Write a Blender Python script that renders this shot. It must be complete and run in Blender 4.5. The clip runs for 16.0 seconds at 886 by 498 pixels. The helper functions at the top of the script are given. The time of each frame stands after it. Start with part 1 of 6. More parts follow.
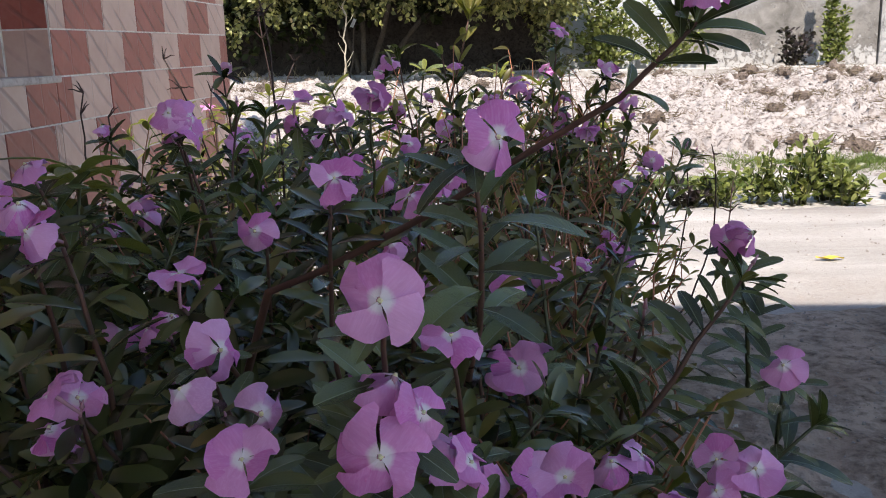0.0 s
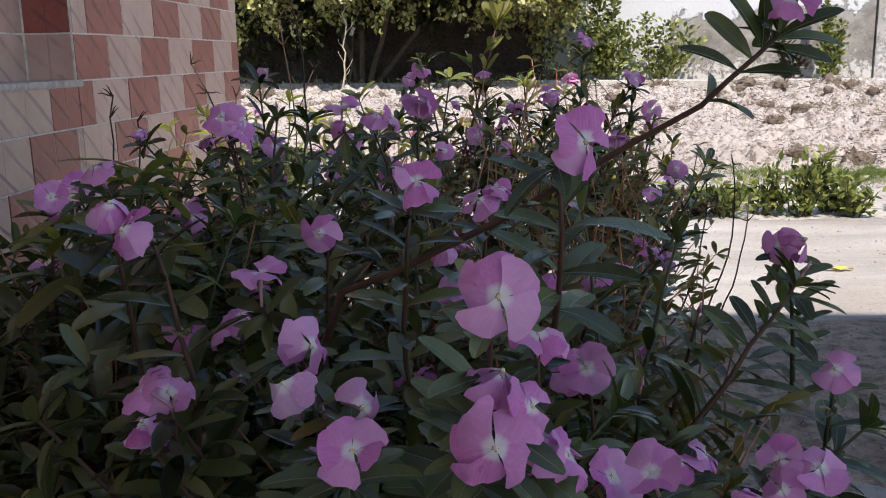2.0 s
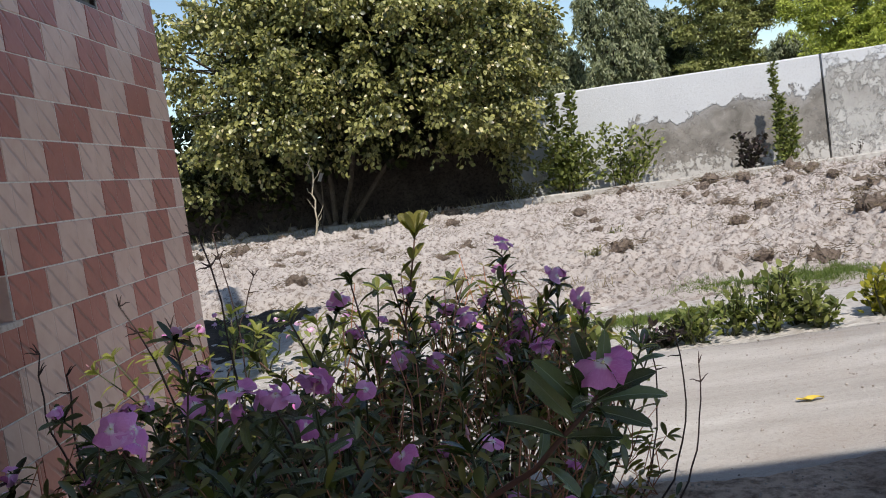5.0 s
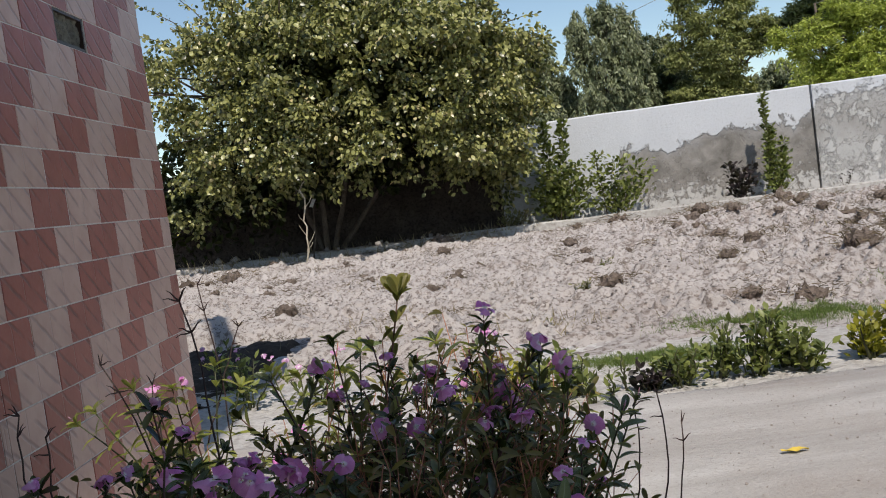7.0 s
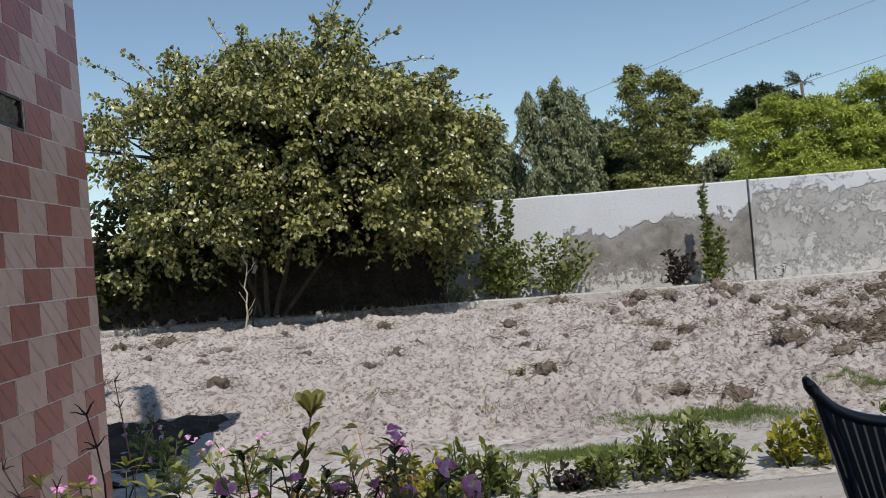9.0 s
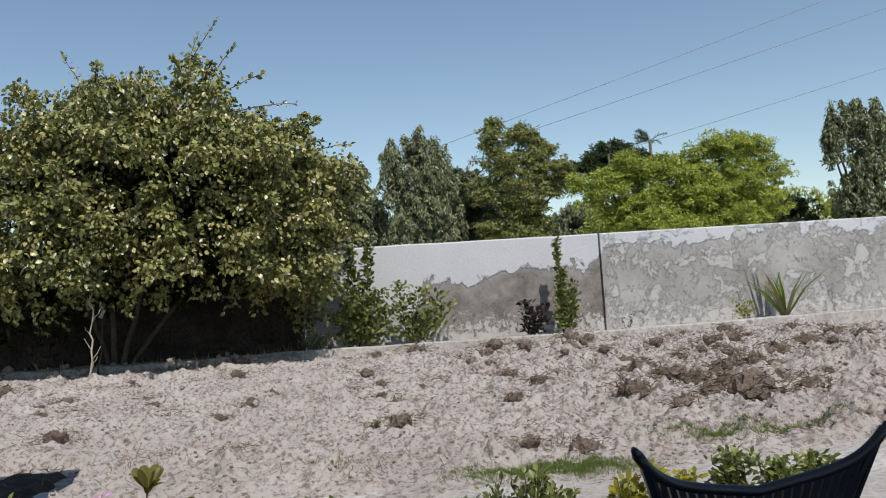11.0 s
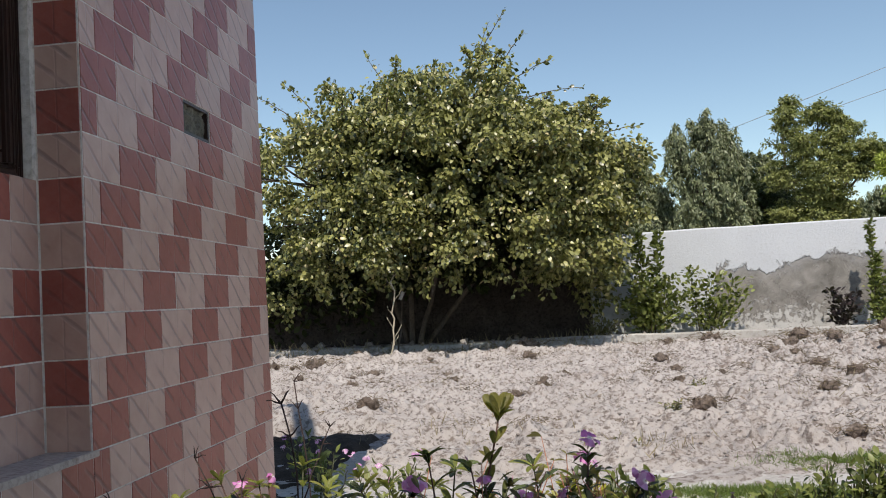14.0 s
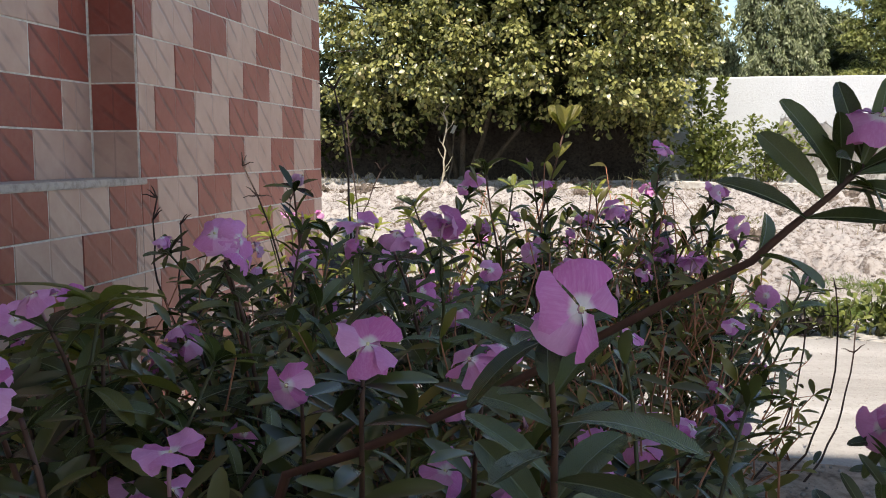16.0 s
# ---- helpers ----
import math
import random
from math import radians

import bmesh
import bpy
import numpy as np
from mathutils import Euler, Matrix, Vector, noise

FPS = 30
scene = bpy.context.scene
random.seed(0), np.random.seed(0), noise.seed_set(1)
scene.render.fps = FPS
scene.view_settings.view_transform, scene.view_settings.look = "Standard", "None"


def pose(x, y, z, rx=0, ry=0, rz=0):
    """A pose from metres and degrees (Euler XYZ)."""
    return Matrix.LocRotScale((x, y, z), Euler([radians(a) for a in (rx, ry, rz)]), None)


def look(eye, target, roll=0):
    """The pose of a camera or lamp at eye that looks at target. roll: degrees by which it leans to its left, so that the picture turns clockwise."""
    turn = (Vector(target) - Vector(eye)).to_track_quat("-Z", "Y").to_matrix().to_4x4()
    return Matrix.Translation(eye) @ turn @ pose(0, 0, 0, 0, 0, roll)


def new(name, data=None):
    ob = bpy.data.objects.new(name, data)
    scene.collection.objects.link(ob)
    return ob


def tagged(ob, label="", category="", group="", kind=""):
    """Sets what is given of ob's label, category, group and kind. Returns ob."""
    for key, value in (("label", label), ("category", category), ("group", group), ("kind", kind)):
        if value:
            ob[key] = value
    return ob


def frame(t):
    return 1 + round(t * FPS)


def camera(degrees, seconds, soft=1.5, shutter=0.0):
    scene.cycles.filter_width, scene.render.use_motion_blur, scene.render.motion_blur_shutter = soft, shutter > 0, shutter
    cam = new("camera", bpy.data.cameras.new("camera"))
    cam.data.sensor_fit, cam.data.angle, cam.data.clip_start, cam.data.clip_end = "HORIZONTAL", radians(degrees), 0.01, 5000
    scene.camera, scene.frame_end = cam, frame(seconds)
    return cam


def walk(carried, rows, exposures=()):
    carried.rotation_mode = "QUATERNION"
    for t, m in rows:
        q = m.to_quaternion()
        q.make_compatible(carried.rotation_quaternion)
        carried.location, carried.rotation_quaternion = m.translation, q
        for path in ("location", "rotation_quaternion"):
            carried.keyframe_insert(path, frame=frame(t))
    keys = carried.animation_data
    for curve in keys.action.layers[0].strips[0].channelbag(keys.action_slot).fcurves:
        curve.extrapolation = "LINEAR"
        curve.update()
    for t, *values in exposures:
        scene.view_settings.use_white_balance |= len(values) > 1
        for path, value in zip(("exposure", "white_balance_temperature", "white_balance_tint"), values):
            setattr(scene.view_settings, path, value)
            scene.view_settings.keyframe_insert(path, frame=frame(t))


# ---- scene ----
# camera: lens and path
cam = camera(52.4, 16.0, soft=1.0)
PATH = [
    (0.0, 0.9526, -2.2805, 0.5662, 77.365, 1.760, 3.580),
    (0.5, 0.9749, -2.3032, 0.6139, 77.684, 2.323, 3.153),
    (1.0, 0.9604, -2.3151, 0.6239, 77.612, 2.337, 2.998),
    (1.5, 0.9181, -2.3048, 0.5853, 77.311, 1.687, 3.084),
    (2.0, 0.8994, -2.2992, 0.5664, 77.909, 1.118, 3.247),
    (2.5, 0.9109, -2.2843, 0.5586, 78.602, 1.311, 3.594),
    (3.0, 0.9534, -2.2628, 0.5737, 79.051, 1.824, 3.471),
    (3.5, 0.9724, -2.2540, 0.5847, 79.692, 2.844, 2.929),
    (4.0, 0.9790, -2.2503, 0.6127, 80.585, 4.413, 2.689),
    (4.5, 0.9925, -2.2503, 0.6653, 83.428, 6.481, 1.972),
    (5.0, 1.0069, -2.2577, 0.7082, 85.273, 8.349, 1.661),
    (5.2, 1.0112, -2.2546, 0.7193, 85.454, 8.683, 1.576),
    (7.3, 1.0378, -2.2559, 0.7866, 86.854, 7.490, 1.062),
    (7.5, 1.0413, -2.2569, 0.7962, 87.087, 7.025, 1.080),
    (8.0, 1.0544, -2.2581, 0.8245, 88.112, 5.762, 0.649),
    (8.5, 1.0745, -2.2682, 0.8393, 89.435, 5.176, -0.820),
    (9.0, 1.0894, -2.2824, 0.8619, 90.510, 4.889, -2.139),
    (9.5, 1.1120, -2.2994, 0.8812, 91.566, 4.264, -4.407),
    (9.7, 1.1224, -2.3038, 0.8851, 91.671, 3.977, -5.212),
    (10.8, 1.1170, -2.3100, 0.9050, 92.600, 4.000, -11.000),
    (11.8, 1.1066, -2.3283, 0.9259, 93.036, 4.020, -7.180),
    (12.0, 1.1071, -2.2936, 0.9088, 93.485, 3.912, -3.119),
    (12.5, 1.0659, -2.2739, 0.9046, 93.798, 3.675, 2.167),
    (13.0, 1.0693, -2.2809, 0.8833, 94.051, 3.926, 4.189),
    (13.5, 1.0321, -2.2603, 0.8860, 93.523, 3.458, 5.173),
    (14.0, 0.9955, -2.2344, 0.8111, 93.295, 3.343, 6.688),
    (14.5, 0.9836, -2.2237, 0.7482, 90.131, 2.868, 7.698),
    (15.0, 0.9729, -2.1918, 0.6764, 86.958, 1.913, 8.512),
    (15.5, 0.9775, -2.1558, 0.6300, 84.988, 0.845, 9.064),
    (16.0, 0.9570, -2.1465, 0.5797, 83.989, 0.134, 9.860),
]
EXPOSURES = [(0.0, 0.98, 7000, 13), (0.5, 0.72, 7000, 13), (2.0, 0.80, 7050, 13), (2.6, 0.88, 7050, 13), (3.1, 0.82, 7050, 12), (3.5, 0.68, 7100, 12), (4.2, 0.52, 7000, 11), (5.0, 0.30, 6900, 10), (7.5, 0.05, 6850, 10), (9.0, -0.06, 6750, 9), (12.2, -0.01, 6850, 10), (13.5, 0.16, 6900, 10), (14.5, 0.27, 7000, 9), (15.3, 0.56, 7200, 10), (16.0, 0.80, 7350, 10)]
walk(cam, [(t, pose(x, y, z, rx, ry, rz)) for t, x, y, z, rx, ry, rz in PATH], EXPOSURES)

# ---- world, sun ----
SUN = Vector((0.13, -0.68, 1.0)).normalized()
world = bpy.data.worlds.new("sky")
scene.world = world
world.use_nodes = True
wn = world.node_tree
sky = wn.nodes.new("ShaderNodeTexSky")
sky.sky_type = "NISHITA"
sky.sun_disc = False
sky.sun_elevation = math.asin(SUN.z)
sky.sun_rotation = math.pi - math.atan2(SUN.x, -SUN.y)
sky.altitude, sky.air_density, sky.dust_density, sky.ozone_density = 100, 0.95, 0.12, 0.6
wn.nodes["Background"].inputs["Strength"].default_value = 0.123
clear = wn.nodes.new("ShaderNodeMix")
clear.data_type, clear.blend_type = "RGBA", "MULTIPLY"
clear.inputs[0].default_value = 1.0
clear.inputs[7].default_value = (0.965, 1.005, 1.0, 1)
wn.links.new(sky.outputs[0], clear.inputs[6])
wn.links.new(clear.outputs[2], wn.nodes["Background"].inputs[0])
lamp = bpy.data.lights.new("sun", "SUN")
lamp.energy, lamp.angle, lamp.color = 4.0, radians(0.55), (1.0, 0.95, 0.88)
sun = new("sun", lamp)
sun.matrix_world = look(SUN * 30, (0, 0, 0))


# ---- materials ----
def nodes_of(name):
    m = bpy.data.materials.new(name)
    m.use_nodes = True
    return m, m.node_tree.nodes, m.node_tree.links, m.node_tree.nodes["Principled BSDF"]


def noise_node(n, l, vec, scale, detail=4.0, rough=0.55, dist=0.0):
    t = n.new("ShaderNodeTexNoise")
    t.inputs["Scale"].default_value, t.inputs["Detail"].default_value = scale, detail
    t.inputs["Roughness"].default_value, t.inputs["Distortion"].default_value = rough, dist
    l.new(vec, t.inputs["Vector"])
    return t.outputs["Fac"]


def ramp(n, l, fac, stops, interp="LINEAR"):
    r = n.new("ShaderNodeValToRGB")
    r.color_ramp.interpolation = interp
    e = r.color_ramp.elements
    while len(e) < len(stops):
        e.new(0.5)
    for k, (p, c) in enumerate(stops):
        e[k].position = p
        e[k].color = (*c, 1) if len(c) == 3 else c
    l.new(fac, r.inputs[0])
    return r.outputs[0]


def mixc(n, l, fac, a, b, kind="MIX"):
    m = n.new("ShaderNodeMix")
    m.data_type, m.blend_type = "RGBA", kind
    for s, v in ((m.inputs[0], fac), (m.inputs[6], a), (m.inputs[7], b)):
        if isinstance(v, (int, float)):
            s.default_value = v
        elif isinstance(v, tuple):
            s.default_value = (*v, 1)
        else:
            l.new(v, s)
    return m.outputs[2]


def mathn(n, l, op, a, b=None, c=None):
    m = n.new("ShaderNodeMath")
    m.operation = op
    for s, v in zip(m.inputs, (a, b, c)):
        if v is None:
            continue
        if isinstance(v, (int, float)):
            s.default_value = v
        else:
            l.new(v, s)
    return m.outputs[0]


def bump(n, l, bsdf, height, strength=0.4, dist=0.01):
    b = n.new("ShaderNodeBump")
    b.inputs["Strength"].default_value, b.inputs["Distance"].default_value = strength, dist
    l.new(height, b.inputs["Height"])
    l.new(b.outputs[0], bsdf.inputs["Normal"])


def coords(n, kind="Object"):
    return n.new("ShaderNodeTexCoord").outputs[kind]


def rough_mat(name, c1, c2, c3, scale, fine, rough=0.9, strength=0.5, dist=0.01, spec=0.3):
    """A matt surface: c1 to c2 in large patches, c3 as fine speckle."""
    m, n, l, b = nodes_of(name)
    v = coords(n)
    big = noise_node(n, l, v, scale, 5, 0.6)
    small = noise_node(n, l, v, fine, 6, 0.65)
    c = ramp(n, l, big, [(0.32, c1), (0.68, c2)])
    c = mixc(n, l, ramp(n, l, small, [(0.45, (0, 0, 0)), (0.72, (1, 1, 1))]), c, c3)
    l.new(c, b.inputs["Base Color"])
    b.inputs["Roughness"].default_value = rough
    b.inputs["Specular IOR Level"].default_value = spec
    bump(n, l, b, mathn(n, l, "ADD", small, big), strength, dist)
    return m


def leaf_mat(name, dark, light, extra, rough=0.4, glow=0.25, per="island", vein=False, spec=0.4):
    """Leaf skin: colour varies leaf by leaf, light shines through a little."""
    m, n, l, b = nodes_of(name)
    if per == "island":
        rnd = n.new("ShaderNodeNewGeometry").outputs["Random Per Island"]
    else:
        rnd = n.new("ShaderNodeObjectInfo").outputs["Random"]
    v = coords(n)
    mott = noise_node(n, l, v, 60.0 if per != "island" else 9.0, 3)
    c = ramp(n, l, rnd, [(0.0, dark), (0.25, tuple(0.7 * a + 0.3 * b for a, b in zip(dark, light))), (0.75, light), (0.94, light), (1.0, extra)])
    c = mixc(n, l, mathn(n, l, "MULTIPLY", mott, 0.55), c, tuple(0.5 * x for x in dark))
    l.new(c, b.inputs["Base Color"])
    b.inputs["Roughness"].default_value = rough
    b.inputs["Specular IOR Level"].default_value = spec
    if vein:
        w = n.new("ShaderNodeTexWave")
        w.bands_direction = "Y"
        w.inputs["Scale"].default_value, w.inputs["Distortion"].default_value = 32.0, 1.2
        l.new(v, w.inputs["Vector"])
        c = mixc(n, l, mathn(n, l, "MULTIPLY", w.outputs["Fac"], 0.2), c, tuple(1.4 * x for x in light))
        l.new(c, b.inputs["Base Color"])
        bump(n, l, b, w.outputs["Fac"], 0.4, 0.0015)
    tr = n.new("ShaderNodeBsdfTranslucent")
    l.new(mixc(n, l, 0.5, c, (0.25, 0.32, 0.03)), tr.inputs["Color"])
    mx = n.new("ShaderNodeMixShader")
    mx.inputs[0].default_value = glow
    l.new(b.outputs[0], mx.inputs[1])
    l.new(tr.outputs[0], mx.inputs[2])
    l.new(mx.outputs[0], n["Material Output"].inputs["Surface"])
    return m


def plain(name, c, rough=0.5, metal=0.0, spec=0.5, vary=0.2, scale=20.0):
    m, n, l, b = nodes_of(name)
    f = noise_node(n, l, coords(n), scale, 4)
    l.new(mixc(n, l, f, tuple(x * (1 - vary) for x in c), tuple(min(1, x * (1 + vary)) for x in c)), b.inputs["Base Color"])
    b.inputs["Roughness"].default_value, b.inputs["Metallic"].default_value = rough, metal
    b.inputs["Specular IOR Level"].default_value = spec
    return m


def tile_mat(name, c1, c2, line):
    """Glazed tile: clouded glaze with slanting veins and a mould line across the middle."""
    m, n, l, b = nodes_of(name)
    v = coords(n)
    rnd = n.new("ShaderNodeObjectInfo").outputs["Random"]
    shift = n.new("ShaderNodeVectorMath")
    l.new(v, shift.inputs[0])
    comb = n.new("ShaderNodeCombineXYZ")
    l.new(mathn(n, l, "MULTIPLY", rnd, 3.0), comb.inputs[0])
    l.new(comb.outputs[0], shift.inputs[1])
    cloud = noise_node(n, l, shift.outputs[0], 14.0, 4, 0.6)
    sep = n.new("ShaderNodeSeparateXYZ")
    l.new(v, sep.inputs[0])
    wob = mathn(n, l, "MULTIPLY", noise_node(n, l, shift.outputs[0], 25.0, 3), 0.012)
    # slanting veins, three to a tile
    d = mathn(n, l, "ADD", mathn(n, l, "MULTIPLY", sep.outputs[1], 0.8), sep.outputs[2])
    d = mathn(n, l, "ADD", d, wob)
    saw = mathn(n, l, "PINGPONG", mathn(n, l, "ADD", d, 0.02), 0.034)
    vein = ramp(n, l, mathn(n, l, "MULTIPLY", saw, 30.0), [(0.0, (1, 1, 1)), (0.12, (0.7, 0.7, 0.7)), (0.26, (0, 0, 0))])
    vein = mixc(n, l, ramp(n, l, noise_node(n, l, shift.outputs[0], 11.0, 2), [(0.38, (0, 0, 0)), (0.56, (1, 1, 1))]), (0.0, 0.0, 0.0), vein)
    mid = ramp(n, l, mathn(n, l, "MULTIPLY", mathn(n, l, "ABSOLUTE", mathn(n, l, "ADD", sep.outputs[1], mathn(n, l, "MULTIPLY", wob, 0.3))), 100.0), [(0.10, (0.4, 0.4, 0.4)), (0.3, (0, 0, 0))])
    lines = mixc(n, l, 1.0, vein, mid, "LIGHTEN")
    c = ramp(n, l, cloud, [(0.3, c1), (0.7, c2)])
    c = mixc(n, l, mathn(n, l, "MULTIPLY", rnd, 0.25), c, tuple(0.75 * x for x in c1))
    c = mixc(n, l, mathn(n, l, "MULTIPLY", lines, 0.85), c, line)
    dust = noise_node(n, l, v, 90.0, 4)
    c = mixc(n, l, mathn(n, l, "MULTIPLY", dust, 0.12), c, (0.5, 0.44, 0.4))
    l.new(c, b.inputs["Base Color"])
    b.inputs["Roughness"].default_value = 0.3
    b.inputs["Specular IOR Level"].default_value = 0.35
    bump(n, l, b, mathn(n, l, "SUBTRACT", mathn(n, l, "MULTIPLY", cloud, 0.8), lines), 0.5, 0.003)
    return m


def wall_mat():
    """Cement render: smooth and pale above, fallen away to brown below, map-like flaking past the joint."""
    m, n, l, b = nodes_of("cement_render")
    v = coords(n)
    sep = n.new("ShaderNodeSeparateXYZ")
    l.new(v, sep.inputs[0])
    x, z = sep.outputs[0], sep.outputs[2]
    big = noise_node(n, l, v, 0.9, 6, 0.6)
    med = noise_node(n, l, v, 4.0, 8, 0.65, 0.6)
    fine = noise_node(n, l, v, 30.0, 6, 0.7)
    flake = noise_node(n, l, v, 3.6, 12, 0.72, 0.35)
    tenth = mathn(n, l, "MULTIPLY", x, 0.1)
    second = ramp(n, l, tenth, [(0.621, (0, 0, 0)), (0.623, (1, 1, 1))])
    pale = mixc(n, l, big, (0.44, 0.455, 0.49), (0.60, 0.615, 0.65))
    brown = mixc(n, l, ramp(n, l, med, [(0.3, (0, 0, 0)), (0.7, (1, 1, 1))]), (0.12, 0.11, 0.10), (0.31, 0.29, 0.27))
    grey = mixc(n, l, ramp(n, l, big, [(0.4, (0, 0, 0)), (0.6, (1, 1, 1))]), mixc(n, l, med, (0.22, 0.21, 0.2), (0.34, 0.33, 0.32)), mixc(n, l, med, (0.34, 0.335, 0.33), (0.46, 0.455, 0.45)))
    # edge of the fallen render: low on the first panel, near the top past the joint
    edge = mathn(n, l, "ADD", mathn(n, l, "MULTIPLY", big, 0.7), mathn(n, l, "MULTIPLY", flake, 0.75))
    top = mathn(n, l, "ADD", -0.1, mathn(n, l, "MULTIPLY", ramp(n, l, tenth, [(0.325, (0, 0, 0)), (0.34, (0.70, 0.70, 0.70)), (0.60, (0.78, 0.78, 0.78)), (0.63, (1, 1, 1))]), 1.35))
    lvl = mathn(n, l, "SUBTRACT", mathn(n, l, "ADD", top, edge), mathn(n, l, "ADD", z, 0.42))
    worn = ramp(n, l, lvl, [(0.10, (0, 0, 0)), (0.135, (0.8, 0.8, 0.8)), (0.3, (1, 1, 1))])
    lip = ramp(n, l, lvl, [(0.08, (0, 0, 0)), (0.105, (1, 1, 1)), (0.125, (0, 0, 0))])
    # islands of pale skin left on the second panel, with dark lifted edges
    island = ramp(n, l, flake, [(0.53, (0, 0, 0)), (0.56, (0.85, 0.85, 0.85))])
    rim = ramp(n, l, flake, [(0.50, (0, 0, 0)), (0.52, (1, 1, 1)), (0.535, (0, 0, 0))])
    under = mixc(n, l, second, brown, mixc(n, l, island, grey, mixc(n, l, fine, (0.40, 0.395, 0.39), (0.52, 0.515, 0.51))))
    c = mixc(n, l, worn, pale, under)
    c = mixc(n, l, mathn(n, l, "MULTIPLY", mathn(n, l, "MULTIPLY", rim, worn), mathn(n, l, "ADD", 0.15, mathn(n, l, "MULTIPLY", second, 0.3))), c, (0.10, 0.09, 0.085))
    c = mixc(n, l, mathn(n, l, "MULTIPLY", lip, 0.35), c, (0.2, 0.19, 0.18))
    # white flaking salts, thickest near the ground
    fl = mathn(n, l, "ADD", noise_node(n, l, v, 10.0, 9, 0.75, 0.3), mathn(n, l, "MULTIPLY", ramp(n, l, z, [(0.2, (1, 1, 1)), (0.62, (0, 0, 0))]), 0.17))
    salt = ramp(n, l, fl, [(0.58, (0, 0, 0)), (0.63, (1, 1, 1))])
    lowm = ramp(n, l, z, [(0.38, (0.85, 0.85, 0.85)), (0.8, (0.12, 0.12, 0.12))])
    salt = mathn(n, l, "MULTIPLY", salt, mathn(n, l, "MAXIMUM", lowm, mathn(n, l, "MULTIPLY", worn, 0.4)))
    c = mixc(n, l, mathn(n, l, "MULTIPLY", salt, 0.75), c, (0.58, 0.57, 0.56))
    crack = n.new("ShaderNodeTexVoronoi")
    crack.feature = "DISTANCE_TO_EDGE"
    crack.inputs["Scale"].default_value = 1.6
    jig = n.new("ShaderNodeVectorMath")
    l.new(v, jig.inputs[0])
    jc = n.new("ShaderNodeCombineXYZ")
    l.new(med, jc.inputs[0]), l.new(flake, jc.inputs[2])
    l.new(jc.outputs[0], jig.inputs[1])
    l.new(jig.outputs[0], crack.inputs["Vector"])
    ck = ramp(n, l, crack.outputs[0], [(0.0, (1, 1, 1)), (0.014, (0, 0, 0))])
    c = mixc(n, l, mathn(n, l, "MULTIPLY", mathn(n, l, "MULTIPLY", ck, worn), 0.8), c, (0.06, 0.05, 0.045))
    c = mixc(n, l, ramp(n, l, fine, [(0.5, (0, 0, 0)), (0.8, (0.4, 0.4, 0.4))]), c, (0.24, 0.23, 0.22))
    l.new(c, b.inputs["Base Color"])
    b.inputs["Roughness"].default_value = 0.92
    h = mathn(n, l, "ADD", mathn(n, l, "MULTIPLY", fine, 0.35), mathn(n, l, "SUBTRACT", mathn(n, l, "ADD", mathn(n, l, "MULTIPLY", salt, 0.5), mathn(n, l, "MULTIPLY", mathn(n, l, "MULTIPLY", island, second), 0.7)), worn))
    bump(n, l, b, h, 0.8, 0.025)
    return m


def petal_mat(name, deep, pale):
    """Pink petal with a white eye round the throat."""
    m, n, l, b = nodes_of(name)
    v = coords(n)
    ln = n.new("ShaderNodeVectorMath")
    ln.operation = "LENGTH"
    l.new(v, ln.inputs[0])
    r = mathn(n, l, "ADD", mathn(n, l, "MULTIPLY", ln.outputs["Value"], 40.0), mathn(n, l, "MULTIPLY", noise_node(n, l, v, 260.0, 3), 0.10))
    rnd = n.new("ShaderNodeObjectInfo").outputs["Random"]
    body = mixc(n, l, rnd, deep, pale)
    body = mixc(n, l, mathn(n, l, "MULTIPLY", noise_node(n, l, v, 120.0, 4), 0.35), body, tuple(0.6 * c for c in deep))
    mp = n.new("ShaderNodeMapping")
    mp.inputs["Scale"].default_value = (1.0, 0.08, 1.0)
    l.new(v, mp.inputs["Vector"])
    fib = noise_node(n, l, mp.outputs[0], 900.0, 4, 0.6)
    body = mixc(n, l, ramp(n, l, fib, [(0.45, (0, 0, 0)), (0.7, (0.22, 0.22, 0.22))]), body, tuple(min(1.0, 1.25 * c + 0.05) for c in pale))
    bump(n, l, b, fib, 0.35, 0.0006)
    eye = ramp(n, l, r, [(0.16, (1, 1, 1)), (0.24, (0.85, 0.85, 0.85)), (0.33, (0, 0, 0))])
    c = mixc(n, l, eye, body, (0.86, 0.80, 0.84))
    l.new(c, b.inputs["Base Color"])
    b.inputs["Roughness"].default_value = 0.6
    b.inputs["Specular IOR Level"].default_value = 0.25
    tr = n.new("ShaderNodeBsdfTranslucent")
    l.new(c, tr.inputs["Color"])
    mx = n.new("ShaderNodeMixShader")
    mx.inputs[0].default_value = 0.3
    l.new(b.outputs[0], mx.inputs[1])
    l.new(tr.outputs[0], mx.inputs[2])
    l.new(mx.outputs[0], n["Material Output"].inputs["Surface"])
    return m


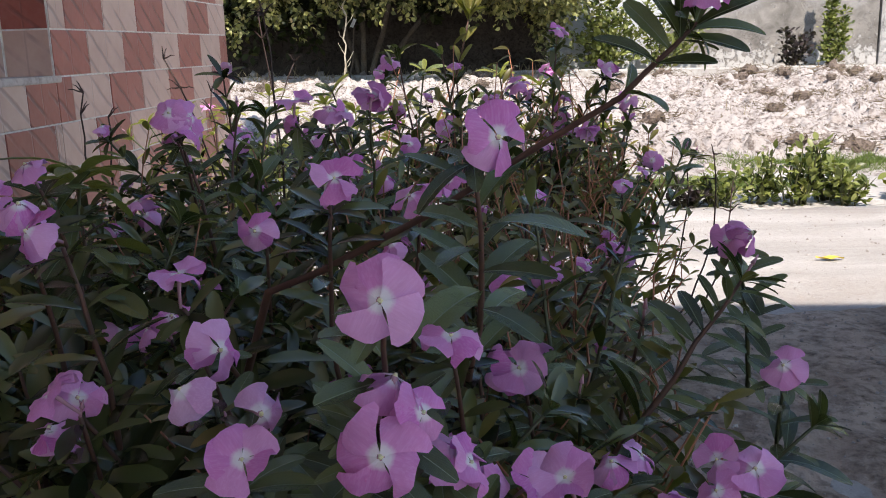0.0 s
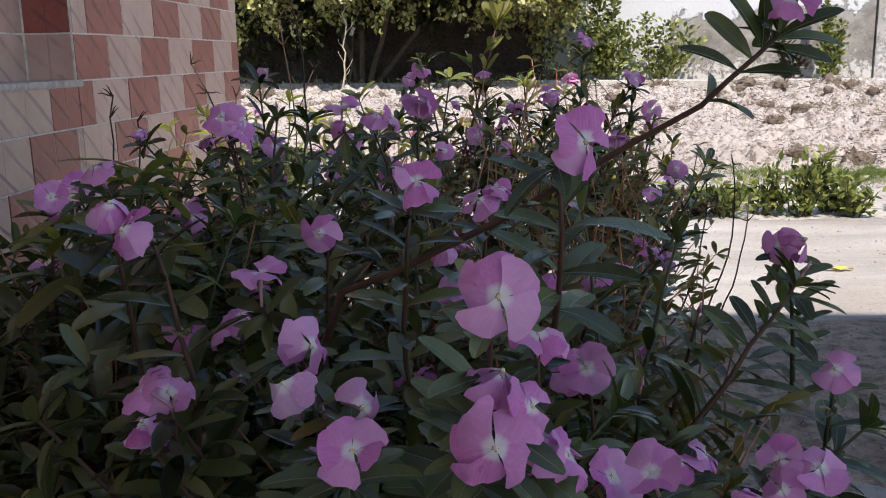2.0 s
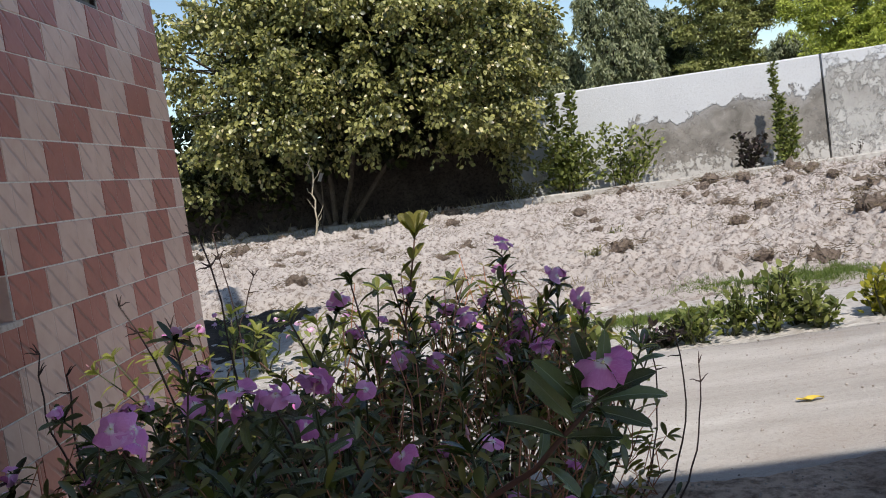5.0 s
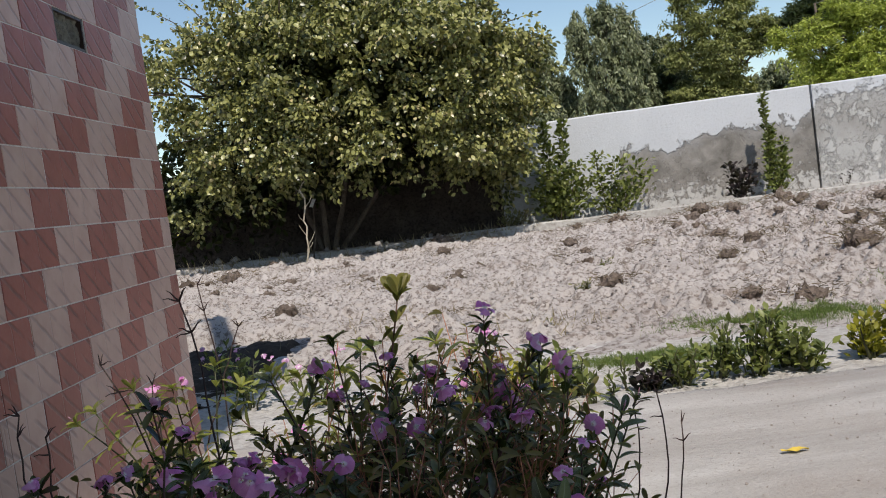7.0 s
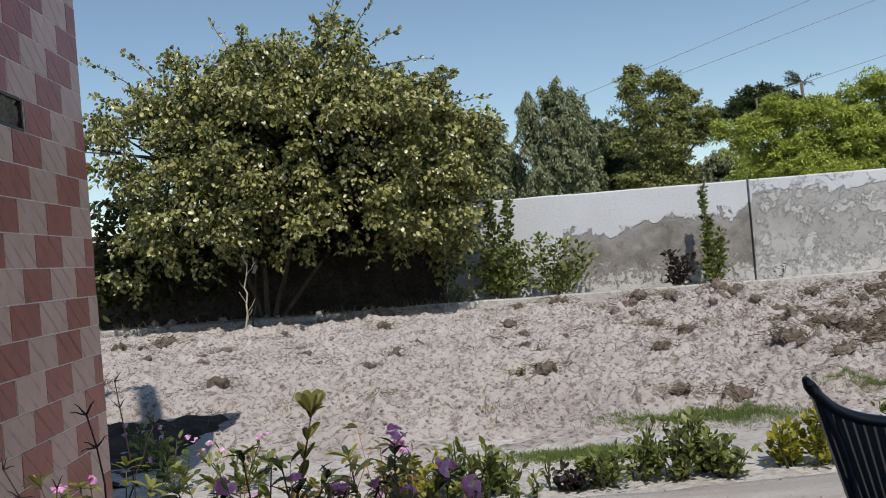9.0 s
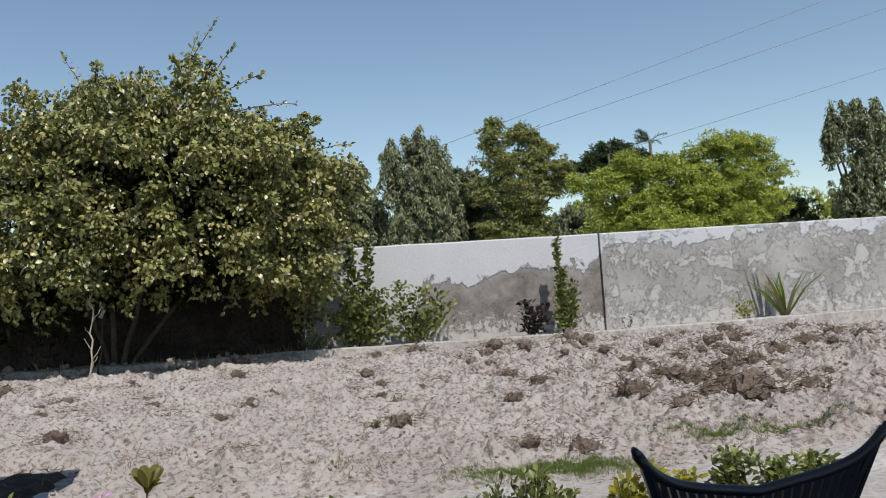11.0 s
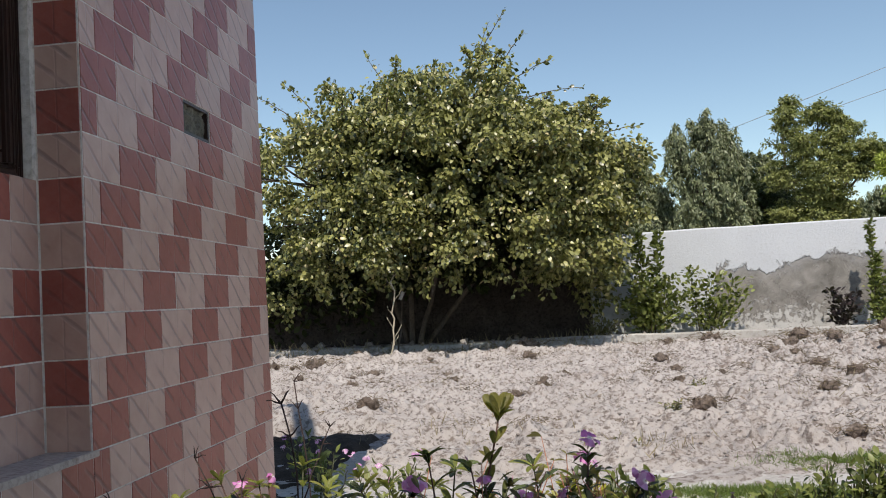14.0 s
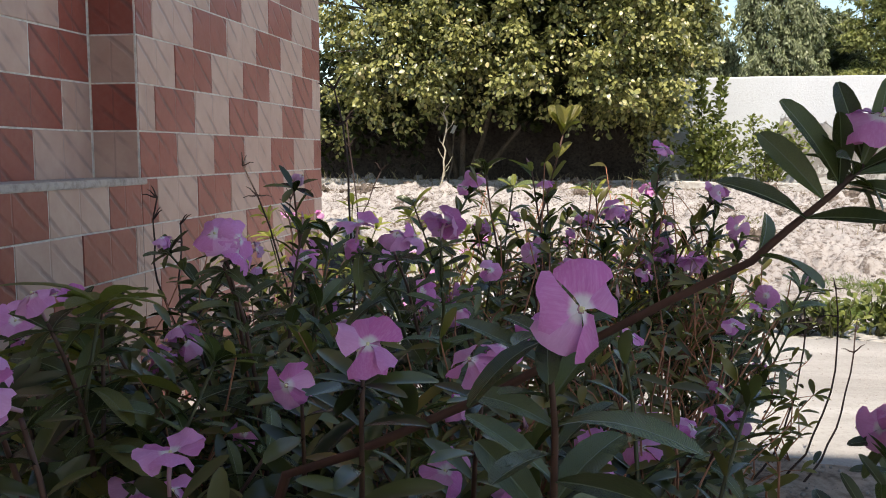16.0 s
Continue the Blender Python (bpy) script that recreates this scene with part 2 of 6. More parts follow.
def path_mat():
    """Cement path under drifted dust: streaks across the way of the sweep, grit and dark spots."""
    m, n, l, b = nodes_of("dusty_cement_path")
    v = coords(n)
    mp = n.new("ShaderNodeMapping")
    mp.inputs["Scale"].default_value = (0.35, 1.6, 1.0)
    l.new(v, mp.inputs["Vector"])
    streak = noise_node(n, l, mp.outputs[0], 3.0, 6, 0.62, 0.4)
    big = noise_node(n, l, v, 1.7, 5, 0.6)
    grit = noise_node(n, l, v, 75.0, 7, 0.75)
    fine = noise_node(n, l, v, 340.0, 3, 0.6)
    c = ramp(n, l, streak, [(0.3, (0.33, 0.305, 0.29)), (0.52, (0.46, 0.435, 0.42)), (0.72, (0.58, 0.56, 0.545))])
    c = mixc(n, l, ramp(n, l, big, [(0.5, (0, 0, 0)), (0.72, (0.6, 0.6, 0.6))]), c, (0.36, 0.31, 0.28))
    c = mixc(n, l, ramp(n, l, grit, [(0.5, (0, 0, 0)), (0.7, (0.55, 0.55, 0.55))]), c, (0.27, 0.23, 0.21))
    c = mixc(n, l, ramp(n, l, fine, [(0.55, (0, 0, 0)), (0.75, (0.5, 0.5, 0.5))]), c, (0.66, 0.62, 0.6))
    l.new(c, b.inputs["Base Color"])
    b.inputs["Roughness"].default_value = 0.95
    b.inputs["Specular IOR Level"].default_value = 0.2
    bump(n, l, b, mathn(n, l, "ADD", mathn(n, l, "MULTIPLY", grit, 0.8), mathn(n, l, "ADD", mathn(n, l, "MULTIPLY", fine, 0.25), streak)), 0.8, 0.012)
    return m


def soil_mat():
    """Dry ploughed soil: pale dust between brown crumbs and rooty patches, browner to the east."""
    m, n, l, b = nodes_of("ploughed_soil")
    v = coords(n)
    big = noise_node(n, l, v, 1.3, 4, 0.6)
    clump = noise_node(n, l, v, 6.0, 5, 0.62, 0.6)
    small = noise_node(n, l, v, 26.0, 8, 0.72)
    grain = noise_node(n, l, v, 110.0, 4, 0.7)
    sep = n.new("ShaderNodeSeparateXYZ")
    l.new(v, sep.inputs[0])
    east = n.new("ShaderNodeMapRange")
    for k, q in zip(("From Min", "From Max", "To Min", "To Max"), (0.5, 6.0, -0.02, 0.06)):
        east.inputs[k].default_value = q
    l.new(sep.outputs[0], east.inputs["Value"])
    c = ramp(n, l, big, [(0.3, (0.42, 0.38, 0.365)), (0.7, (0.53, 0.487, 0.47))])
    rooty = mathn(n, l, "ADD", clump, east.outputs[0])
    c = mixc(n, l, ramp(n, l, rooty, [(0.56, (0, 0, 0)), (0.72, (0.7, 0.7, 0.7))]), c, (0.26, 0.205, 0.172))
    dark = mathn(n, l, "ADD", small, mathn(n, l, "MULTIPLY", rooty, 0.22))
    c = mixc(n, l, ramp(n, l, dark, [(0.61, (0, 0, 0)), (0.71, (0.85, 0.85, 0.85))]), c, (0.17, 0.135, 0.118))
    c = mixc(n, l, ramp(n, l, grain, [(0.58, (0, 0, 0)), (0.74, (0.5, 0.5, 0.5))]), c, (0.24, 0.2, 0.18))
    l.new(c, b.inputs["Base Color"])
    b.inputs["Roughness"].default_value = 0.98
    b.inputs["Specular IOR Level"].default_value = 0.1
    bump(n, l, b, mathn(n, l, "ADD", small, mathn(n, l, "MULTIPLY", grain, 0.4)), 0.9, 0.022)
    return m


TILE_DARK = tile_mat("tile_rose", (0.265, 0.058, 0.042), (0.35, 0.09, 0.066), (0.14, 0.05, 0.045))
TILE_PALE = tile_mat("tile_cream", (0.47, 0.29, 0.238), (0.575, 0.385, 0.325), (0.30, 0.20, 0.185))
GROUT = rough_mat("grout", (0.66, 0.61, 0.57), (0.76, 0.71, 0.67), (0.45, 0.4, 0.36), 3, 60)
PLASTER = rough_mat("plaster", (0.74, 0.71, 0.68), (0.82, 0.79, 0.76), (0.62, 0.58, 0.55), 1.5, 30)
SILL = rough_mat("sill_cement", (0.44, 0.37, 0.34), (0.56, 0.48, 0.44), (0.28, 0.22, 0.2), 5, 60)
CEMENT = wall_mat()
KERB = rough_mat("kerb_cement", (0.36, 0.34, 0.32), (0.52, 0.50, 0.48), (0.24, 0.21, 0.19), 1.2, 14, 0.95, 0.7, 0.015)
SOIL = soil_mat()
DUST = rough_mat("pale_dry_earth", (0.46, 0.435, 0.42), (0.64, 0.615, 0.60), (0.33, 0.30, 0.28), 2.2, 26, 0.97, 1.0, 0.03, 0.15)
PATHM = path_mat()
EARTH = rough_mat("trodden_earth", (0.39, 0.295, 0.24), (0.63, 0.51, 0.43), (0.12, 0.085, 0.066), 5.0, 38, 0.97, 1.0, 0.04, 0.15)
BEDM = rough_mat("bed_soil", (0.10, 0.075, 0.06), (0.17, 0.13, 0.105), (0.05, 0.04, 0.03), 5, 50, 0.98, 0.8, 0.02, 0.1)
# Very dark soil: the house's cast shadow is deepened by this colour.
SHADOWED_SOIL = rough_mat("shadowed_bed_soil", (0.05, 0.038, 0.03), (0.11, 0.086, 0.07), (0.04, 0.032, 0.027), 4, 35, 0.95, 1.0, 0.03, 0.2)
CLOD = rough_mat("brown_clod", (0.14, 0.108, 0.09), (0.28, 0.225, 0.195), (0.06, 0.045, 0.037), 6, 40, 0.98, 0.9, 0.02, 0.1)
BARK = rough_mat("bark", (0.09, 0.07, 0.055), (0.17, 0.14, 0.115), (0.06, 0.05, 0.04), 6, 60, 0.95, 0.9, 0.01, 0.1)
DEADWOOD = rough_mat("pale_dead_wood", (0.42, 0.37, 0.28), (0.5, 0.45, 0.36), (0.25, 0.2, 0.15), 8, 60)
STEM = plain("red_brown_stem", (0.085, 0.038, 0.026), 0.6, vary=0.4, scale=40)
TWIG = plain("brown_twig", (0.36, 0.15, 0.085), 0.7, vary=0.5, scale=60)
STEM_GREEN = plain("green_stem", (0.055, 0.058, 0.02), 0.5, vary=0.3, scale=40)
DRYSTEM = plain("dry_stem", (0.045, 0.025, 0.022), 0.8, vary=0.3, scale=40)
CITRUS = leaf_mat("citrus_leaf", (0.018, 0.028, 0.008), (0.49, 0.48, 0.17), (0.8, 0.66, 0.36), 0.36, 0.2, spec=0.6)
# Darker copy of the citrus leaf: crown shade is put into its colour.
SHADELEAF = leaf_mat("shaded_citrus_leaf", (0.014, 0.02, 0.006), (0.06, 0.072, 0.02), (0.09, 0.085, 0.03), 0.5, 0.08, spec=0.3)
EUCA = leaf_mat("grey_green_leaf", (0.06, 0.075, 0.04), (0.33, 0.36, 0.20), (0.48, 0.5, 0.34), 0.5, 0.2)
NEEM = leaf_mat("mid_green_leaf", (0.11, 0.13, 0.04), (0.36, 0.375, 0.13), (0.48, 0.46, 0.17), 0.5, 0.22)
ACACIA = leaf_mat("bright_green_leaf", (0.2, 0.25, 0.045), (0.55, 0.62, 0.12), (0.7, 0.7, 0.2), 0.5, 0.32)
DARKTREE = leaf_mat("dark_green_leaf", (0.025, 0.04, 0.015), (0.05, 0.075, 0.025), (0.09, 0.10, 0.04), 0.5, 0.15)
SHRUB = leaf_mat("shrub_leaf", (0.03, 0.05, 0.014), (0.30, 0.335, 0.10), (0.50, 0.47, 0.2), 0.4, 0.28)
GOLDLEAF = leaf_mat("golden_leaf", (0.20, 0.20, 0.02), (0.36, 0.33, 0.03), (0.46, 0.40, 0.05), 0.45, 0.3)
PURPLELEAF = leaf_mat("dark_purple_leaf", (0.018, 0.012, 0.014), (0.04, 0.026, 0.03), (0.06, 0.045, 0.04), 0.5, 0.1)
GRASS = leaf_mat("grass_blade", (0.09, 0.14, 0.035), (0.20, 0.28, 0.07), (0.34, 0.33, 0.13), 0.6, 0.25)
DRYWEED = leaf_mat("olive_weed", (0.11, 0.11, 0.045), (0.27, 0.25, 0.12), (0.4, 0.35, 0.2), 0.6, 0.2)
STRAW = leaf_mat("dry_straw", (0.22, 0.17, 0.10), (0.36, 0.30, 0.2), (0.45, 0.38, 0.26), 0.8, 0.15)
PERI = leaf_mat("periwinkle_leaf", (0.012, 0.021, 0.010), (0.165, 0.207, 0.084), (0.32, 0.285, 0.085), 0.2, 0.15, "object", True, 0.6)
PERI_IN = leaf_mat("small_periwinkle_leaf", (0.009, 0.014, 0.007), (0.15, 0.165, 0.06), (0.30, 0.21, 0.08), 0.22, 0.13, spec=0.55)
PERI_OLIVE = leaf_mat("small_olive_leaf", (0.07, 0.06, 0.018), (0.27, 0.23, 0.065), (0.44, 0.32, 0.11), 0.35, 0.35, spec=0.5)
# Young leaf, brighter and yellower than the others: sunlight is put into its colour.
PERI_SUNLIT = leaf_mat("sunlit_young_leaf", (0.19, 0.22, 0.045), (0.42, 0.43, 0.10), (0.50, 0.42, 0.13), 0.34, 0.45, "object", True, 0.5)
PERI_WILT = leaf_mat("wilting_periwinkle_leaf", (0.15, 0.145, 0.04), (0.29, 0.26, 0.07), (0.34, 0.26, 0.09), 0.4, 0.4, "object", True, 0.5)
RIB = plain("pale_leaf_rib", (0.15, 0.19, 0.09), 0.4)
PETAL = petal_mat("pink_petal", (0.72, 0.20, 0.58), (0.88, 0.48, 0.79))
PETAL_OLD = petal_mat("faded_petal", (0.68, 0.3, 0.6), (0.8, 0.55, 0.75))
THROAT = plain("pink_tube", (0.45, 0.24, 0.30), 0.6)
EYE = plain("yellow_eye", (0.75, 0.72, 0.42), 0.6)
FRAME_WOOD = plain("dark_brown_paint", (0.035, 0.017, 0.013), 0.35, vary=0.3, scale=15)
CHAIR = plain("dark_blue_plastic", (0.007, 0.012, 0.024), 0.38, vary=0.15, spec=0.5)
WIRE = plain("grey_cable", (0.2, 0.2, 0.21), 0.6)
YELLOW = plain("yellow_fallen_leaf", (0.60, 0.44, 0.07), 0.6)
PALEBIT = plain("pale_paper", (0.5, 0.5, 0.52), 0.8)
BOXM = rough_mat("socket_mortar", (0.10, 0.095, 0.075), (0.2, 0.185, 0.15), (0.05, 0.045, 0.035), 20, 90)
# Brick made near black: the tree's shade is put into the colour.
SHADEBRICK = rough_mat("shaded_old_brick", (0.045, 0.036, 0.031), (0.10, 0.081, 0.072), (0.02, 0.016, 0.014), 2.5, 25, 0.95, 0.9, 0.02, 0.1)
CRUMB = leaf_mat("soil_crumb", (0.20, 0.165, 0.15), (0.45, 0.41, 0.39), (0.16, 0.125, 0.11), 0.98, 0.0, spec=0.1)
GRIT = leaf_mat("pale_grit", (0.30, 0.265, 0.245), (0.50, 0.46, 0.44), (0.18, 0.15, 0.13), 0.98, 0.0, spec=0.1)
ROOTS = leaf_mat("dry_roots", (0.09, 0.065, 0.045), (0.26, 0.2, 0.145), (0.4, 0.33, 0.24), 0.9, 0.1, spec=0.1)
GLASS, gn, gl, gb = nodes_of("window_glass")
gb.inputs["Base Color"].default_value = (0.02, 0.022, 0.02, 1)
gb.inputs["Roughness"].default_value = 0.06
gb.inputs["Transmission Weight"].default_value = 0.6


# ---- mesh helpers ----
def mesh_object(name, bm, mats, parent=None, label="", smooth=False, origin=None):
    me = bpy.data.meshes.new(name)
    bm.to_mesh(me)
    bm.free()
    for m in mats if isinstance(mats, (list, tuple)) else (mats,):
        me.materials.append(m)
    if smooth:
        me.polygons.foreach_set("use_smooth", [True] * len(me.polygons))
    return place(new(name, me), parent, label)


def place(ob, parent=None, label=""):
    if parent is not None:
        ob.parent = parent
        ob.matrix_parent_inverse = parent.matrix_basis.inverted() if parent.parent is None else (parent.parent.matrix_basis @ parent.matrix_parent_inverse @ parent.matrix_basis).inverted()
    if label:
        ob["label"] = label
    return ob


def root(name, at, label, category, group="", kind=""):
    e = new(name)
    e.empty_display_size = 0.05
    e.matrix_basis = Matrix.Translation(at)
    return tagged(e, label, category, group, kind)


def box(bm, lo, hi, mat=0):
    lo, hi = Vector(lo), Vector(hi)
    vs = [bm.verts.new((x, y, z)) for x in (lo.x, hi.x) for y in (lo.y, hi.y) for z in (lo.z, hi.z)]
    fs = []
    for q in ((0, 1, 3, 2), (4, 6, 7, 5), (0, 4, 5, 1), (2, 3, 7, 6), (0, 2, 6, 4), (1, 5, 7, 3)):
        f = bm.faces.new([vs[i] for i in q])
        f.material_index = mat
        fs.append(f)
    return fs


def slab(name, lo, hi, mats, bev=0.0, parent=None, label="", jit=0.0, cuts=0, seed=1):
    bm = bmesh.new()
    box(bm, lo, hi)
    if bev:
        bmesh.ops.bevel(bm, geom=bm.edges[:], offset=bev, segments=2, affect="EDGES")
    return mesh_object(name, bm, mats, parent, label)


def tube(bm, pts, r0, r1, sides=6, mat=0, cap=True):
    """A tapered tube along points."""
    rings = []
    n = len(pts)
    ref = Vector((0.31, 0.77, 0.55))
    for i, p in enumerate(pts):
        d = (pts[min(i + 1, n - 1)] - pts[max(i - 1, 0)]).normalized()
        a = d.cross(ref)
        if a.length < 0.05:
            a = d.cross(Vector((1, 0, 0)))
        a.normalize()
        b = d.cross(a)
        r = r0 + (r1 - r0) * i / max(1, n - 1)
        rings.append([bm.verts.new(p + r * (math.cos(2 * math.pi * k / sides) * a + math.sin(2 * math.pi * k / sides) * b)) for k in range(sides)])
    for i in range(n - 1):
        for k in range(sides):
            f = bm.faces.new((rings[i][k], rings[i][(k + 1) % sides], rings[i + 1][(k + 1) % sides], rings[i + 1][k]))
            f.material_index, f.smooth = mat, True
    if cap:
        bm.faces.new(rings[-1]).material_index = mat
        bm.faces.new(rings[0][::-1]).material_index = mat


def bend(a, b, sag=Vector((0, 0, 0)), n=8, wob=0.0, rng=random):
    """Points from a to b, bowed by sag in the middle."""
    out = []
    for i in range(n + 1):
        s = i / n
        p = a.lerp(b, s) + sag * (4 * s * (1 - s))
        if 0 < i < n and wob:
            p = p + Vector((rng.uniform(-wob, wob), rng.uniform(-wob, wob), rng.uniform(-wob, wob)))
        out.append(p)
    return out


def scatter(name, tv, tf, R, T, mats, parent=None, label="", fmat=None, smooth=False):
    """One mesh of many copies of a small template: R (k,3,3) turns and scales, T (k,3) places."""
    tv, tf = np.asarray(tv, float), np.asarray(tf, int)
    k, nv = len(T), len(tv)
    V = np.einsum("kij,vj->kvi", R, tv) + np.asarray(T)[:, None, :]
    F = (tf[None] + (np.arange(k) * nv)[:, None, None]).reshape(-1, tf.shape[1])
    me = bpy.data.meshes.new(name)
    me.vertices.add(k * nv)
    me.vertices.foreach_set("co", V.ravel())
    me.loops.add(F.size)
    me.loops.foreach_set("vertex_index", F.ravel())
    me.polygons.add(len(F))
    me.polygons.foreach_set("loop_start", np.arange(0, F.size, tf.shape[1]))
    if fmat is not None:
        me.polygons.foreach_set("material_index", np.tile(np.asarray(fmat), k))
    if smooth:
        me.polygons.foreach_set("use_smooth", np.ones(len(F), bool))
    me.update(calc_edges=True)
    for m in mats if isinstance(mats, (list, tuple)) else (mats,):
        me.materials.append(m)
    return place(new(name, me), parent, label)


def turns(direction, up, size, width=None):
    """Turn matrices whose second axis is the leaf's length and third its face; all (k,3) and (k,)."""
    y = direction / np.linalg.norm(direction, axis=1, keepdims=True)
    x = np.cross(y, up)
    x /= np.maximum(np.linalg.norm(x, axis=1, keepdims=True), 1e-6)
    z = np.cross(x, y)
    w = size if width is None else width
    return np.stack([x * w[:, None], y * size[:, None], z * size[:, None]], 2)


# a folded leaf, one long, with 8 triangles
LEAF_V = [(0, 0, 0), (-0.19, 0.3, 0.05), (0, 0.3, 0.0), (0.19, 0.3, 0.05), (-0.2, 0.62, 0.04), (0, 0.64, -0.01), (0.2, 0.62, 0.04), (0, 1, -0.08)]
LEAF_F = [(0, 2, 1), (0, 3, 2), (1, 2, 4), (2, 5, 4), (2, 3, 5), (3, 6, 5), (4, 5, 7), (5, 6, 7)]
# a blunt oval leaf, gently folded and bowed
OVAL_V = [(k * w, y, 0.3 * w * abs(k) - 0.22 * y * y) for y, w in ((0.0, 0.02), (0.2, 0.105), (0.45, 0.165), (0.7, 0.17), (0.9, 0.11), (1.0, 0.03)) for k in (-1, 0, 1)]
OVAL_F = [(3 * i + k, 3 * i + k + 1, 3 * i + k + 4, 3 * i + k + 3) for i in range(5) for k in (0, 1)]
# a flat narrow leaf of four triangles
# the simplest leaf, one face
FLAKE_V = [(0, 0, 0), (-0.17, 0.5, 0.02), (0, 1, -0.04), (0.17, 0.5, 0.02)]
FLAKE_F = [(0, 3, 2, 1)]
# a blade
BLADE_V = [(-0.03, 0, 0), (0.03, 0, 0), (-0.02, 0.55, 0.06), (0.02, 0.55, 0.06), (0, 1, 0.25)]
BLADE_F = [(0, 1, 3), (0, 3, 2), (2, 3, 4)]


# ---- ground, path, field ----
def ground_z(x, y):
    """Height of the open ground: level by the path, rising a little to the kerb."""
    z = -0.05 if y < 2.0 else -0.05 + min(1.0, (y - 2.0) / 8.0) * 0.11
    return z + max(0.0, min(0.12, 0.0125 * (6.0 - x))) * min(1.0, max(0.0, (y - 2.0) / 8.0))


def height_sheet(name, x0, x1, y0, y1, step, fn, mats, label="", kind="structure"):
    nx, ny = int((x1 - x0) / step) + 1, int((y1 - y0) / step) + 1
    xs, ys = np.linspace(x0, x1, nx), np.linspace(y0, y1, ny)
    V = np.array([(x, y, fn(x, y)) for y in ys for x in xs])
    i = np.arange(nx * ny).reshape(ny, nx)
    F = np.stack([i[:-1, :-1], i[:-1, 1:], i[1:, 1:], i[1:, :-1]], -1).reshape(-1, 4)
    ob = scatter(name, V, F, np.eye(3)[None], np.zeros((1, 3)), mats, smooth=True)
    return tagged(ob, label, "", "", kind)


def outer_ground():
    bm = bmesh.new()
    rings = []
    for r, z in ((24, -0.12), (60, -0.3), (400, -1.0), (2500, -2.0)):
        rings.append([bm.verts.new((r * math.cos(a * math.pi / 16), 8 + r * math.sin(a * math.pi / 16), z)) for a in range(32)])
    for a, b in zip(rings, rings[1:]):
        for k in range(32):
            bm.faces.new((a[k], a[(k + 1) % 32], b[(k + 1) % 32], b[k]))
    bm.faces.new(rings[0])
    return tagged(mesh_object("ground", bm, DUST), "pale dry open earth round the garden", "ground", "", "structure")


def field_fn(x, y):
    p = Vector((x, y, 0))
    if x < 0.0 and y < 3.72:
        return ground_z(x, y) - 0.03
    edge = min(1.0, max(0.0, (y - 1.75 - 0.25 * noise.noise(p * 1.3)) / 0.7))
    d1 = noise.voronoi(p * 10.0)[0][0]
    d2 = noise.voronoi(p * 19.0 + Vector((5, 3, 1)))[0][0]
    lump = noise.fractal(p * 2.2, 0.7, 2.0, 4)
    patch = 0.5 + 0.8 * noise.noise(p * 0.9 + Vector((3, 7, 0)))
    right = 1.0 + 0.6 * min(1.0, max(0.0, (x - 2.5) / 2.0))
    h = 0.05 * (0.3 - d1 * d1) * right + 0.045 * (0.25 - d2 * d2) * (0.5 + patch) + 0.06 * lump * right + 0.03 * noise.noise(p * 15) * right + 0.008 * noise.noise(p * 44)
    h += 0.13 * max(0.0, noise.noise(p * 4.2 + Vector((9, 2, 5))) - 0.08) * (0.5 + noise.noise(p * 11)) * right
    far = 0.2 + 0.8 * min(1.0, max(0.0, (10.05 - y) / 1.2))
    return ground_z(x, y) + 0.004 + (h * (0.12 + 0.88 * edge) + 0.03 * edge) * far - 0.02 * (1 - far)


outer_ground()
height_sheet("field", -4.6, 8.6, 0.9, 10.12, 0.019, field_fn, SOIL, "ploughed field of pale dry crumbly soil")


def bare_fn(x, y):
    p = Vector((x, y, 0))
    k = 0.028 * max(0.0, min(1.0, (2.35 - y + 0.5 * noise.noise(p * 0.9)) / 0.6))
    return ground_z(x, y) + 0.012 + k + 0.012 * noise.fractal(p * 3, 0.8, 2, 4) - 0.02


height_sheet("bare_strip", -7.0, 11.0, 0.7, 3.0, 0.05, bare_fn, DUST, "pale trodden earth strip between path and field")


def path_fn(x, y):
    p = Vector((x, y, 0))
    lip = -0.05 * max(0.0, (y - 0.80 - 0.02 * noise.noise(p * 3)) / 0.05)
    return 0.004 * noise.fractal(Vector((x * 0.9, y * 1.7, 0)), 0.9, 2, 2) + max(-0.09, min(0, lip))


height_sheet("path", -7.0, 9.0, -9.0, 0.9, 0.05, path_fn, PATHM, "dusty pale cement path with a worn edge")


def bed_fn(x, y):
    p = Vector((x, y, 0))
    d = max(abs(x - 0.6) / 0.6, abs(y + 1.2) / 0.85)
    return -0.03 + 0.075 * max(0.0, min(1.0, (1.12 - d) * 4)) + 0.01 * noise.fractal(p * 14, 0.8, 2, 3)


def apron_fn(x, y):
    return 0.010 + 0.012 * noise.fractal(Vector((x * 3, y * 3, 3)), 0.9, 2, 2) + 0.008 * noise.noise(Vector((x * 17, y * 17, 8))) - 0.035 * max(0.0, min(1.0, (y + 0.43 + 0.05 * noise.noise(Vector((x * 3, 0, 5)))) / 0.08))


height_sheet("earth_apron", 0.7, 5.0, -2.9, -0.36, 0.02, apron_fn, EARTH, "rough trodden brown earth beside the flower bed")
height_sheet("flower_bed", -0.005, 1.3, -2.2, -0.25, 0.03, bed_fn, BEDM, "dark soil of the flower bed")


def shadow_bed_fn(x, y):
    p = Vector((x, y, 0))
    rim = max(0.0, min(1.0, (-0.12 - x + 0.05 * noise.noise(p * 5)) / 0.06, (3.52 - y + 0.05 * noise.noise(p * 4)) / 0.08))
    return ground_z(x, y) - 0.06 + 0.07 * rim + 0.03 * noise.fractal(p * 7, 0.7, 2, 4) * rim


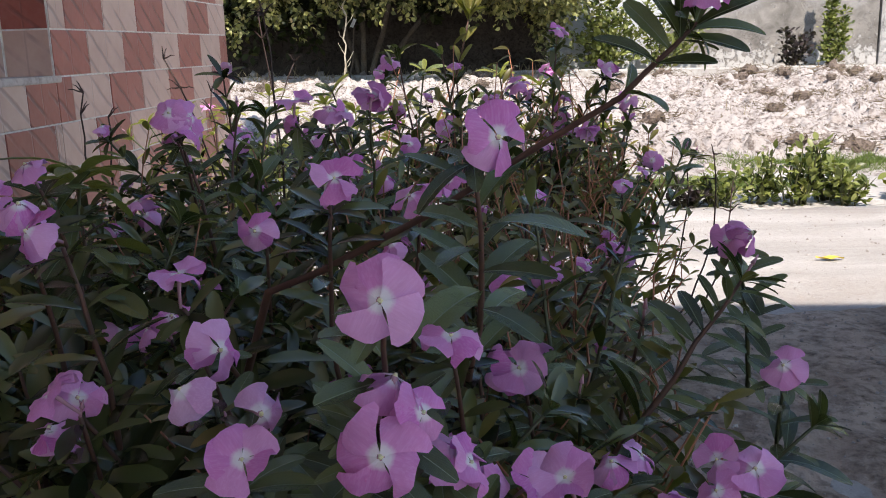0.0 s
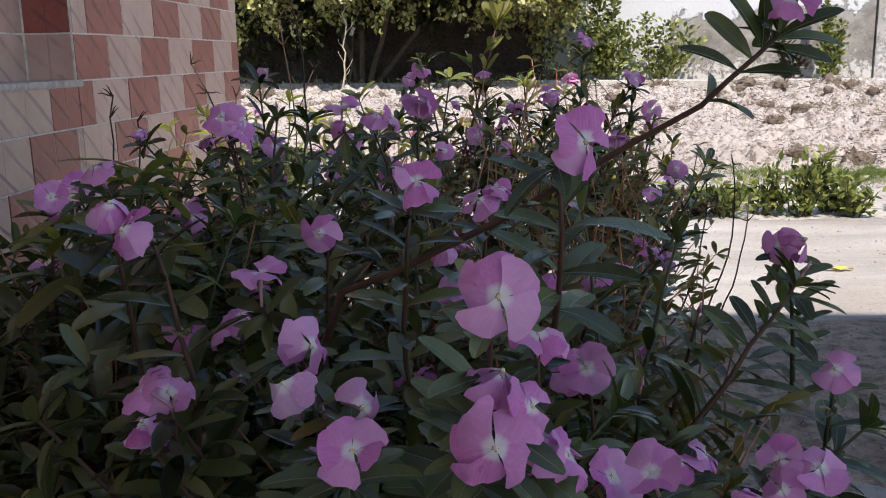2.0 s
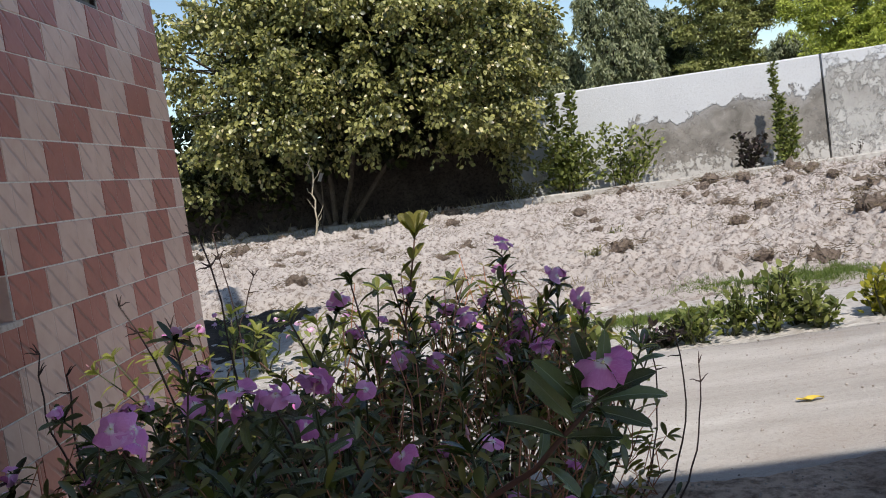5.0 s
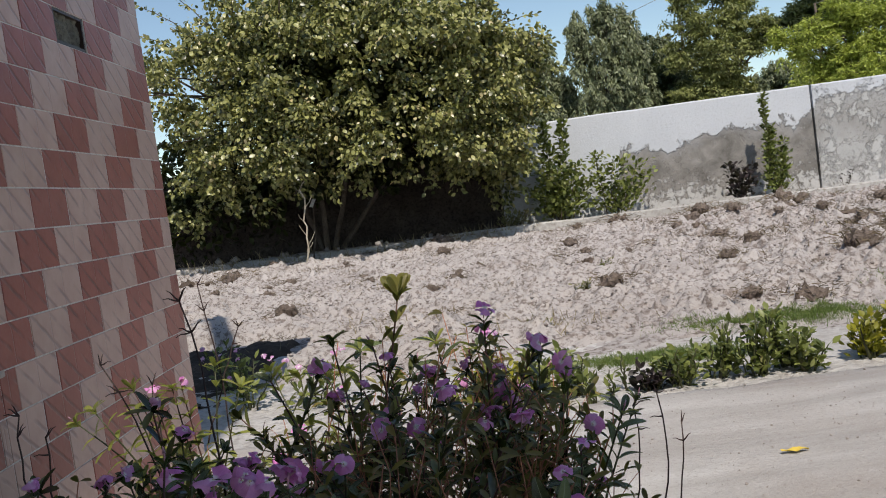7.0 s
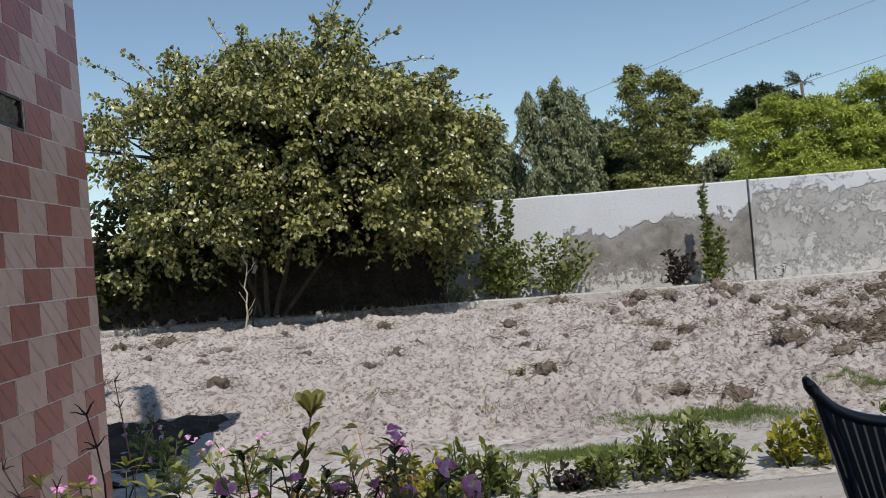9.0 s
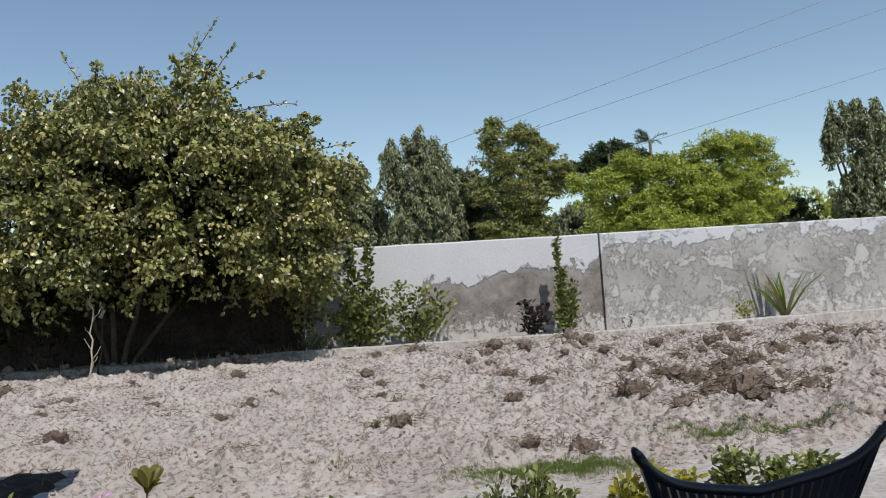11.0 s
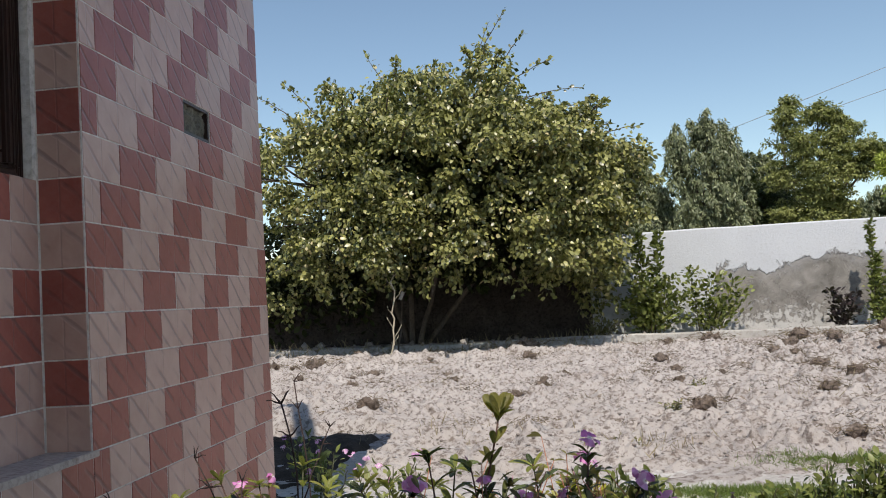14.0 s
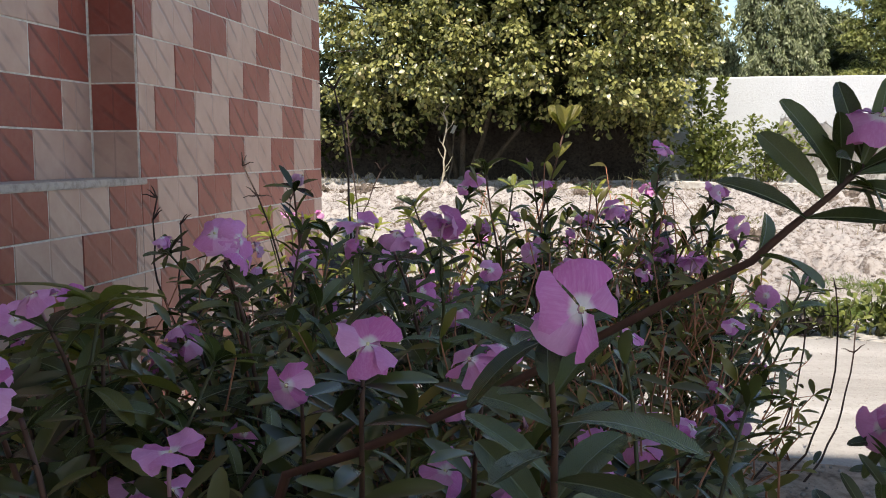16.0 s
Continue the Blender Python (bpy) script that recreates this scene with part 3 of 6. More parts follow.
# Bed cut to the house's shadow; its colour darkens that shadow.
height_sheet("garden_bed", -3.2, 0.16, 1.75, 3.82, 0.03, shadow_bed_fn, SHADOWED_SOIL, "bed soil with the house's shadow put into its colour")

# ---- boundary wall, kerb ----
JOINT = 6.22


def boundary(name, x0, x1, y0, seed):
    """Rendered wall panel with a slightly uneven top."""
    bm = bmesh.new()
    n = int((x1 - x0) / 0.25)
    top = lambda x: 1.63 + 0.012 * noise.noise(Vector((x * 0.8, seed, 0))) + 0.006 * noise.noise(Vector((x * 4, seed, 2)))
    rows = []
    for i in range(n + 1):
        x = x0 + (x1 - x0) * i / n
        t = top(x)
        rows.append([bm.verts.new(c) for c in ((x, y0, -0.3), (x, y0, t - 0.02), (x, y0 + 0.02, t), (x, y0 + 0.21, t + 0.004), (x, y0 + 0.23, t - 0.02), (x, y0 + 0.23, -0.3))])
    for a, b in zip(rows, rows[1:]):
        for k in range(5):
            bm.faces.new((a[k], b[k], b[k + 1], a[k + 1]))
    bm.faces.new(rows[0])
    bm.faces.new(rows[-1][::-1])
    bmesh.ops.recalc_face_normals(bm, faces=bm.faces[:])
    return tagged(mesh_object(name, bm, CEMENT), "weathered grey cement boundary wall, stained and flaking", "wall", "", "structure")


boundary("wall_north_1", 1.62, JOINT - 0.012, 11.0, 1)
boundary("wall_north_2", JOINT + 0.012, 16.0, 10.975, 5)


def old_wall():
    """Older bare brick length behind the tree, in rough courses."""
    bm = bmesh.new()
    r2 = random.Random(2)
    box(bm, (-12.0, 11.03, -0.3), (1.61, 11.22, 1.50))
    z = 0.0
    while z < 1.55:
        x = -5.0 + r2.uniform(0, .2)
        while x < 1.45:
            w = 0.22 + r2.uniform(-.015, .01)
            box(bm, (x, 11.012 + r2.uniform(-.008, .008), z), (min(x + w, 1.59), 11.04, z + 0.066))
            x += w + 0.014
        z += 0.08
    tagged(mesh_object("wall_north_3", bm, SHADEBRICK), "old bare brick garden wall, tree shade put into its colour", "wall", "", "structure")


old_wall()


def kerb():
    bm = bmesh.new()
    rows = []
    for i in range(120):
        x = -9.0 + i * 0.18
        p = Vector((x * 1.7, 0, 0))
        zt = ground_z(x, 10.0) + 0.105 - 0.03 * max(0.0, min(1.0, (0.7 - x) / 0.4)) + 0.014 * noise.noise(p)
        y = 10.06 + 0.02 * noise.noise(p * 1.3 + Vector((0, 4, 0)))
        rows.append([bm.verts.new(c) for c in ((x, y, -0.2), (x, y, zt - 0.015), (x, y + 0.015, zt), (x, y + 0.17, zt), (x, y + 0.185, zt - 0.015), (x, y + 0.185, -0.2))])
    for a, b in zip(rows, rows[1:]):
        for k in range(5):
            bm.faces.new((a[k], b[k], b[k + 1], a[k + 1]))
    bmesh.ops.recalc_face_normals(bm, faces=bm.faces[:])
    return tagged(mesh_object("kerb", bm, KERB), "low pale cement kerb along the field", "kerb", "", "structure")


kerb()
height_sheet("wall_bed", -9.0, 12.4, 10.2, 11.05, 0.08, lambda x, y: ground_z(x, 10.0) + 0.05 + 0.03 * noise.fractal(Vector((x * 3, y * 3, 0)), 0.8, 2, 4), SOIL, "dry planting strip at the foot of the wall")


def rubble():
    """Broken mortar and leaf litter along the shaded foot of the old wall."""
    rng = np.random.default_rng(23)
    n = 70
    tv = np.array([(1.1, 0.1, 0.1), (-0.8, 0.3, -0.1), (0.2, 0.9, 0.2), (-0.1, -1.1, 0.0), (-0.2, 0.1, 0.8), (0.3, 0.0, -0.7)])
    tf = [(0, 2, 4), (2, 1, 4), (1, 3, 4), (3, 0, 4), (2, 0, 5), (1, 2, 5), (3, 1, 5), (0, 3, 5)]
    x, y = rng.uniform(-3.6, 2.3, n), rng.normal(10.4, 0.3, n)
    y = np.clip(y, 9.9, 10.95)
    s = np.clip(rng.lognormal(-3.6, 0.6, n), .01, .08)
    P = np.stack([x, y, 0.13 + np.clip(0.0125 * (6.0 - x), 0, 0.12) + 0.25 * s], 1)
    tagged(scatter("rubble", tv, tf, turns(rng.normal(0, 1, (n, 3)), rng.normal(0, 1, (n, 3)), s), P, CRUMB), "broken clods and mortar lying along the kerb", "rubble", "", "stuff")


rubble()

# ---- building ----
ROW, WID, TOP = 0.1, 0.2005, 1.43
END_Y, CORNER_Y, REVEAL = 0.885, -0.372, 0.108
HEIGHT = 3.65


def building():
    bm = bmesh.new()
    sy0, sy1, sz0, sz1 = WID, 2 * WID, TOP - ROW, TOP
    for y0, y1, z0, z1 in ((CORNER_Y, sy0, -0.1, HEIGHT), (sy1, END_Y - 0.003, -0.1, HEIGHT), (sy0, sy1, -0.1, sz0), (sy0, sy1, sz1, HEIGHT)):
        box(bm, (-0.3, y0, z0), (-0.0018, y1, z1))
    box(bm, (-5.0, CORNER_Y + 0.02, -0.1), (-0.045, END_Y - 0.01, HEIGHT - 0.02))
    box(bm, (-5.0, -3.6, -0.1), (-0.0018, CORNER_Y, TOP - 9 * ROW - 0.014))
    box(bm, (-5.0, -3.6, TOP - 9 * ROW - 0.014), (-REVEAL - 0.0018, -1.75, HEIGHT))
    box(bm, (-5.0, -1.75, TOP - 9 * ROW - 0.014), (-REVEAL - 0.0018, CORNER_Y, 1.115))
    box(bm, (-5.0, -1.75, 2.35), (-REVEAL - 0.0018, CORNER_Y, HEIGHT))
    box(bm, (-5.0, -1.75, 1.115), (-0.7, CORNER_Y, 2.35))
    box(bm, (-0.7, -0.388, 1.115), (-REVEAL - 0.0018, CORNER_Y, 2.35))
    return tagged(mesh_object("wall_west", bm, GROUT), "house wall faced with rose and cream glazed tiles", "wall", "", "structure")


house = building()
bm = bmesh.new()
box(bm, (-5.2, -4.9, HEIGHT), (0.46, 1.07, HEIGHT + 0.15))
box(bm, (0.02, -5.2, 3.15), (4.6, -2.60, 3.3))
tagged(mesh_object("roof", bm, PLASTER), "flat concrete roof slab and veranda cover", "roof", "", "structure")
# Unseen wall added behind the camera to cut the light from the south.
slab("wall_south", (-5.0, -5.2, -0.1), (1.3, -5.0, 3.3), PLASTER)
tagged(bpy.data.objects["wall_south"], "unseen plain wall added behind the veranda to cut light", "wall", "", "structure")
for px, py in ((4.4, -2.75), (4.4, -5.0)):
    post = slab("pillar", (px - 0.11, py - 0.11, -0.02), (px + 0.11, py + 0.11, 3.15), PLASTER, 0.01)
    tagged(post, "plain square porch pillar", "pillar", "porch pillars", "structure")
slab("sill", (-REVEAL - 0.012, -3.5, TOP - 9 * ROW - 0.013), (0.004, CORNER_Y + 0.02, TOP - 9 * ROW + 0.002), SILL, 0.002, house, "grey cement window sill")

TILE_CACHE = {}


def tile_data(w, mat):
    """A glazed tile, front at x = 0, with softened edges."""
    key = (round(w, 3), mat.name)
    if key not in TILE_CACHE:
        h, g, d = ROW - 0.0034, 0.0017, 0.009
        a, z = w / 2 - g, h / 2
        bm = bmesh.new()
        r = [[bm.verts.new((x, s * (a - i), t * (z - i))) for s, t in ((-1, -1), (1, -1), (1, 1), (-1, 1))] for x, i in ((-d, 0), (-0.001, 0), (0, 0.001))]
        bm.faces.new(r[2])
        for p, q in ((r[0], r[1]), (r[1], r[2])):
            for k in range(4):
                bm.faces.new((p[k], p[(k + 1) % 4], q[(k + 1) % 4], q[k]))
        me = bpy.data.meshes.new("tile")
        bm.to_mesh(me)
        bm.free()
        me.materials.append(mat)
        TILE_CACHE[key] = me
    return TILE_CACHE[key]


TILES_TODO = []


def tile_row(k, u0, u1, x, skip=None):
    """Row k, counted down from the socket's row, between u0 and u1 tiles, on the plane x."""
    j = math.floor(u0 + k / 2) - 1
    while True:
        s = -k / 2 + j
        a, b = max(s, u0), min(s + 1, u1)
        if s >= u1:
            break
        if b - a > 0.05 and not (skip and skip(k, a, b)):
            TILES_TODO.append((x, (a + b) / 2 * WID, TOP - ROW * (k + 0.5), (b - a) * WID, TILE_DARK if j % 2 == 0 else TILE_PALE))
        j += 1


def lay_tiles():
    rng = random.Random(5)
    for x, y, z, w, mat in TILES_TODO:
        ob = place(new("tile", tile_data(w, mat)), house)
        ob.matrix_basis = pose(x + rng.uniform(-0.0008, 0.0006), y, z, rng.uniform(-0.25, 0.25), rng.uniform(-0.3, 0.3), rng.uniform(-0.35, 0.35))
    # the reveal of the window, facing the veranda
    for k in range(-22, 9):
        ob = place(new("tile", tile_data(REVEAL - 0.004, TILE_PALE if k % 2 == 0 else TILE_DARK)), house)
        ob.matrix_basis = pose(-REVEAL / 2 - 0.002, CORNER_Y - 0.001, TOP - ROW * (k + 0.5), 0, 0, -90)


U0, U1 = CORNER_Y / WID, END_Y / WID
for k in range(-22, 15):
    tile_row(k, U0, U1, 0.0, (lambda kk, a, b: kk == 0 and abs((a + b) / 2 - 1.5) < 0.2))
for k in range(9, 15):
    tile_row(k, -14.0, U0, 0.0)
for k in range(3, 9):
    u, dark, w = U0 - 0.02, k % 4 in (1, 2), (1.0 if k % 2 == 0 else 0.5)
    while u > -12.0:
        TILES_TODO.append((-REVEAL, (u - w / 2) * WID, TOP - ROW * (k + 0.5), w * WID, TILE_DARK if dark else TILE_PALE))
        u, dark, w = u - w, not dark, 1.0
for k in range(-9, 3):
    tile_row(k, -14.0, -8.7, -REVEAL)


def socket_hole():
    """Bare electrical box in the wall, one tile left out."""
    y0, y1, z0, z1 = WID + 0.004, 2 * WID - 0.004, TOP - ROW + 0.002, TOP - 0.002
    s = root("socket_box", (-0.004, (y0 + y1) / 2, (z0 + z1) / 2), "bare recessed electrical box roughly filled with mortar", "socket box")
    bm = bmesh.new()
    box(bm, (-0.040, y0, z0), (-0.004, y1, z0 + 0.008))
    box(bm, (-0.040, y0, z1 - 0.006), (-0.004, y1, z1))
    box(bm, (-0.040, y1 - 0.008, z0 + 0.008), (-0.004, y1, z1 - 0.006))
    box(bm, (-0.040, y0, z0 + 0.008), (-0.004, y0 + 0.006, z1 - 0.006))
    mesh_object("rim", bm, FRAME_WOOD, s)
    ny, nz = 24, 14
    f = lambda i, j: (-0.016 + 0.010 * noise.fractal(Vector((i * 0.3, j * 0.3, 7)), 0.8, 2, 4), y0 + 0.005 + (y1 - y0 - 0.012) * i / ny, z0 + 0.007 + (z1 - z0 - 0.012) * j / nz)
    bm = bmesh.new()
    g = [[bm.verts.new(f(i, j)) for j in range(nz + 1)] for i in range(ny + 1)]
    for i in range(ny):
        for j in range(nz):
            bm.faces.new((g[i][j], g[i + 1][j], g[i + 1][j + 1], g[i][j + 1]))
    mesh_object("mortar", bm, BOXM, s, "rough grey mortar", True)


socket_hole()


def window():
    y1, y0, z0, z1 = -0.392, -1.75, 1.115, 2.35
    w = root("window_1", (-0.2, (y0 + y1) / 2, z0), "dark brown wooden window with dim glass", "window", "", "structure")
    for nm, lo, hi in (("jamb", (-0.20, y1 - 0.05, z0 + 0.04), (-0.130, y1, z1)), ("jamb", (-0.20, y0, z0 + 0.04), (-0.130, y0 + 0.05, z1)), ("bottom_rail", (-0.20, y0, z0), (-0.130, y1, z0 + 0.04)), ("top_rail", (-0.20, y0 + 0.05, z1 - 0.05), (-0.130, y1 - 0.05, z1))):
        slab(nm, lo, hi, FRAME_WOOD, 0.006, w)
    for nm, lo, hi in (("sash_stile", (-0.190, y1 - 0.082, z0 + 0.07), (-0.142, y1 - 0.05, z1 - 0.06)), ("sash_rail", (-0.190, y0 + 0.06, z0 + 0.04), (-0.142, y1 - 0.05, z0 + 0.072))):
        slab(nm, lo, hi, FRAME_WOOD, 0.005, w)
    for i, d in enumerate((0.006, 0.018, 0.030)):
        slab("moulding", (-0.132, y0, z0 + d), (-0.124 - 0.002 * i, y1 - d - 0.006, z0 + d + 0.006), FRAME_WOOD, 0.002, w)
        slab("moulding", (-0.132, y1 - d - 0.006, z0 + d), (-0.124 - 0.002 * i, y1 - d, z1), FRAME_WOOD, 0.002, w)
    slab("pane", (-0.176, y0 + 0.05, z0 + 0.07), (-0.170, y1 - 0.08, z1 - 0.05), GLASS, 0, w)


window()


def vent_pipe():
    """Tall gooseneck pipe on the roof edge; its shadow falls into the garden."""
    base = Vector((-0.14, 0.96, HEIGHT + 0.15))
    v = root("vent_pipe", base, "tall gooseneck roof vent pipe above the house", "vent pipe")
    pts = [base + Vector((-0.03 * i, 0, 1.42 * i / 4)) for i in range(5)]
    for i in range(1, 9):
        a = math.pi * i / 8
        pts.append(base + Vector((-0.12 - 0.16 + 0.16 * math.cos(a), 0.0, 1.42 + 0.26 * math.sin(a))))
    pts.append(pts[-1] + Vector((0.02, 0, -0.10)))
    bm = bmesh.new()
    tube(bm, pts, 0.075, 0.062, 12)
    mesh_object("pipe", bm, KERB, v, "", True)


vent_pipe()


# ---- trees ----
def branch_mesh(name, parts, mat, parent, label=""):
    bm = bmesh.new()
    for pts, r0, r1, sides in parts:
        tube(bm, pts, r0, r1, sides)
    return mesh_object(name, bm, mat, parent, label)


def leaves_on(name, pts, dirs, size, mat, parent, rng, tv=LEAF_V, tf=LEAF_F, droop=0.25, wid=1.0, label="", face=(0, -0.3, 0.9), loose=0.5):
    k = len(pts)
    d = dirs + rng.normal(0, 0.55, (k, 3)) + np.array([0, 0, -droop])
    up = rng.normal(0, loose, (k, 3)) + np.array(face)
    s = size * rng.uniform(0.65, 1.25, k)
    ob = scatter(name, tv, tf, turns(d, up, s, s * wid), pts, mat, parent, label)
    ob["kind"] = "stuff"
    return ob


def leaf_clumps(rng, clumps, hang=0.5, loose=0.4, sky=0.35):
    """Places, lengthwise directions and faces of leaves that clothe rounded clumps (centre, radii, count)."""
    P, D, U = [], [], []
    for c, r, n in clumps:
        v = rng.normal(0, 1, (n, 3))
        v /= np.linalg.norm(v, axis=1, keepdims=True)
        v[:, 2] = np.where(v[:, 2] < -0.45, -v[:, 2], v[:, 2])
        P.append(np.asarray(c) + v * np.asarray(r) * rng.uniform(0.55, 1.08, (n, 1)))
        U.append(v + np.array([0, -0.15, sky]) + rng.normal(0, loose, (n, 3)))
        D.append(v * np.array([0.8, 0.8, 0.2]) + np.array([0, 0, -hang]) + rng.normal(0, 0.5, (n, 3)))
    return np.concatenate(P), np.concatenate(D), np.concatenate(U)


def clothe(name, P, D, U, size, mat, parent, rng, tv=LEAF_V, tf=LEAF_F, wid=1.0, label=""):
    s = size * rng.uniform(0.6, 1.25, len(P))
    ob = scatter(name, tv, tf, turns(D, U, s, s * wid), P, mat, parent, label)
    ob["kind"] = "stuff"
    return ob


def citrus_tree():
    rng, r2 = np.random.default_rng(11), random.Random(11)
    base = Vector((-0.95, 10.62, 0.10))
    t = root("citrus_tree", base, "large spreading citrus tree with dense drooping green crown", "tree")
    c = np.array([-0.40, 10.1, 2.40])
    rad = np.array([2.62, 2.0, 1.42])
    stems = [(Vector((-0.98, 10.55, 0.1)), Vector((-0.9, 10.5, 1.9))), (Vector((-0.9, 10.6, 0.1)), Vector((-0.35, 10.4, 1.9))), (Vector((-1.02, 10.66, 0.1)), Vector((-1.55, 10.5, 1.7))), (Vector((-0.86, 10.7, 0.1)), Vector((0.6, 10.6, 1.7)))]
    for a, b in stems:
        branch_mesh("trunk", [(bend(a, b, Vector((r2.uniform(-.08, .08), 0, 0)), 8, 0.015, r2), 0.042, 0.026, 8)], BARK, t)
    clumps, limbs, tips = [], [], []
    for i in range(560):
        v = rng.normal(0, 1, 3)
        v /= np.linalg.norm(v)
        if i % 3 == 0:
            v[1] = -abs(v[1])
        if v[2] < -0.55:
            v[2] *= -0.6
        lump = 1.0 + 0.20 * noise.noise(Vector(v * 2.1) + Vector((4, 1, 2))) + 0.26 * noise.noise(Vector(v * 5.0))
        p = c + rad * v * lump * rng.uniform(0.76, 1.02)
        # the skirt hangs lower in front, the crown falls away past the trunk
        if v[2] < 0.1:
            p[2] -= 0.55 * (0.35 - v[2]) * (1.0 if p[0] < 0.6 else 1.25)
        p[2] -= 0.45 * max(0.0, p[0] - 0.6) * max(0.0, v[2])
        p[2] = max(p[2], 1.08 + 0.3 * rng.random() - (0.2 if p[0] < -1.5 else 0))
        if p[1] > 10.8 and p[2] < 1.75:
            continue
        r = rng.uniform(0.12, 0.26)
        tips.append((p, v))
        clumps.append((p, (r * rng.uniform(.8, 1.4), r, r * rng.uniform(0.6, 1.3)), int(2100 * r * r) + 34))
        if i < 60:
            limbs.append((bend(stems[i % 4][1], Vector(p), Vector((0, 0, 0.18)), 6, 0.04, r2), 0.03, 0.008, 5))
    for i in range(85):
        p = np.array([rng.uniform(0.8, 2.05), rng.uniform(9.5, 10.7), rng.uniform(0.95, 2.5)])
        p[2] = min(p[2], 3.0 - 0.55 * (p[0] - 1.4))
        clumps.append((p, (0.17, 0.17, 0.22), 80))
    for i in range(60):
        clumps.append((np.array([rng.uniform(-1.6, 1.4), rng.uniform(8.35, 8.8), rng.uniform(1.5, 3.0)]), (0.2, 0.14, 0.17), 62))
    for i in range(16):
        clumps.append((np.array([rng.uniform(1.35, 1.9), rng.uniform(10.4, 10.85), rng.uniform(0.45, 1.6)]), (0.12, 0.1, 0.2), 60))
    # sprays that hang from the skirt
    for i in range(70):
        x = rng.uniform(-3.0, 2.0)
        z = 1.0 + 0.22 * noise.noise(Vector((x * 1.7, 3, 0))) + rng.uniform(-0.12, 0.25) - (0.15 if x < -1.6 else 0)
        clumps.append((np.array([x, 8.55 + 0.35 * abs(x + 0.4) + rng.uniform(0, 0.9), z]), (0.07, 0.07, 0.2), 24))
    P, D, U = leaf_clumps(rng, clumps, 0.75, 0.62, 0.25)
    # long shoots that stand out of the crown
    shoots = [((-0.1, 3.5), (0.66, 4.72)), ((0.0, 3.4), (0.40, 4.62)), ((0.5, 3.4), (1.65, 3.62)), ((0.3, 3.5), (1.25, 4.0)), ((-1.0, 3.6), (-1.36, 4.35)), ((-0.7, 3.6), (-0.9, 4.2)), ((-2.2, 3.3), (-3.0, 3.85)), ((-2.0, 3.4), (-2.5, 3.95)), ((1.5, 2.8), (2.35, 3.0)), ((0.2, 3.5), (0.9, 4.35)), ((-0.5, 3.6), (-0.35, 4.1)), ((-1.6, 3.5), (-1.9, 4.0)), ((1.0, 3.2), (1.9, 3.35))]
    shoots = [((x0, 10.0, z0), (x1, 10.0 + r2.uniform(-.3, .3), z1)) for (x0, z0), (x1, z1) in shoots]
    for i in range(120):
        p, v = tips[r2.randrange(len(tips))]
        q = p + (v * np.array([.7, .7, .5]) + np.array([r2.uniform(-.5, .5), r2.uniform(-.4, .1), r2.uniform(-.1, .45)])) * r2.uniform(.25, .55)
        shoots.append((tuple(p), tuple(q)))
    SP, SD, SU = [], [], []
    for a, b in shoots:
        a, b = Vector(a), Vector(b)
        pts = bend(a, b, Vector((0, 0, 0.06)), 8, 0.01, r2)
        limbs.append((pts, 0.012, 0.003, 4))
        for q in range(44):
            s = (q + 0.5) / 44
            i = min(7, int(s * 8))
            SP.append(np.array(pts[i].lerp(pts[i + 1], s * 8 - i)) + rng.normal(0, 0.05 * (1.2 - s), 3))
            SD.append(np.array((b - a).normalized()) + rng.normal(0, 0.8, 3))
            SU.append(np.array([0, -0.4, 0.8]) + rng.normal(0, 0.6, 3))
    branch_mesh("limbwork", limbs, BARK, t)
    P, D, U = np.concatenate([P, SP]), np.concatenate([D, SD]), np.concatenate([U, SU])
    ok = (P[:, 1] < 10.97) | (P[:, 2] > 1.68)
    clothe("crown", P[ok], D[ok], U[ok], 0.068, CITRUS, t, rng, wid=1.6, label="glossy green citrus leaves, some yellowing")
    # leaves within the crown, and low growth at the back, coloured dark as shade
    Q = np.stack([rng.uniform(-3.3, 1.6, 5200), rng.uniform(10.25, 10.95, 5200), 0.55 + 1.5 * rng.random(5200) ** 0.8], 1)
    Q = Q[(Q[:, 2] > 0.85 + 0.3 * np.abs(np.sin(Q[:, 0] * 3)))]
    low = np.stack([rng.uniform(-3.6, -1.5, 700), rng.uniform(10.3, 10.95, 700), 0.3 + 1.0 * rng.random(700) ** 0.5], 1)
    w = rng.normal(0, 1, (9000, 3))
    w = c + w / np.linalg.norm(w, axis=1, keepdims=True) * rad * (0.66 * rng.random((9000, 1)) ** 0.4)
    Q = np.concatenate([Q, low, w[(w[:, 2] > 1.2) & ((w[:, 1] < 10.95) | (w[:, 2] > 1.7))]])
    leaves_on("inner_foliage", Q, rng.normal(0, 1, Q.shape), 0.13, SHADELEAF, t, rng, wid=1.3)


citrus_tree()


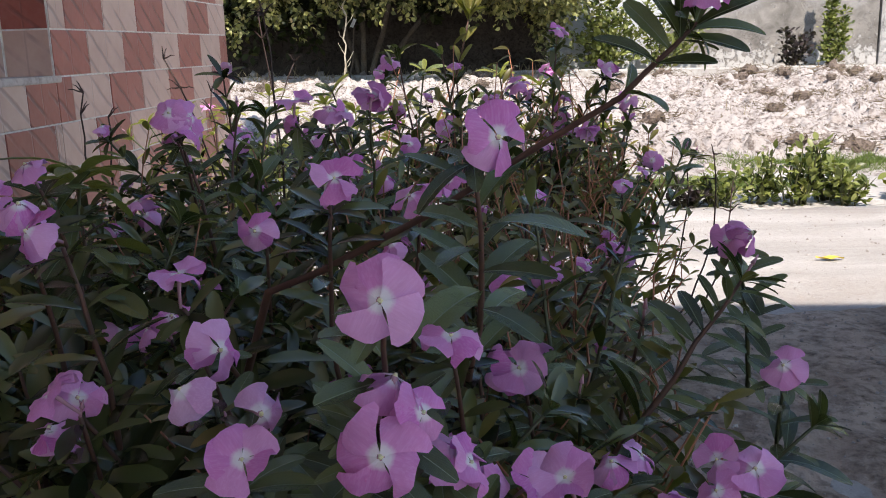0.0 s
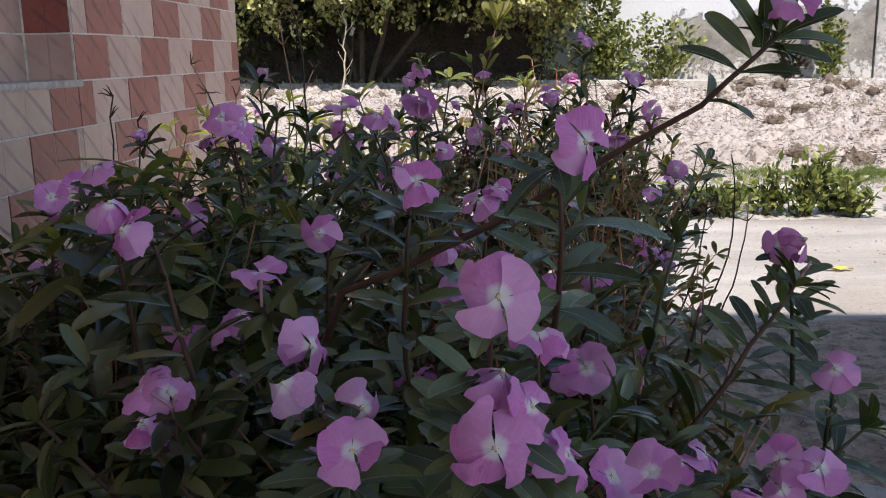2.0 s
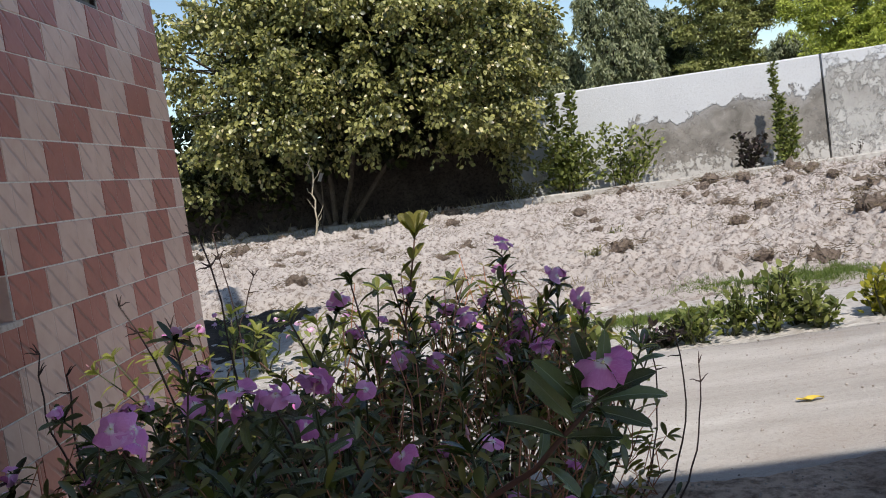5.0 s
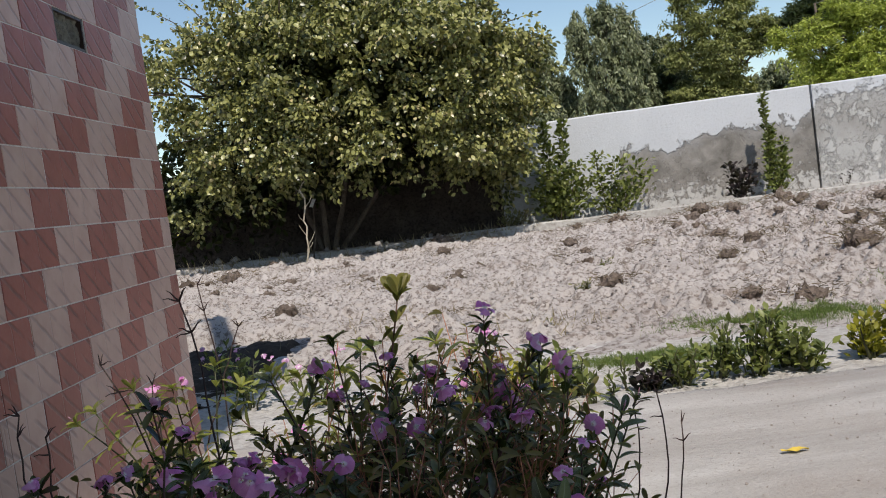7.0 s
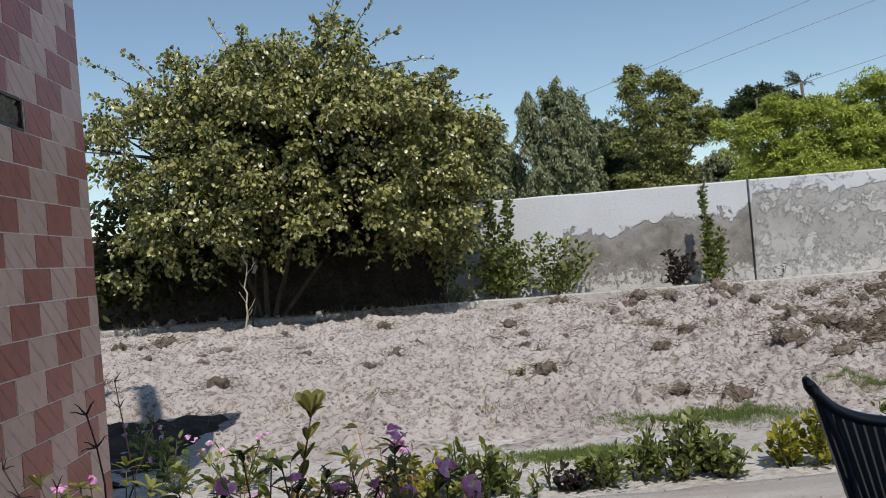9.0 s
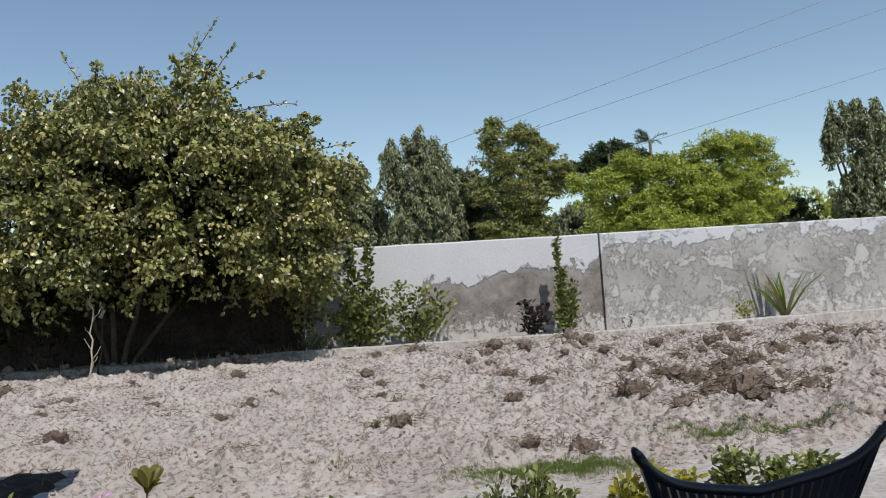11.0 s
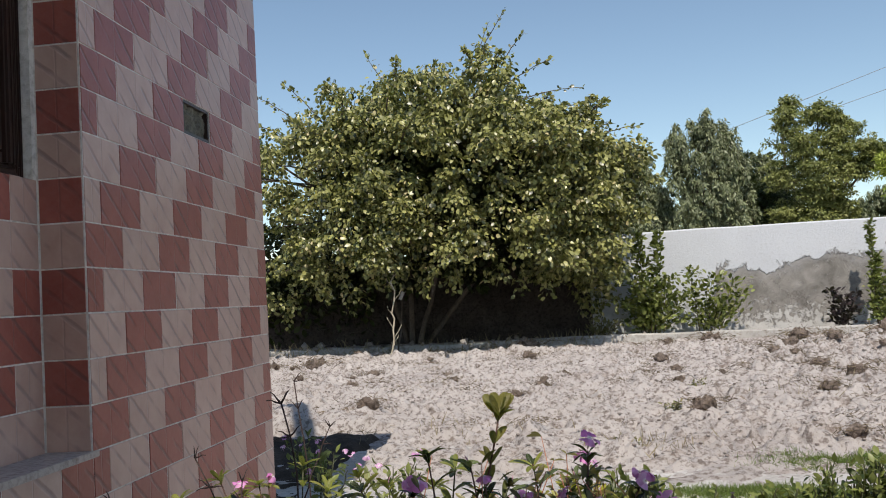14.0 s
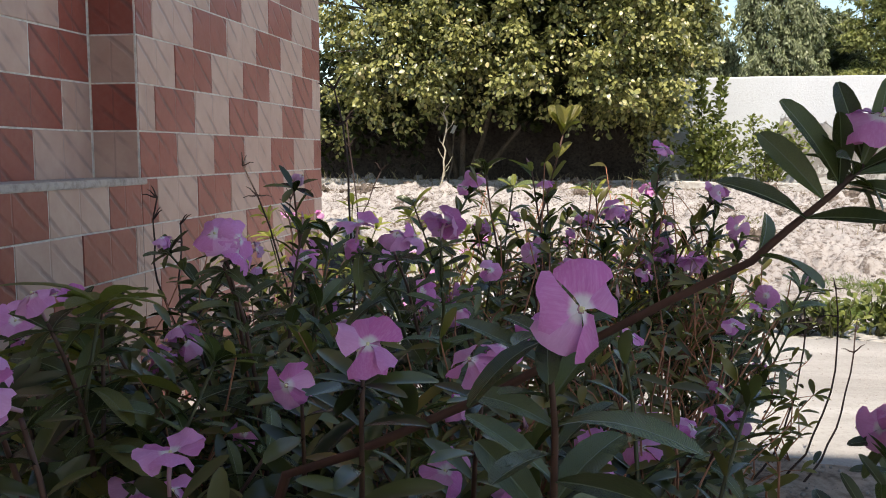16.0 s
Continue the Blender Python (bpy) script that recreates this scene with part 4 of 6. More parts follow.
def far_tree(name, x, y, lobes, mat, label, seed, leaf=0.22, droop=0.3, wid=1.0, trunk=0.16, dense=1.0):
    """A tree behind the wall: forked trunk, crown of leafy lobes (dx, z, half width, half height)."""
    rng, r2 = np.random.default_rng(seed), random.Random(seed)
    t = root(name, (x, y, -0.3), label, "tree")
    mid = sum(l[1] for l in lobes) / len(lobes)
    limbs = [(bend(Vector((x, y, -0.3)), Vector((x, y, mid * 0.8)), Vector((r2.uniform(-.2, .2), 0, 0)), 8, 0.03, r2), trunk, trunk * 0.5, 7)]
    clumps = []
    for dx, lz, rx, rz in lobes:
        lc = np.array([x + dx, y + r2.uniform(-.4, .4), lz])
        limbs.append((bend(Vector((x, y, mid * 0.55)), Vector(lc), Vector((0, 0, 0.15)), 6, 0.05, r2), trunk * 0.45, 0.02, 5))
        for j in range(int(dense * 24 * (rx * rx + rx * rz)) + 9):
            v = rng.normal(0, 1, 3)
            v /= np.linalg.norm(v)
            v[1] = -abs(v[1]) if rng.random() < 0.8 else v[1]
            p = lc + v * np.array([rx, rx, rz]) * rng.uniform(0.35, 1.12)
            r = rng.uniform(0.10, 0.24)
            if droop > 1:
                shape = (r * 0.55, r * 0.55, r * rng.uniform(1.3, 2.4))
            else:
                shape = (r * 1.2, r, r * rng.uniform(0.55, 0.9))
            clumps.append((p, shape, int(rng.uniform(45, 85))))
            if j % 5 == 0:
                limbs.append((bend(Vector(lc), Vector(p), Vector((0, 0, 0.05)), 3, 0.03, r2), 0.025, 0.01, 4))
    branch_mesh("trunk", limbs, BARK, t)
    P, D, U = leaf_clumps(rng, clumps, droop, 0.35, 0.5)
    ok = P[:, 2] > 0.7
    clothe("crown", P[ok], D[ok], U[ok], leaf, mat, t, rng, FLAKE_V, FLAKE_F, wid)
    return t


def far_hedge(x0, x1, count, high, mat, label, seed):
    """Lower foliage that closes the gaps under the far crowns."""
    rng = np.random.default_rng(seed)
    t = root("far_thicket", ((x0 + x1) / 2, 35.0, -0.3), label + " thicket below the trees behind the wall", "thicket", "", "stuff")
    clumps = []
    for i in range(count * 3):
        cx = rng.uniform(x0, x1)
        hgt = high + 1.2 * noise.noise(Vector((cx * 0.9, 3, 0)))
        clumps.append((np.array([cx, rng.uniform(33.5, 36.0), rng.uniform(0.8, hgt)]), (0.25, 0.25, 0.4), 55))
    P, D, U = leaf_clumps(rng, clumps, 0.9, 0.4, 0.4)
    clothe("foliage", P, D, U, 0.2, mat, t, rng, FLAKE_V, FLAKE_F)


far_hedge(1.0, 12.4, 260, 4.7, EUCA, "grey-green", 31)
far_hedge(14.7, 32.0, 260, 4.0, ACACIA, "bright green", 32)
EU = "grey-green eucalyptus with hanging foliage behind the wall"
far_tree("eucalyptus_tree", 6.7, 30.0, [(.1, 6.3, .28, .45), (-.8, 5.9, .22, .4), (.8, 5.9, .25, .4), (-.1, 5.9, .45, .8), (.7, 5.4, .5, .8), (-1.0, 5.4, .35, .7), (-.6, 4.8, .8, 1.0), (.5, 4.6, .9, 1.0), (0, 3.2, 1.3, 1.1), (1.1, 3.4, .7, 1.0)], EUCA, "tall " + EU, 21, 0.17, 1.2, 1.0, dense=1.7)
far_tree("eucalyptus_tree", 4.3, 31.0, [(0, 5.1, .8, .7), (-.6, 4.2, .8, .9), (.6, 3.8, .9, 1.0), (0, 2.6, 1.3, 1.0), (-1.3, 3.0, .9, 1.0)], EUCA, "smaller " + EU, 22, 0.17, 1.2, 1.1, dense=2.6)
far_tree("eucalyptus_tree", 8.9, 33.0, [(-.5, 4.6, .7, .7), (.5, 4.9, .6, .7), (0, 3.8, 1.1, .9), (-.9, 3.6, .7, .8), (.9, 3.7, .7, .9)], EUCA, "low " + EU, 33, 0.17, 1.2, 1.1, dense=2.0)
far_tree("eucalyptus_tree", 2.4, 31.0, [(0, 4.9, .8, .8), (-.7, 4.1, .8, .9), (.8, 4.2, .8, .9), (0, 3.2, 1.2, .9)], EUCA, "broad " + EU, 34, 0.17, 1.2, 1.1, dense=2.0)
far_tree("conifer", 8.5, 32.0, [(0, 5.1, .3, .6), (-.2, 4.3, .6, .8), (.3, 3.8, .7, .9), (.2, 3.0, .9, .9), (.9, 3.6, .6, .9)], DARKTREE, "narrow dark tree behind the wall", 23, 0.16, 0.4, 0.9)
far_tree("neem_tree", 10.6, 30.0, [(-1.2, 6.4, .4, .5), (-.9, 6.9, .25, .3), (.1, 6.5, .75, .4), (.9, 6.1, .6, .45), (-.9, 5.4, .8, .7), (.5, 5.3, .9, .7), (1.5, 5.2, .55, .4), (1.8, 4.7, .4, .35), (-.2, 4.3, 1.1, .8), (1.1, 4.4, .6, .5), (-1.4, 4.4, .5, .7), (-.5, 3.2, 1.0, .8), (.5, 3.3, .6, .7), (-1.3, 2.7, .7, .8), (.3, 2.3, .7, .7)], NEEM, "broad mid-green tree behind the wall", 24, 0.14, 0.5, 1.2, dense=1.9)
far_tree("acacia_tree", 14.4, 28.0, [(-1.4, 4.2, .8, .5), (-.3, 4.6, .9, .5), (.9, 4.6, 1.0, .6), (0, 3.5, 1.3, .7), (-.9, 3.0, .8, .6), (1.6, 3.6, .9, .7), (.4, 2.6, 1.5, .6), (-.6, 4.95, .5, .35), (-2.2, 4.3, .5, .35), (-1.8, 3.7, .4, .3), (1.8, 2.4, 1.0, .6), (2.5, 3.6, .9, .7), (2.3, 4.4, .7, .5)], ACACIA, "bright yellow-green feathery acacia behind the wall", 25, 0.14, 0.2, 1.0, dense=1.8)
far_tree("acacia_tree", 18.2, 29.0, [(-1.6, 4.9, .9, .6), (-.3, 5.5, 1.1, .6), (1.1, 5.4, 1.0, .6), (2.0, 4.5, .8, .6), (0, 4.3, 1.6, .8), (-1.7, 3.6, 1.0, .8), (1.2, 3.3, 1.3, .7), (-.4, 2.8, 1.6, .7)], ACACIA, "bright green spreading acacia behind the wall", 26, 0.14, 0.2, 1.0, dense=1.8)
far_tree("dark_tree", 19.9, 44.0, [(0, 7.7, 1.3, .7), (-1.1, 7.2, 1.0, .7), (1.1, 7.2, 1.0, .7), (0, 6.4, 1.8, .9), (-2.4, 6.8, .7, .5), (2.1, 7.0, .9, .6)], DARKTREE, "dark round-headed tree far behind the wall", 27, 0.22, 0.2, 1.1)
far_tree("dark_tree", 22.0, 33.0, [(0, 3.6, 1.0, .7), (1.2, 3.3, 1.2, .7), (0, 2.4, 1.6, .9)], DARKTREE, "low dark tree far behind the wall", 28, 0.2, 0.2, 1.1)
far_tree("eucalyptus_tree", 24.6, 30.0, [(0, 6.6, .6, .8), (-.8, 6.2, .5, .9), (-1.0, 5.6, .4, .8), (.6, 6.0, .8, 1.2), (.2, 4.6, .9, 1.2), (0, 3.4, 1.2, 1.0), (.3, 2.4, 1.3, .9)], EUCA, "tall drooping eucalyptus beyond the wall", 29, 0.17, 1.2, 1.1, dense=2.6)
far_tree("eucalyptus_tree", 16.2, 40.0, [(0, 4.1, .8, .6), (-1.0, 3.6, .7, .6), (.9, 3.6, .8, .6), (-.2, 2.8, 1.4, .7)], EUCA, "small pale " + EU, 35, 0.17, 1.2, 1.1, dense=2.2)


def palm(x, y, top):
    """A far palm: thin trunk and a ragged head of arching fronds."""
    rng = np.random.default_rng(30)
    t = root("palm_tree", (x, y, -0.5), "ragged palm top far behind the wall", "tree")
    branch_mesh("trunk", [([Vector((x, y, -0.5)), Vector((x + 0.1, y, top * 0.5)), Vector((x, y, top))], 0.12, 0.08, 7)], BARK, t)
    for i in range(17):
        a = rng.uniform(0, 2 * math.pi)
        d = Vector((math.cos(a), 0.6 * math.sin(a), rng.uniform(-0.1, 1.0))).normalized()
        rib = bend(Vector((x, y, top)), Vector((x, y, top)) + d * rng.uniform(.6, .95), Vector((0, 0, 0.1)), 6)
        q = np.array([rib[1 + k % 6] for k in range(60)], float)
        w = np.array(d)[None] + rng.normal(0, 0.45, (60, 3)) + np.array([0, 0, -0.35])
        s = rng.uniform(.12, .26, 60)
        scatter("frond", BLADE_V, BLADE_F, turns(w, rng.normal(0, 1, (60, 3)), s, s * 2.2), q, DARKTREE, t)


palm(22.3, 44.0, 8.35)


def cable(a, b, sag):
    bm = bmesh.new()
    tube(bm, bend(Vector(a), Vector(b), Vector((0, 0, -sag)), 24), 0.012, 0.012, 5)
    tagged(mesh_object("power_cable", bm, WIRE), "thin overhead power cable across the sky", "cable", "overhead cables")


for xa, za, xb, zb in ((6.8, 6.54, 60.0, 24.45), (11.0, 7.17, 60.0, 21.9), (16.6, 6.52, 60.0, 17.95)):
    cable((xa, 36.0, za), (xb, 36.0, zb), 0.2)
for px, top in ((6.8, 6.6), (11.0, 7.2), (16.6, 6.55), (60.0, 24.6)):
    bm = bmesh.new()
    tube(bm, [Vector((px, 36.0, -0.6)), Vector((px, 36.0, top))], 0.06, 0.045, 8)
    tagged(mesh_object("cable_pole", bm, BARK), "thin dark wooden pole that carries the cables", "pole", "poles of the cables")


# ---- shrubs ----
def shrub(name, at, sprigs, mat, label, category, seed, leaf=0.05, wid=1.3, per=26, stem_mat=BARK, group=""):
    """Upright sprigs (dx, dy, height, spread) from one foot, clothed in leaves."""
    rng, r2 = np.random.default_rng(seed), random.Random(seed)
    at = Vector(at)
    t = root(name, at, label, category, group)
    P, D = [], []
    for dx, dy, h, sp in sprigs:
        b = at + Vector((dx, dy, h))
        pts = bend(at + Vector((dx * 0.25, dy * 0.25, -0.02)), b, Vector((0, 0, 0.05 * h)), 6, 0.01, r2)
        bm = bmesh.new()
        tube(bm, pts, 0.004 + 0.006 * h, 0.002, 5)
        mesh_object("stem", bm, stem_mat, t)
        n = int(per * max(1.0, h * 6))
        for q in range(n):
            s = 0.12 + 0.88 * (q + 0.5) / n
            i = min(5, int(s * 6))
            a = rng.uniform(0, 2 * math.pi)
            o = np.array([math.cos(a), math.sin(a), 0.35])
            p = np.array(pts[i].lerp(pts[i + 1], s * 6 - i)) + o * abs(rng.normal(0, sp)) * (1.1 - 0.6 * s)
            P.append(p), D.append(o + np.array([0, 0, 0.4]))
    leaves_on("leaves", np.array(P), np.array(D), leaf, mat, t, rng, wid=wid, droop=0.0)
    return t


rs0 = random.Random(8)
shrub("wall_shrub", (2.38, 10.5, 0.10), [(-0.12, 0, 1.50, .07), (0.16, -.05, 1.46, .06), (-0.25, -.1, .95, .17), (0.3, 0, 0.85, .18), (0.0, -.2, .8, .24), (0.42, -.1, .6, .25), (-.32, 0, .55, .2), (.1, -.1, .6, .28)], SHRUB, "tall leafy green shrub at the foot of the wall", "shrub", 41, 0.085, 1.3, 44)
shrub("wall_shrub", (3.05, 10.5, 0.10), [(0.25, 0, .85, .2), (0.48, -.05, .75, .18), (-0.1, 0, .95, .14), (0.1, -.1, .75, .22), (0.62, 0, .62, .14), (0.3, -.1, .5, .2)], SHRUB, "spreading pale-green shrub at the foot of the wall", "shrub", 42, 0.08, 1.3, 32)
shrub("wall_shrub", (5.38, 10.5, 0.10), [(-0.02, 0, 1.46, .03), (0.06, 0, 1.0, .06), (0.2, -.05, .6, .09), (-.05, -.05, .7, .08), (.1, -.1, .45, .12), (0.2, 0, .8, .06)], SHRUB, "slim upright green shrub at the foot of the wall", "shrub", 43, 0.07, 1.2, 42)
shrub("purple_shrub", (4.92, 10.55, 0.10), [(-0.12, 0, .55, .09), (0.06, 0, .45, .09), (0.2, -.05, .5, .09), (-.02, -.05, .35, .1)], PURPLELEAF, "small dark purple-leaved plant by the wall", "shrub", 44, 0.075, 1.4, 34)
shrub("wall_weed", (1.70, 10.36, 0.2), [(rs0.uniform(-.22, .22), rs0.uniform(-.12, .1), rs0.uniform(.08, .26), .06) for _ in range(14)], DRYWEED, "low heap of pale dry weeds at the wall's foot", "weed", 47, 0.05, 1.1, 22)
shrub("wall_weed", (6.45, 10.7, 0.10), [(-0.06, 0, .2, .05), (0.14, 0, .26, .04)], PURPLELEAF, "small dark weed at the foot of the wall", "weed", 45, 0.05, 1.2, 10)
shrub("yellow_shrub", (8.2, 10.3, 0.10), [(-0.1, 0, .3, .1), (0.1, 0, .3, .1), (0, 0, .25, .12)], GOLDLEAF, "small yellow-green bush beside the kerb", "shrub", 46, 0.05, 1.3, 30)


def spiky(at, n, length, label):
    rng = np.random.default_rng(7)
    t = root("agave", at, label, "plant")
    for i in range(n):
        a = rng.uniform(0, 2 * math.pi)
        d = np.array([[math.cos(a) * rng.uniform(.15, .75), math.sin(a) * .5, 1.0]])
        s = np.array([length * rng.uniform(.7, 1.1)])
        scatter("blade", BLADE_V, BLADE_F, turns(d, np.array([[math.cos(a), math.sin(a), -.3]]), s, s * 1.2), np.array([at]), STRAW if i % 3 == 0 else GRASS, t)


spiky((9.0, 10.5, 0.1), 30, 1.0, "spiky pale-green sword-leaved plant by the wall")

STRIP = [(1.74, 1.00, .10), (1.88, 1.06, .14), (2.02, 1.02, .165), (2.14, 1.08, .15), (2.19, 1.0, .12)]
rs = random.Random(3)
for i, (x, y, h) in enumerate(STRIP):
    shrub("edging_shrub", (x, y, -0.03), [(rs.uniform(-.09, .09), rs.uniform(-.07, .07), h * rs.uniform(.45, 1.4), .035) for _ in range(12)], SHRUB, "small leafy green hedge plant beside the path", "shrub", 60 + i, 0.036, 1.15, 18, STEM_GREEN, "hedge plants along the path")
for i, (x, y, h) in enumerate([(2.44, 1.05, .15), (2.57, 1.02, .18), (2.7, 1.06, .16)]):
    shrub("golden_shrub", (x, y, -0.03), [(rs.uniform(-.07, .07), rs.uniform(-.06, .06), h * rs.uniform(.5, 1.15), .035) for _ in range(12)], GOLDLEAF, "golden-leaved hedge plant beside the path", "shrub", 70 + i, 0.036, 1.25, 20, STEM_GREEN, "hedge plants along the path")
for i, (x, y, h) in enumerate([(2.95, 1.15, .2), (3.12, 1.1, .16), (3.3, 1.12, .14)]):
    shrub("edging_shrub", (x, y, -0.03), [(rs.uniform(-.09, .09), rs.uniform(-.07, .07), h * rs.uniform(.5, 1.1), .035) for _ in range(14)], SHRUB, "small leafy green hedge plant beside the path", "shrub", 80 + i, 0.036, 1.2, 28, STEM_GREEN, "hedge plants along the path")

rs1 = random.Random(9)
for i, (x, y, h, skin) in enumerate([(0.99, 1.02, .15, GOLDLEAF), (1.08, 0.98, .17, GOLDLEAF), (1.17, 1.03, .20, SHRUB), (1.28, 1.0, .19, SHRUB), (1.36, 1.06, .14, SHRUB)]):
    gold = skin == GOLDLEAF
    shrub("golden_shrub" if gold else "edging_shrub", (x, y, -0.03), [(rs1.uniform(-.07, .07), rs1.uniform(-.05, .05), h * rs1.uniform(.5, 1.2), .025) for _ in range(9)], skin, "golden-leaved hedge plant beside the path" if gold else "sparse upright green hedge plant beside the path", "shrub", 85 + i, 0.042, 1.0, 15, STEM_GREEN, "hedge plants along the path")
for i, (x, y, h) in enumerate([(1.47, 0.93, .10), (1.53, 1.05, .12), (1.40, 0.90, .07)]):
    shrub("seedling", (x, y, -0.03), [(rs1.uniform(-.02, .02), rs1.uniform(-.02, .02), h * rs1.uniform(.7, 1.2), .012) for _ in range(3)], SHRUB, "thin green seedling at the edge of the path", "seedling", 190 + i, 0.034, 0.9, 7, STEM_GREEN, "seedlings along the path")


def grass_patch(name, spots, n, length, mat, label, seed):
    rng = np.random.default_rng(seed)
    P = []
    for x, y, rx, ry in spots:
        q = rng.normal(0, 0.5, (n, 2)) * (rx, ry) + (x, y)
        P.extend((a, b, (max(field_fn(a, b), bare_fn(a, b)) if b < 9.9 else ground_z(a, b) + 0.07)) for a, b in q)
    P = np.array(P)
    d = rng.normal(0, 0.7, (len(P), 3)) + (0, 0, 0.9)
    s = length * rng.uniform(.5, 1.3, len(P))
    ob = scatter(name, BLADE_V, BLADE_F, turns(d, rng.normal(0, 1, (len(P), 3)), s, s * 1.3), P, mat)
    tagged(ob, label, "grass", "", "stuff")


grass_patch("grass", [(2.3, 2.1, .35, .12), (2.65, 2.05, .3, .16), (1.7, 1.55, .3, .1), (1.95, 1.45, .2, .1), (3.55, 2.55, .35, .12), (4.0, 2.42, .45, .14)], 4200, 0.03, GRASS, "short green grass tufts at the field's edge", 91)
shrub("purple_shrub", (1.62, 1.0, -0.03), [(rs.uniform(-.08, .08), rs.uniform(-.05, .05), rs.uniform(.04, .1), .03) for _ in range(9)], PURPLELEAF, "low dark purple-leaved plant at the end of the hedge", "shrub", 90, 0.035, 1.3, 16, STEM_GREEN)
for i, (x, y, r) in enumerate(((1.75, 3.75, .09), (1.37, 2.65, .08), (2.06, 4.75, .06), (4.3, 6.4, .08))):
    shrub("field_weed", (x, y, field_fn(x, y)), [(rs.uniform(-r, r), rs.uniform(-r, r), rs.uniform(.02, .07), .02) for _ in range(9)], DRYWEED, "low olive-green weed growing in the ploughed soil", "weed", 95 + i, 0.03, 0.9, 10, STEM_GREEN, "weeds in the field")
# Dry litter at the old wall; its pale blades also stand for sun flecks.
grass_patch("wall_litter", [(-2.6, 9.85, .9, .35), (-1.2, 9.85, .9, .3), (0.2, 9.85, .9, .3), (1.3, 10.0, .6, .3)], 120, 0.14, STRAW, "pale dry stalks and litter, also standing in for sun flecks", 93)
grass_patch("dry_weeds", [(1.5, 2.6, .3, .2), (.4, 3.2, .5, .3), (2.9, 4.3, .6, .4), (3.9, 5.2, .8, .5), (0.2, 5.5, .8, .4), (5.0, 7.0, 1.0, .6), (2.0, 8.6, 1.2, .5), (-.6, 9.6, .9, .2), (4.6, 9.8, .9, .12), (-2.0, 8, 1, .5)], 90, 0.07, STRAW, "dry straw and weed stubble in the ploughed soil", 92)


def lump(bm, at, r, seed, flat=0.65):
    v = bmesh.ops.create_icosphere(bm, subdivisions=3, radius=r)["verts"]
    for w in v:
        p = Vector(w.co)
        k = 1 + 0.35 * noise.noise(p / r * 1.3 + Vector((seed, 0, 0))) + 0.2 * noise.noise(p / r * 3.1 + Vector((0, seed, 0)))
        w.co = Vector((p.x * k, p.y * k, p.z * k * flat)) + Vector(at)


def clods():
    rng = np.random.default_rng(12)
    bm = bmesh.new()
    bmesh.ops.create_icosphere(bm, subdivisions=1, radius=1.0)
    tv = np.array([v.co * (1.0 + 0.55 * noise.noise(v.co * 2.3 + Vector((3, 1, 7)))) for v in bm.verts])
    tf = [[v.index for v in f.verts] for f in bm.faces]
    bm.free()
    n = 18000
    x, y = rng.uniform(-5, 8.5, n), 2.1 + 7.9 * rng.random(n) ** 1.1
    s = np.clip(rng.lognormal(-4.9, 0.5, n), .004, .013) * (1 + 0.25 * (x > 2.5))
    P = np.array([(a, b, field_fn(a, b) + 0.2 * c) for a, b, c in zip(x, y, s)])
    R = turns(rng.normal(0, 1, (n, 3)), rng.normal(0, 1, (n, 3)), s)
    R[:, 2] *= 0.6
    tagged(scatter("soil_crumbs", tv, tf, R, P, CRUMB, smooth=False), "dry crumbs of ploughed soil", "soil", "", "stuff")
    for i, (cx, cy, r) in enumerate([(3.76, 4.06, .10), (4.43, 3.55, .13), (4.55, 4.1, .08), (3.74, 3.2, .06), (4.02, 4.5, .08), (5.39, 6.33, .10), (5.91, 5.68, .12), (2.75, 2.42, .06), (2.5, 2.58, .05), (-1.64, 7.7, .09), (5.2, 9.75, .11), (1.9, 3.45, .06), (3.3, 6.0, .07), (1.1, 6.3, .06), (4.7, 6.9, .09), (2.0, 5.2, .05), (.7, 9.3, .1), (3.0, 9.5, .1), (4.9, 4.9, .08), (4.2, 3.7, .07), (6.3, 7.4, .1), (5.0, 4.2, .09)] + [(rng.uniform(3.2, 8.4), rng.uniform(3.6, 9.6), .025 + .075 * rng.random() ** 2) for _ in range(100)] + [(rng.uniform(-3.0, 3.2), rng.uniform(4.0, 9.6), .02 + .045 * rng.random() ** 2) for _ in range(55)]):
        z = field_fn(cx, cy)
        t = root("soil_clod", (cx, cy, z), "brown rooty clod turned up in the ploughed soil", "clod", "clods in the field")
        bm = bmesh.new()
        lump(bm, (0, 0, 0), r, i * 3.7, 0.6)
        for w in bm.verts:
            k = w.co.copy()
            q = Vector((k.x / r * 2.4, k.y / r, i * 2.3))
            w.co = Vector((cx + k.x * (1.25 + 0.5 * noise.noise(q)), cy + k.y * 0.9 + 0.3 * r * noise.noise(q), z + 0.35 * r + k.z * (1.2 + 1.1 * noise.noise(q * 1.3)) + 0.55 * r * noise.noise(k / r * 4.5 + Vector((i, 0, 0)))))
        mesh_object("earth", bm, CLOD, t)
        q = rng.normal(0, 1, (160, 3)) * (r * 1.5, r * .7, r * .4) + (cx, cy, z + r * .6)
        s = r * rng.uniform(.4, 1.1, 160)
        o = scatter("root_mat", BLADE_V, BLADE_F, turns(rng.normal(0, 1, (160, 3)) * (1, .6, .35), rng.normal(0, 1, (160, 3)), s, s * 1.8), q, ROOTS, t)
        o["kind"] = "stuff"


clods()


